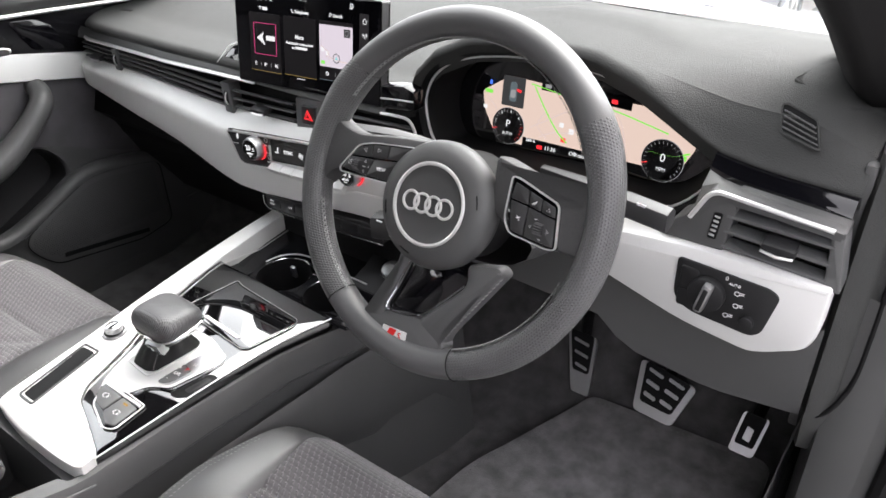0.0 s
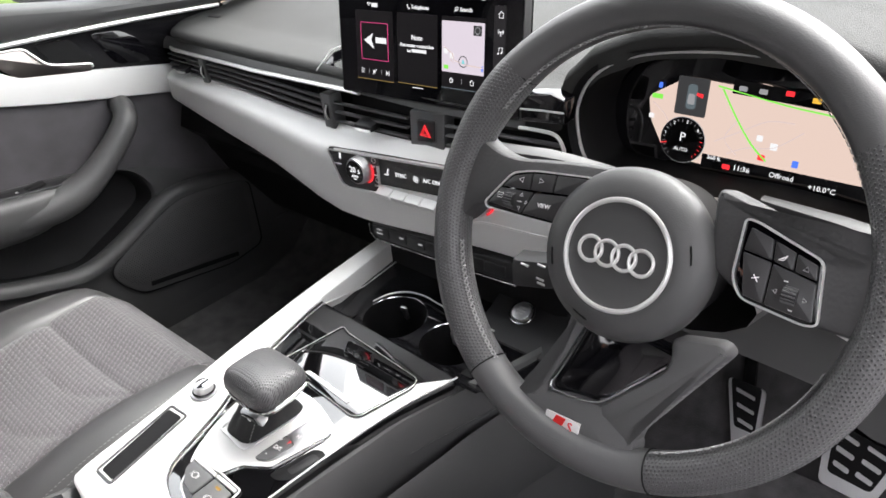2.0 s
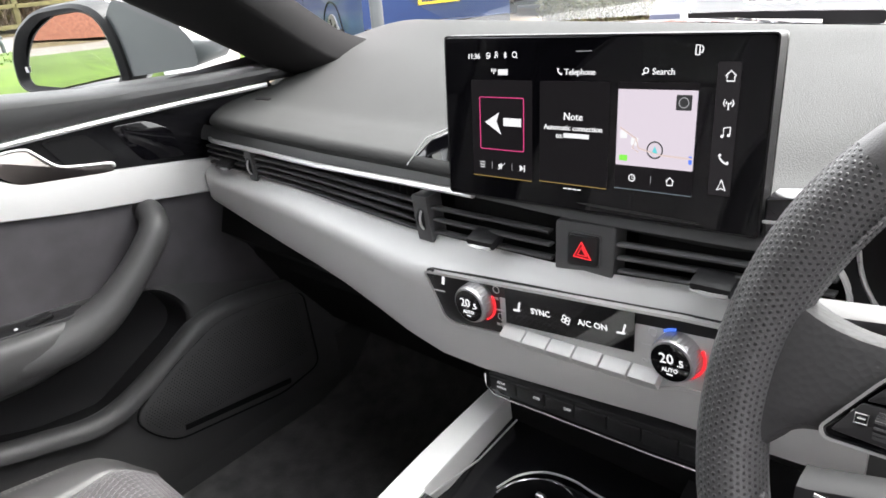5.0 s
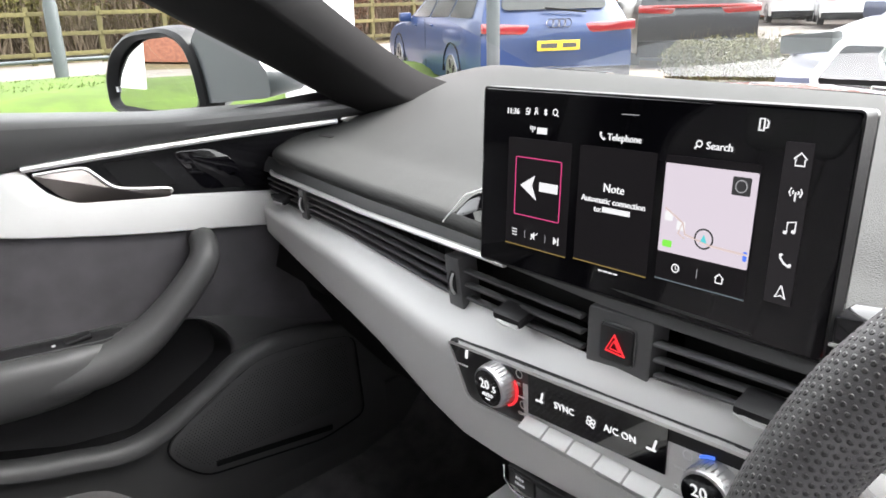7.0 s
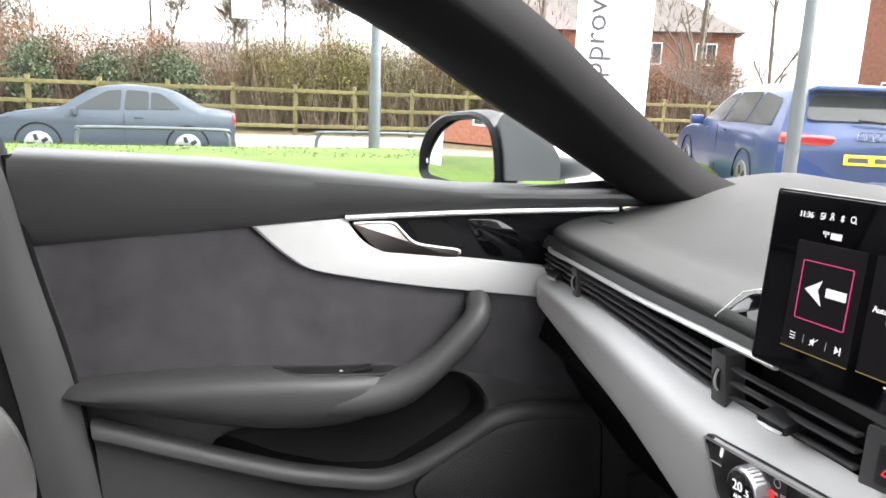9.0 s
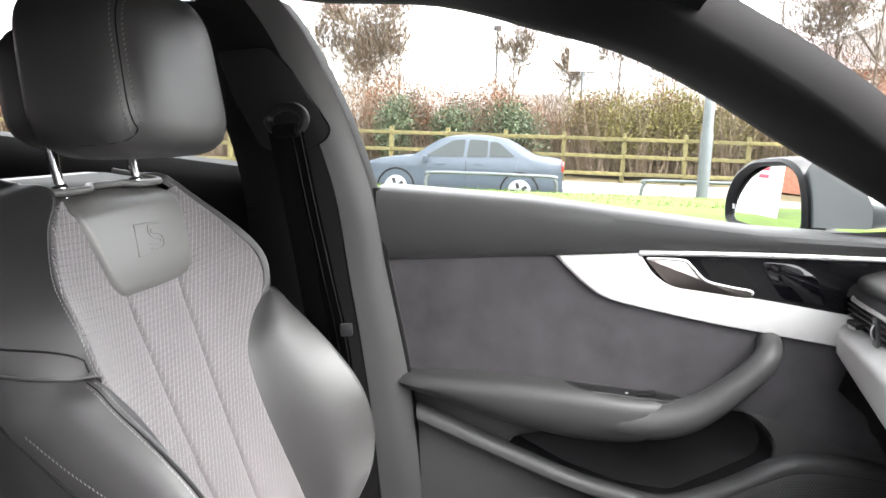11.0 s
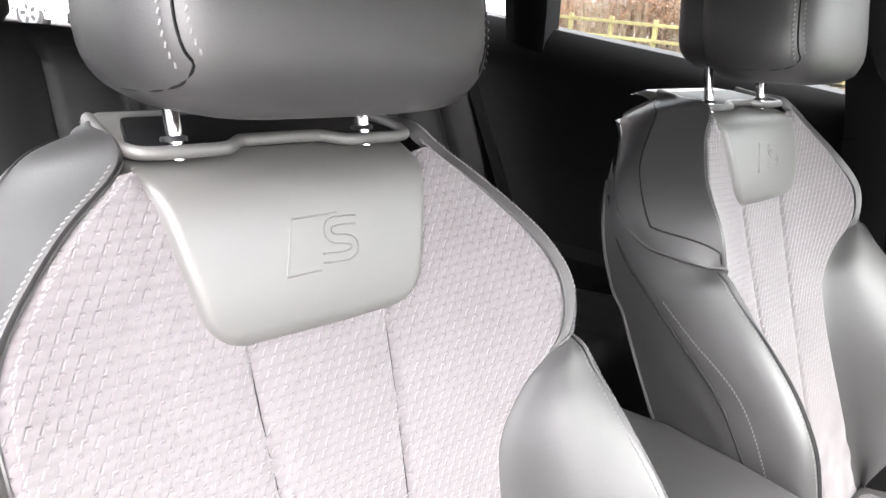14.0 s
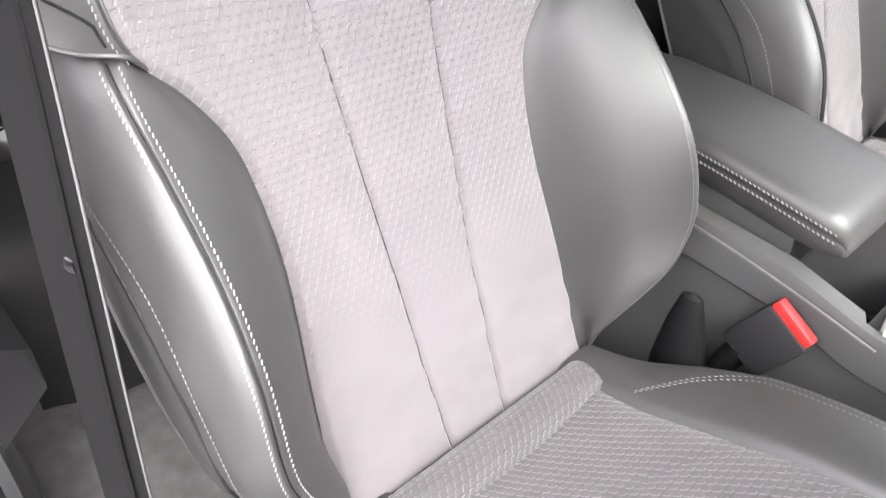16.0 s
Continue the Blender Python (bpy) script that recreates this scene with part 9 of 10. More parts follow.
TARMAC = material("worn_tarmac", (0.11, 0.11, 0.11), 0.9, grain=0.8, grain_size=60, blotch=0.25, blotch_size=0.6)
PAVING = material("car_park_paving", (0.16, 0.145, 0.13), 0.85, grain=0.5, grain_size=40, blotch=0.2, blotch_size=0.8)
FOOTWAY = material("footway_slabs", (0.11, 0.094, 0.082), 0.9, grain=0.5, grain_size=30, blotch=0.2, blotch_size=0.7)
GRASS = material("mown_grass", (0.055, 0.095, 0.006), 0.9, grain=1.0, grain_size=90, blotch=0.3, blotch_size=2.5)
VERGE = material("leaf_litter_verge", (0.085, 0.066, 0.026), 0.95, grain=1.0, grain_size=25, blotch=0.5, blotch_size=3)
KERB = material("kerb_concrete", (0.14, 0.125, 0.12), 0.9, grain=0.5, grain_size=50, blotch=0.25)
STEEL = material("galvanised_steel", (0.10, 0.112, 0.116), 0.5, metal=0.4, grain=0.2, grain_size=60, blotch=0.15, blotch_size=5)
FENCEWOOD = material("weathered_fence_wood", (0.105, 0.092, 0.036), 0.9, grain=0.6, grain_size=70, blotch=0.3, vary=0.2)
BARK = material("tree_bark", (0.12, 0.10, 0.08), 0.95, grain=0.8, grain_size=60, blotch=0.3)
TWIG = material("bare_twigs", (0.13, 0.10, 0.07), 0.95, blotch=0.3, blotch_size=3)
RUSSET = material("russet_hedge", (0.125, 0.062, 0.034), 0.95, blotch=0.5, blotch_size=2, coords="Object")
OLIVE = material("olive_shrub", (0.10, 0.09, 0.022), 0.9, blotch=0.5, blotch_size=2)
LAUREL = material("dark_laurel", (0.045, 0.065, 0.03), 0.6, blotch=0.5, blotch_size=2)
SHRUB = material("yellow_green_shrub", (0.11, 0.105, 0.045), 0.85, blotch=0.45, blotch_size=5)
GOLD = material("golden_hedge", (0.24, 0.26, 0.03), 0.85, blotch=0.4, blotch_size=5)
BRICK = material("red_brick", (0.20, 0.08, 0.05), 0.9, grain=0.5, grain_size=30, blotch=0.25, blotch_size=6)
ROOFTILE = material("dark_roof_tiles", (0.10, 0.085, 0.08), 0.9, grain=0.5, grain_size=12, blotch=0.25)
DARKGLASS = material("dark_window_glass", (0.02, 0.025, 0.03), 0.08, blotch=0.1)
CREAM = material("cream_window_frames", (0.7, 0.68, 0.62), 0.6, blotch=0.05)
WHITEPANEL = material("white_sign_panel", (0.78, 0.79, 0.79), 0.4, blotch=0.04)
GREYTEXT = material("dark_sign_letters", (0.05, 0.05, 0.055), 0.5, blotch=0.05)
REDTEXT = material("red_sign_letters", (0.55, 0.03, 0.05), 0.5, blotch=0.05)

stuff("ground", grid([[(x, y, -0.16) for x in (-700, -60, -19, 60, 700)] for y in (-700, -60, 0, 60, 700)]), PAVING, "pale car park paving to the horizon", "ground")
stuff("car_park", grid([[(x, y, -0.02) for x in (-7.5, -3, 2, 8, 30)] for y in (-30, -8, 0, 3.0, 4.4)]), TARMAC, "grey tarmac where the car is parked", "ground")
def bank(x):
    return 0.30 * smooth(-12.3, -10.4, x) * smooth(-7.4, -8.4, x) - 0.20 * smooth(-11.9, -12.45, x)


rows = []
for i in range(9):
    x = -12.45 + i * 0.62
    rows.append([(x, -45 + k * 2.25, bank(x) + 0.015 * math.sin(k * 1.7 + i)) for k in range(24)])
stuff("lawn", grid(rows), GRASS, "bright mown grass strip beside the road", "grass")
blades = bmesh.new()
rg = random.Random(3)
for i in range(9000):
    x, y = rg.uniform(-12.5, -9.0), rg.uniform(-9, 9)
    h, a, w = rg.uniform(0.012, 0.035), rg.uniform(0, 6.28), rg.uniform(0.006, 0.012)
    p = Vector((x, y, bank(x)))
    d = Vector((math.cos(a), math.sin(a), 0)) * w
    v = [blades.verts.new(q) for q in (p - d, p + d, p + Vector((rg.uniform(-0.02, 0.02), rg.uniform(-0.02, 0.02), h)))]
    blades.faces.new(v)
stuff("grass_blades", blades, GRASS, "short grass blades", "grass", "stuff")
stuff("road", grid([[(x, y, -0.35) for x in (-16.4, -14.4, -12.5)] for y in (-90, -30, -10, 0, 10, 30, 90)]), material("pale_road_surface", (0.09, 0.088, 0.086), 0.85, grain=0.6, grain_size=40, blotch=0.15, blotch_size=0.5), "pale grey road", "road")
for x0, z1 in ((-12.5, 0.0), (-16.42, 0.0)):
    kb = thing("kerb", "row of grey concrete kerb stones", "kerb", (x0, 0, -0.32), "kerbs", "structure", car=False)
    first = None
    for k in range(-16, 14):
        m = pose(0, k * 0.92, 0.06 + 0.002 * (k % 3))
        if first is None:
            first = part("kerb_stone", box((0.13, 0.905, 0.13), bevel=0.012), KERB, kb)
            first.matrix_basis = m
        else:
            share("kerb_stone", first, kb, m)
stuff("pavement", grid([[(x, y, -0.19) for x in (-18.5, -17.5, -16.48)] for y in (-90, -30, 0, 30, 90)]), FOOTWAY, "buff paved footway beyond the road", "pavement")
rows = []
for i in range(10):
    x = -18.5 - i * 1.3
    rows.append([(x, -60 + k * 4, -0.19 + 0.02 * i + 0.05 * noise.noise(Vector((x, k, 0)))) for k in range(31)])
stuff("verge", grid(rows), VERGE, "rough verge with fallen leaves", "verge")

# post and rail fence
fence = thing("fence", "weathered post and rail fence along the road", "fence", (-20.4, 0, -0.17), car=False, kind="structure")
post0 = rail0 = None
for k in range(-14, 12):
    m = pose(0, k * 1.62 + 0.5, 0.66, rg.uniform(-1, 1), rg.uniform(-1, 1), 0)
    if post0 is None:
        post0 = part("post", box((0.12, 0.12, 1.40), bevel=0.01), FENCEWOOD, fence)
        post0.matrix_basis = m
    else:
        share("post", post0, fence, m)
    for z in (0.26, 0.73, 1.20):
        m = pose(0.07, k * 1.62 + 1.31, z, rg.uniform(-0.6, 0.6), 0, 0)
        if rail0 is None:
            rail0 = part("rail", box((0.04, 1.60, 0.10), bevel=0.006), FENCEWOOD, fence)
            rail0.matrix_basis = m
        else:
            share("rail", rail0, fence, m)


# leaves and twigs
def leafy(bm, centre, radii, n, size, r, up=0.4):
    for _ in range(n):
        a, b = r.uniform(0, 6.283), r.uniform(-1, 1)
        f = r.random() ** 0.35
        c = math.sqrt(1 - b * b)
        p = Vector((centre[0] + radii[0] * f * c * math.cos(a), centre[1] + radii[1] * f * c * math.sin(a), centre[2] + radii[2] * f * b))
        d = Vector((r.gauss(0, 1), r.gauss(0, 1), r.gauss(0, 1) + up)).normalized() * size * r.uniform(0.6, 1.4)
        e = d.cross(Vector((r.gauss(0, 1), r.gauss(0, 1), r.gauss(0, 1)))).normalized() * size * r.uniform(0.25, 0.5)
        v = [bm.verts.new(q) for q in (p - d, p + e, p + d, p - e)]
        bm.faces.new(v)


def twigs(bm, base, height, spread, n, r, thick=0.012):
    for _ in range(n):
        a, t = r.uniform(0, 6.283), r.uniform(0.2, 1.0)
        p = Vector(base) + Vector((r.uniform(-spread, spread) * 0.6, r.uniform(-spread, spread), 0))
        q = p + Vector((math.cos(a) * spread * 0.4, math.sin(a) * spread * 0.5, height * t))
        x = Vector((r.gauss(0, 1), r.gauss(0, 1), 0)).normalized() * thick
        v = [bm.verts.new(w) for w in (p - x, p + x, q)]
        bm.faces.new(v)


def shrub(name, label, at, radii, mat, n, size, seed, twiggy=0, kind=""):
    r = random.Random(seed)
    t = thing(name, label, "shrub", at, "roadside shrubs", car=False)
    bm = bmesh.new()
    for _ in range(7):
        o = (r.uniform(-0.55, 0.55) * radii[0], r.uniform(-0.6, 0.6) * radii[1], radii[2] * r.uniform(0.55, 1.05))
        k = r.uniform(0.45, 0.7)
        leafy(bm, o, (radii[0] * k, radii[1] * k, radii[2] * k), n // 7, size, r)
    part("foliage", bm, mat, t, kind="stuff")
    tb = bmesh.new()
    twigs(tb, (0, 0, 0), radii[2] * 1.9, radii[1] * 0.8, 160 + twiggy, r)
    part("brushwood", tb, TWIG, t, kind="stuff")
    return t


sx = random.Random(11)
for k in range(-2, 17):
    y = -17 + k * 2.1
    shrub("russet_shrub", "russet leafless winter hedge shrub behind the fence", (-22.6 + sx.uniform(-0.5, 0.5), y, 0.0), (1.0, 1.6, 1.78 + 0.16 * math.sin(k * 1.3)), RUSSET, 7000, 0.045, 40 + k, 500)
for k, (y, rad) in enumerate(((-2.6, 1.2), (-0.9, 1.35), (-4.2, 1.0), (9.5, 1.2))):
    shrub("laurel_shrub", "dark evergreen laurel behind the fence", (-21.9, y, 0.0), (0.9, rad, 1.45), LAUREL, 6500, 0.05, 70 + k)
for k, y in enumerate((1.9, 3.6, 5.6, 7.6, -8.0, -11.0)):
    shrub("olive_shrub", "olive brown shrub behind the fence", (-22.0, y, 0.0), (0.9, 1.5, 1.7), OLIVE, 7000, 0.045, 90 + k, 200)


def tree(name, label, at, height, spread, seed, crown_mat, leaves, conifer=False):
    r = random.Random(seed)
    t = thing(name, label, "tree", at, "bare trees", car=False)
    tb, cb = bmesh.new(), bmesh.new()

    def limb(p, d, length, rad, depth):
        q = p + d * length
        x = d.cross(Vector((0.3, 0.9, 0.1))).normalized()
        y = d.cross(x)
        a = [tb.verts.new(p + x * rad * math.cos(t_) + y * rad * math.sin(t_)) for t_ in (0, 1.57, 3.14, 4.71)]
        b = [tb.verts.new(q + x * rad * 0.6 * math.cos(t_) + y * rad * 0.6 * math.sin(t_)) for t_ in (0, 1.57, 3.14, 4.71)]
        for j in range(4):
            tb.faces.new((a[j], a[(j + 1) % 4], b[(j + 1) % 4], b[j]))
        if depth == 0:
            for _ in range(leaves):
                e = q + Vector((r.gauss(0, 1), r.gauss(0, 1), r.gauss(0, 1))) * spread * 0.15
                f = (e - q).normalized() * 0.30 + Vector((0, 0, 0.16))
                w = Vector((r.gauss(0, 1), r.gauss(0, 1), 0)).normalized() * 0.020
                cb.faces.new([cb.verts.new(v) for v in (e - w, e + w, e + f)])
            return
        for _ in range(3 if depth > 1 else 4):
            n = (d + Vector((r.uniform(-1, 1), r.uniform(-1, 1), r.uniform(-0.1, 0.6))) * (0.75 if not conifer else 0.9)).normalized()
            s = r.uniform(0.35, 1.0)
            limb(p + d * length * s, n, length * r.uniform(0.5, 0.72), rad * 0.5, depth - 1)

    d = Vector((r.uniform(-0.05, 0.05), r.uniform(-0.05, 0.05), 1)).normalized()
    p = Vector((0, 0, 0))
    for k in range(3):
        limb(p, d, height * 0.3, height * 0.012 * (1 - k * 0.25), 3 if k else 2)
        p = p + d * height * 0.3
    part("trunk", tb, BARK, t)
    part("crown", cb, crown_mat, t, "fine bare twigs", kind="stuff")
    return t


for k, (x, y, h) in enumerate(((-30, -9, 5.2), (-30, -6.2, 5.6), (-30, -7.6, 4.6), (-29, 0.6, 4.6), (-31, 9, 7), (-33, 13, 8), (-31, 11, 7), (-33, -1.8, 5.2), (-30, 2.5, 5.4), (-29, 4.3, 5), (-27, 12.0, 10), (-24, 17, 11), (-33, -20, 9), (-26, 22, 9), (-34, -14, 8))):
    tree("bare_tree", "bare winter tree with fine twigs", (x, y, -0.2), h * 1.12, h * 0.5, 200 + k, TWIG, 75)

# steel hoops and lamp posts
for k, (y0, y1) in enumerate(((-1.9, 0.35), (1.75, 4.0))):
    hp = thing("hoop_barrier", "grey steel hoop barrier on the grass edge", "barrier", (-12.2, (y0 + y1) / 2, 0), "hoop barriers", car=False)
    w = (y1 - y0) / 2
    pts = [(0, -w, -0.05), (0, -w, 0.26), (0, -w + 0.05, 0.37), (0, -w + 0.16, 0.42), (0, w - 0.16, 0.42), (0, w - 0.05, 0.37), (0, w, 0.26), (0, w, -0.05)]
    part("hoop", tube(spline(pts, 4), 0.03, 10), STEEL, hp)
for x, y, h, r in ((-11.95, 2.68, 8.0, 0.085), (-4.92, 4.93, 6.0, 0.052)):
    lp_ = thing("lamp_post", "tall galvanised steel lamp post", "lamp post", (x, y, 0), "lamp posts", car=False)
    part("column", tube([(0, 0, -0.1), (0, 0, 1.2), (0, 0, 1.25), (0, 0, h)], [r * 1.15, r * 1.15, r, r * 0.6], 16), STEEL, lp_)
    part("arm", tube([(0, 0, h), (0.5, 0, h + 0.12), (0.9, 0, h + 0.14)], 0.03, 8), STEEL, lp_)
    part("lantern", box((0.6, 0.2, 0.1), (1.1, 0, h + 0.14), bevel=0.03), STEEL, lp_)
fl = thing("floodlight_mast", "thin mast with square floodlight beyond the hedge", "lamp post", (-34, -2.6, 0), car=False)
part("column", tube([(0, 0, 0), (0, 0, 5.6)], 0.05, 8), STEEL, fl)
part("lamp_head", box((0.4, 0.35, 0.22), (0, 0, 5.7), bevel=0.03), GREYTEXT, fl)
sg = thing("road_sign", "white square sign back on a pole behind the hedge", "sign", (-26, 1.05, 0), car=False)
part("pole", tube([(0, 0, 0), (0, 0, 4.7)], 0.045, 8), STEEL, sg)
for a, b in ((-0.24, 3.55), (0.24, 3.55), (-0.24, 4.15), (0.24, 4.15)):
    part("sign_panel", box((0.02, 0.46, 0.58), (0.06, a, b), bevel=0.004), WHITEPANEL, sg)

# sign pylon by the car park
py = thing("sign_pylon", "tall white pylon with dark vertical lettering", "sign", (-7.52, 4.56, 0), car=False, turn=(0, 0, 71))
part("panel", box((0.84, 0.20, 4.6), (0, 0, 2.3), bevel=0.06, segs=3), WHITEPANEL, py)
lettering("Approved Used", 0.36, basis((-0.22, -0.104, 1.15), (0, 0, 1), (-1, 0, 0), (0, -1, 0)), GREYTEXT, py, depth=0.004, align="LEFT")
rp2 = thing("banner_post", "white banner post with red vertical marks", "sign", (-9.25, -9.1, -0.02), car=False, turn=(0, 0, -43))
part("panel", box((2.1, 0.12, 4.2), (0, 0, 2.1), bevel=0.04), WHITEPANEL, rp2)
for k in range(7):
    part("mark", box((0.17, 0.01, 0.075), (0.72, 0.066, 1.02 + k * 0.13), (0, 0, 0)), REDTEXT, rp2)
    part("mark", box((0.17, 0.01, 0.075), (0.72, -0.066, 1.02 + k * 0.13), (0, 0, 0)), REDTEXT, rp2)

# low shrub beds in front
for k, (x, y, a, b, h) in enumerate(((-5.35, 8.75, 0.55, 0.55, 0.46), (-4.75, 8.55, 0.55, 0.6, 0.44), (-4.2, 8.95, 0.6, 0.6, 0.46), (-3.6, 9.1, 0.6, 0.6, 0.42), (-4.9, 9.7, 0.7, 0.7, 0.46))):
    shrub("low_shrub", "low yellow-green clipped shrub in the planting bed", (x, y, -0.05), (a, b, h), SHRUB, 6500, 0.026, 300 + k)
stuff("bark_bed", grid([[(x, y, -0.012) for x in (-9.5, -6, -2, 2)] for y in (4.4, 7, 9, 12)]), material("buff_bark_bed", (0.17, 0.128, 0.082), 0.95, grain=1.0, grain_size=18, blotch=0.3, blotch_size=2), "buff gravel planting bed", "planting bed")
for k, (x, y) in enumerate(((-3.3, 20), (-2.1, 20.2), (-1.0, 20))):
    shrub("golden_hedge", "clipped golden green hedge across the car park", (x, y, 0.0), (0.8, 0.7, 0.55), GOLD, 1800, 0.06, 320 + k)


# ---- parked vehicles ----
TYRE = material("tyre_rubber", (0.015, 0.015, 0.016), 0.8, grain=0.4, grain_size=80, blotch=0.1)
ALLOY = material("alloy_rim", (0.30, 0.31, 0.32), 0.3, metal=0.9, blotch=0.05)
TAIL = material("tail_lamp_red", (0.30, 0.008, 0.012), 0.15, coat=1.0, blotch=0.05)
CARGLASS = material("tinted_car_glass", (0.025, 0.03, 0.03), 0.08, spec=0.35, coat=0.05, blotch=0.05)
PLATE_Y = material("yellow_plate", (0.75, 0.55, 0.03), 0.5, blotch=0.03)
PLATE_W = material("white_plate", (0.75, 0.75, 0.73), 0.5, blotch=0.03)


def vehicle(name, label, at, heading, dims, paint, profile, glass, rear_plate=None, front=False, estate=True):
    """A car along +y with its tail at y = 0: profile is its side line (y, z), glass the window line."""
    L, W, Hh = dims
    c = thing(name, label, "car", at, "parked cars", car=False, turn=(0, 0, heading))
    hw = W / 2

    def wid(z):
        return hw * interp(z / Hh, [(0.12, 0.93), (0.3, 1.0), (0.58, 0.99), (0.66, 0.95), (0.97, 0.70), (1.0, 0.62)])

    line = [(p.x, p.y) for p in spline([(a * L, b * Hh, 0) for a, b in profile], 4)]
    rows = []
    for y, z in line:
        zb = 0.17 * Hh
        row = []
        for k in range(15):
            f = k / 14
            zz = lerp(zb, z, min(1, f * 1.18))
            w = wid(zz) * (1 - 0.05 * smooth(0.86, 1.0, y / L) - 0.05 * smooth(0.10, 0.0, y / L))
            row.append((w * (1 if f < 0.85 else lerp(1, 0, (f - 0.85) / 0.15)), y, zz + (0.02 * (f - 0.85) / 0.15 if f > 0.85 else 0)))
        rows.append(row)
    half = grid(rows)
    other = half.copy()
    bmesh.ops.scale(other, vec=(-1, 1, 1), verts=other.verts)
    bmesh.ops.reverse_faces(other, faces=other.faces)
    bm = merged(half, other)
    bmesh.ops.remove_doubles(bm, verts=bm.verts, dist=1e-4)
    part("body", bm, paint, c, "painted car body")
    part("tail_panel", box((W * 0.90, 0.06, line[0][1] - 0.17 * Hh + 0.02), (0, line[0][0] + 0.02, (line[0][1] + 0.17 * Hh) / 2), bevel=0.02), paint, c)
    part("nose_panel", box((W * 0.88, 0.06, line[-1][1] - 0.17 * Hh + 0.02), (0, line[-1][0] - 0.02, (line[-1][1] + 0.17 * Hh) / 2), bevel=0.02), paint, c)
    # side windows, one pane a door
    for s in (-1, 1):
        for pane_line in glass:
            pts = [(a * L, b * Hh) for a, b in pane_line]
            part("side_window", plate(rounded(pts, 0.05), -0.02, 0.006, lambda u, v, w: (s * (wid(v) + w + 0.004), u, v), 0.0), CARGLASS, c, "tinted side window")
        for yw in (0.20 * L, 0.80 * L):
            wh = part("wheel", disc(0.33, 0.21, 32, 0.03, pose(s * (hw - 0.22), yw, 0.33, 0, s * 90, 0)), TYRE, c, "black tyre")
            part("rim", disc(0.235, 0.02, 28, 0.006, pose(s * (hw - 0.012), yw, 0.33, 0, s * 90, 0)), ALLOY, wh, "alloy rim")
            for k in range(5):
                a = 2 * math.pi * k / 5
                part("spoke_gap", box((0.012, 0.07, 0.11), (s * (hw + 0.006), yw + 0.13 * math.cos(a), 0.33 + 0.13 * math.sin(a)), (math.degrees(a) + 90, 0, 0), bevel=0.005), TYRE, wh)
            part("arch", tube([(s * (hw - 0.01), yw + 0.38 * math.cos(t), 0.33 + 0.38 * math.sin(t)) for t in [0.05 + k * 0.3 for k in range(11)]], 0.02, 6), MATTE, c)
        part("door_line", box((0.004, 0.008, 0.5 * Hh), (s * (hw * 0.995), 0.46 * L, 0.40 * Hh)), MATTE, c)
        part("door_handle", box((0.02, 0.16, 0.03), (s * hw * 0.99, 0.40 * L, 0.60 * Hh), bevel=0.006), paint, c)
        part("door_handle", box((0.02, 0.16, 0.03), (s * hw * 0.99, 0.58 * L, 0.59 * Hh), bevel=0.006), paint, c)
        part("side_mirror", box((0.18, 0.1, 0.13), (s * (hw + 0.05), 0.655 * L, 0.66 * Hh), bevel=0.03), paint, c)
    # rear: window, lamps, plate, bumper
    part("rear_bumper", box((W * 0.94, 0.10, 0.16 * Hh), (0, 0.02, 0.22 * Hh), bevel=0.03), MATTE if estate else paint, c)
    for s in (-1, 1):
        part("tail_lamp", box((W * (0.30 if estate else 0.16), 0.05, (0.075 if estate else 0.15) * Hh), (s * W * (0.33 if estate else 0.40), -0.008 if estate else 0.02, 0.60 * Hh), (0, s * -3, s * -8), bevel=0.02), TAIL, c, "red tail lamp")
    if rear_plate:
        pl = part("number_plate", box((0.52, 0.015, 0.11), (0, -0.022, rear_plate * Hh), bevel=0.003), PLATE_Y, c, "yellow rear plate with dark bars")
        part("plate_bar", box((0.20, 0.004, 0.05), (-0.12, -0.031, rear_plate * Hh)), GREYTEXT, pl)
        part("plate_bar", box((0.17, 0.004, 0.05), (0.13, -0.031, rear_plate * Hh)), GREYTEXT, pl)
    return c


blue = material("metallic_blue_paint", (0.018, 0.045, 0.14), 0.35, metal=0.2, coat=0.25, blotch=0.05)
greyblue = material("grey_blue_paint", (0.034, 0.047, 0.064), 0.45, metal=0.1, coat=0.1, blotch=0.06)
darkgrey = material("dark_grey_paint", (0.03, 0.032, 0.036), 0.3, metal=0.2, coat=0.3, blotch=0.05)
navy = material("navy_paint", (0.035, 0.045, 0.09), 0.3, metal=0.2, coat=0.3, blotch=0.05)
whitep = material("white_paint", (0.75, 0.76, 0.77), 0.3, coat=0.8, blotch=0.03)
ESTATE = [(0.0, 0.30), (0.0, 0.55), (0.012, 0.66), (0.06, 0.93), (0.12, 0.985), (0.3, 1.0), (0.45, 0.98), (0.55, 0.92), (0.68, 0.66), (0.75, 0.63), (0.93, 0.54), (0.985, 0.45), (1.0, 0.32)]
SALOON = [(0.0, 0.35), (0.0, 0.60), (0.015, 0.68), (0.10, 0.715), (0.15, 0.745), (0.27, 0.945), (0.40, 1.0), (0.52, 0.99), (0.60, 0.93), (0.72, 0.70), (0.78, 0.675), (0.92, 0.61), (0.985, 0.5), (1.0, 0.35)]
E_GLASS = [[(0.07, 0.68), (0.10, 0.88), (0.24, 0.93), (0.25, 0.68)], [(0.26, 0.68), (0.26, 0.93), (0.43, 0.93), (0.43, 0.67)], [(0.445, 0.67), (0.445, 0.93), (0.52, 0.90), (0.63, 0.67)]]
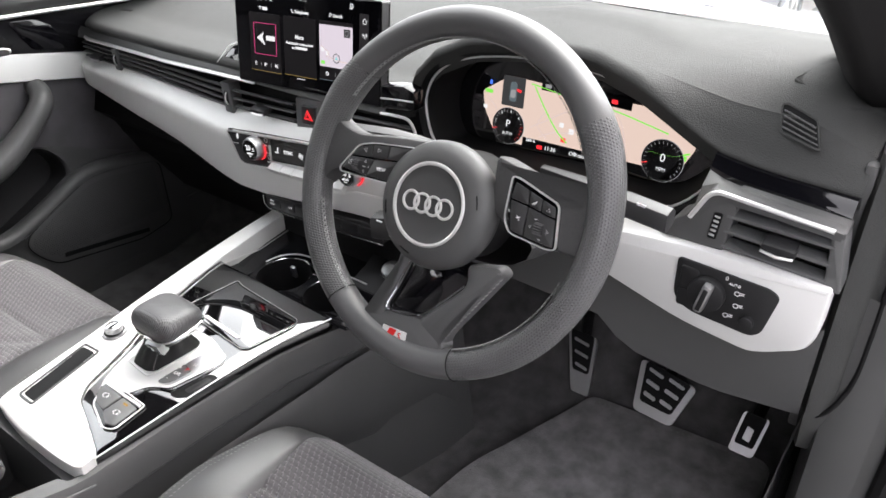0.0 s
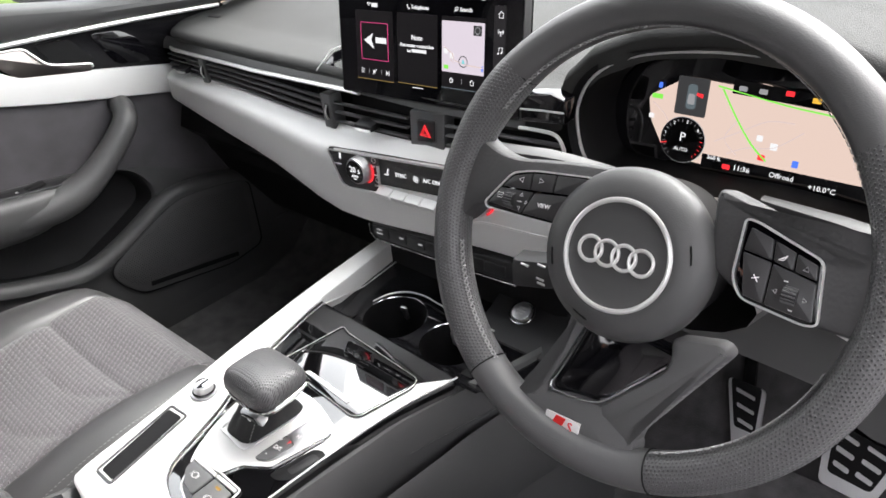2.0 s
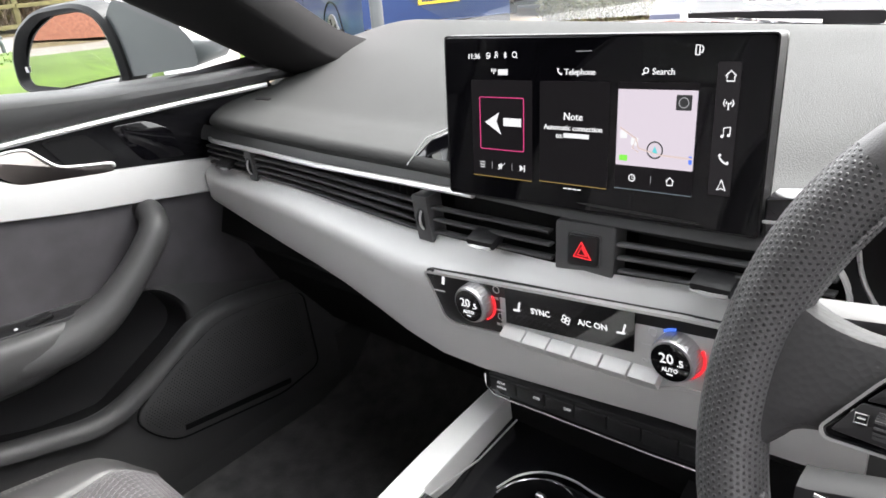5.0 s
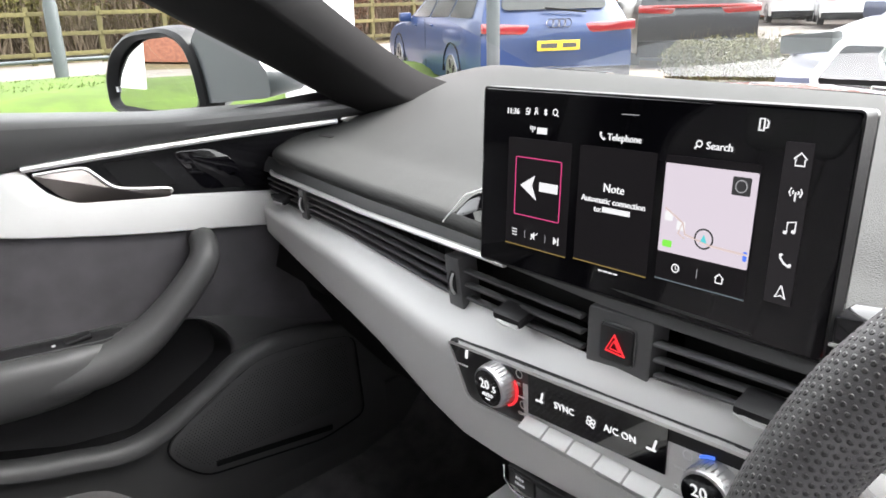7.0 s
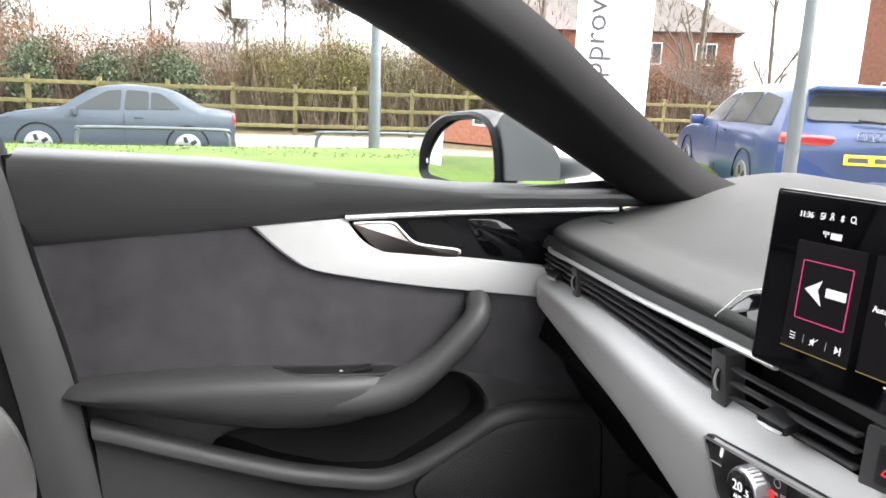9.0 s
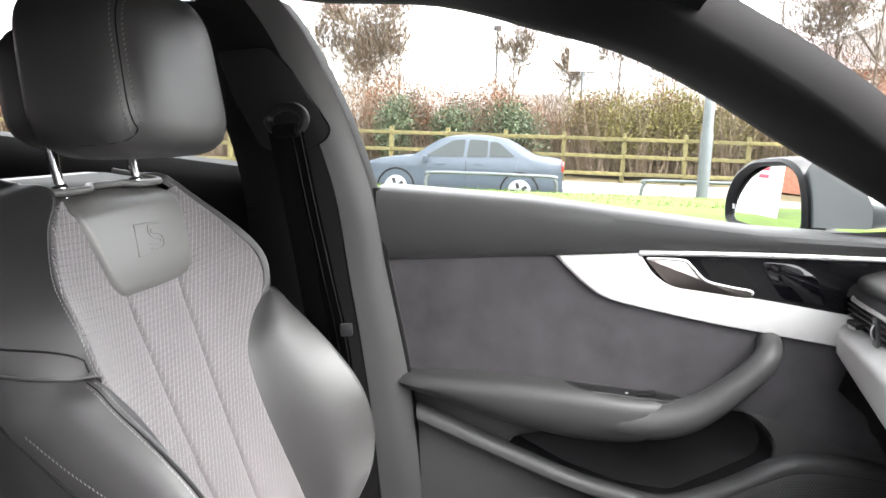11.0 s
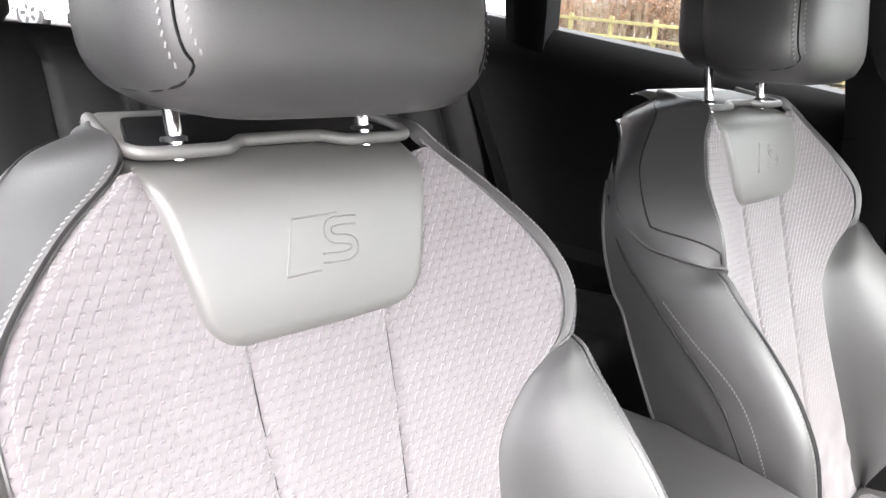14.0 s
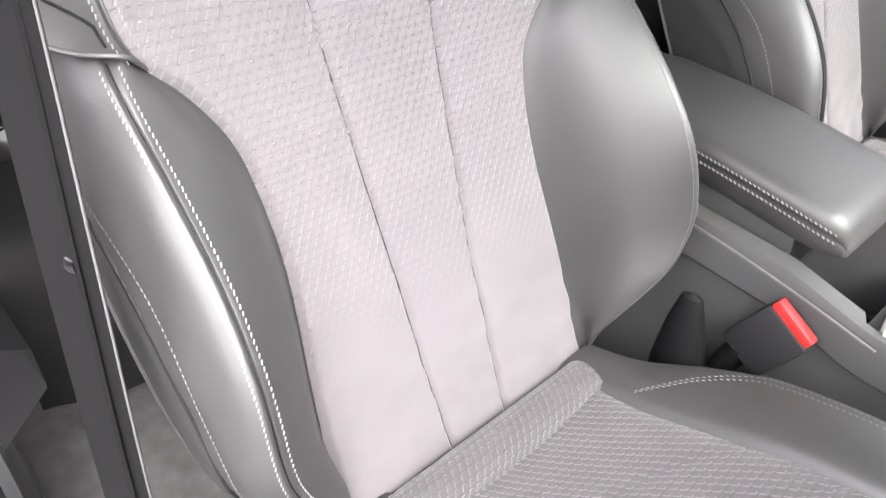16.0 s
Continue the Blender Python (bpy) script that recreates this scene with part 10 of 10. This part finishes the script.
S_GLASS = [[(0.225, 0.72), (0.31, 0.92), (0.35, 0.93), (0.35, 0.71)], [(0.36, 0.71), (0.36, 0.94), (0.45, 0.95), (0.46, 0.70)], [(0.475, 0.70), (0.47, 0.95), (0.53, 0.93), (0.665, 0.69)]]
v1 = vehicle("blue_estate", "metallic blue estate car parked with its tail this way", (-5.78, 6.66, -0.05), 68, (4.95, 1.95, 1.47), blue, ESTATE, E_GLASS, 0.47)
part("rear_window", plate(rounded([(-0.66, 0.735 * 1.47), (0.66, 0.735 * 1.47), (0.56, 0.91 * 1.47), (-0.56, 0.91 * 1.47)], 0.10), -0.02, 0.012, lambda u, v, w: (u, 0.06 + (v - 1.03) * 0.62 - w, v), 0.0), CARGLASS, v1, "tinted rear window")
part("wiper", box((0.5, 0.02, 0.02), (0.1, 0.035, 1.07), (0, 6, 0), bevel=0.004), MATTE, v1)
part("spoiler", box((1.16, 0.26, 0.045), (0, 0.20, 1.395), (-8, 0, 0), bevel=0.018), blue, v1)
part("diffuser", box((1.25, 0.10, 0.16), (0, -0.035, 0.30), bevel=0.03), MATTE, v1, "black rear diffuser")
for s in (-1, 1):
    part("exhaust", ring(0.075, 0.012, 24, 6, pose(s * 0.62, -0.09, 0.29, 90, 0, 0)), CHROME, v1, "oval exhaust pipe")
    part("haunch", grid([[(s * (0.955 + 0.03 * math.sin(math.pi * i / 10) * math.sin(math.pi * k / 6)), 0.45 + 1.1 * i / 10, 0.62 + 0.26 * k / 6) for k in range(7)] for i in range(11)]), blue, v1)
for k in range(4):
    part("emblem_ring", ring(0.045, 0.007, 20, 6, pose(-0.105 + k * 0.07, -0.02, 0.93, 90, 0, 0)), CHROME, v1)
v2 = vehicle("dark_suv", "dark grey off-road car with full-width tail lamp", (-7.0, 11.1, -0.05), 46, (4.9, 1.98, 1.62), darkgrey, ESTATE, E_GLASS, None)
part("lamp_strip", box((1.75, 0.04, 0.05), (0, -0.025, 1.02), bevel=0.012), TAIL, v2, "full-width red tail lamp")
part("rear_window", plate(rounded([(-0.66, 0.70 * 1.62), (0.66, 0.70 * 1.62), (0.55, 0.93 * 1.62), (-0.55, 0.93 * 1.62)], 0.06), -0.02, 0.012, lambda u, v, w: (u, 0.06 + (v - 1.13) * 0.6 - w, v), 0.0), CARGLASS, v2, "tinted rear window")
vehicle("grey_blue_saloon", "grey-blue saloon car standing on the road", (-15.2, 0.46, -0.36), 180, (4.20, 1.66, 1.40), greyblue, SALOON, S_GLASS, None, estate=False)
v4 = vehicle("navy_suv", "navy car facing this way with pale grille surround", (-1.42, 9.78, -0.05), 180, (4.7, 1.9, 1.62), navy, ESTATE, E_GLASS, None)
part("grille", plate(rounded([(-0.5, 0.45), (0.5, 0.45), (0.62, 0.70), (0.45, 0.92), (-0.45, 0.92), (-0.62, 0.70)], 0.06), -0.02, 0.03, lambda u, v, w: (u, 4.66 + w, v), 0.01), MATTE, v4, "black grille")
part("grille_frame", frame_of(rounded([(-0.53, 0.43), (0.53, 0.43), (0.66, 0.70), (0.48, 0.95), (-0.48, 0.95), (-0.66, 0.70)], 0.06), 0.05, 0.0, 0.04, lambda u, v, w: (u, 4.66 + w, v)), SILVER, v4, "pale grille surround")
for k in range(4):
    part("emblem_ring", ring(0.072, 0.012, 24, 6, pose(-0.165 + k * 0.11, 4.715, 0.84, 90, 0, 0)), CHROME, v4)
part("number_plate", box((0.52, 0.015, 0.11), (0, 4.72, 0.62), bevel=0.003), PLATE_W, v4, "white front plate with dark bar")
part("plate_bar", box((0.40, 0.004, 0.055), (0, 4.73, 0.62)), GREYTEXT, v4)
for s in (-1, 1):
    part("headlamp", box((0.42, 0.10, 0.13), (s * 0.72, 4.60, 0.90), (0, s * 6, s * -16), bevel=0.03), CARGLASS, v4, "clear headlamp")
for k, (x, y, h) in enumerate(((-12.5, 28, 30), (-9.2, 29, 20), (-15.5, 30, 40))):
    vehicle("white_car", "white car parked far across the lot", (x, y, -0.05), h, (4.4, 1.8, 1.5), whitep, ESTATE, E_GLASS, None)
for k, (x, y) in enumerate(((-7.2, -13.5), (-5.0, -15.5), (-8.8, -17.5))):
    vehicle("white_car", "white car parked behind", (x, y, -0.05), 200 + 10 * k, (4.4, 1.8, 1.5), whitep, ESTATE, E_GLASS, None)


# ---- brick buildings ----
def house(name, label, at, heading, size, storeys, bays, flat=False):
    w, d, h = size
    b = thing(name, label, "building", at, "buildings", car=False, turn=(0, 0, heading))
    part("wall", box((w, d, h), (0, 0, h / 2), bevel=0.02), BRICK, b, "red brick wall")
    if flat:
        part("roof", box((w + 0.5, d + 0.5, 0.35), (0, 0, h + 0.16), bevel=0.05), ROOFTILE, b)
    else:
        e, r = 0.5, min(w, d) * 0.30
        rows = [[(-w / 2 - e, -d / 2 - e, h), (w / 2 + e, -d / 2 - e, h), (w / 2 + e, d / 2 + e, h), (-w / 2 - e, d / 2 + e, h)], [(-w / 2 + d * 0.4, -0.1, h + r), (w / 2 - d * 0.4, -0.1, h + r), (w / 2 - d * 0.4, 0.1, h + r), (-w / 2 + d * 0.4, 0.1, h + r)]]
        part("roof", grid(rows, wrap=True, cap=True), ROOFTILE, b, "dark tiled hipped roof", sharp=20)
    for s in range(storeys):
        for k in range(bays):
            x, z = -w / 2 + (k + 0.5) * w / bays, (s + 0.52) * h / storeys
            for f in (-1, 1):
                wd = part("window", box((1.15, 0.08, 1.25), (x, f * (d / 2 + 0.01), z), bevel=0.01), CREAM, b, "cream window frame")
                part("pane", box((0.48, 0.04, 1.08), (x - 0.26, f * (d / 2 + 0.05), z)), DARKGLASS, wd)
                part("pane", box((0.48, 0.04, 1.08), (x + 0.26, f * (d / 2 + 0.05), z)), DARKGLASS, wd)
    return b


house("brick_house", "red brick building with dark hipped roof beyond the hedge", (-46, 23, 0), 60, (18, 11, 5.0), 2, 6)
house("brick_house", "red brick building with tiled roof past the car park", (-21, 40, 0), 20, (24, 11, 7), 2, 7)
house("brick_house", "low dark-roofed brick building behind the hedge", (-52, -1.0, 0), 90, (8, 6, 1.9), 1, 3)
house("brick_house", "long red brick building behind the parked car", (-23, -40, 0), -34, (22, 9, 6.5), 2, 7, True)
house("brick_house", "red brick building far across the lot", (-4, 52, 0), 0, (22, 12, 7), 2, 7)

# unseen wall, added to cut the daylight that reaches the open doorway
bw = thing("wall_east", "unseen grey wall added to block light at the open door", "wall", (5.2, -2.0, -0.05), kind="structure", car=False)
part("wall", box((0.30, 11.0, 2.4), (0, 0, 1.2), bevel=0.01), material("light_block_grey", (0.22, 0.22, 0.22), 0.9, grain=0.5, grain_size=30, blotch=0.2, blotch_size=2), bw, "plain light-blocking wall")
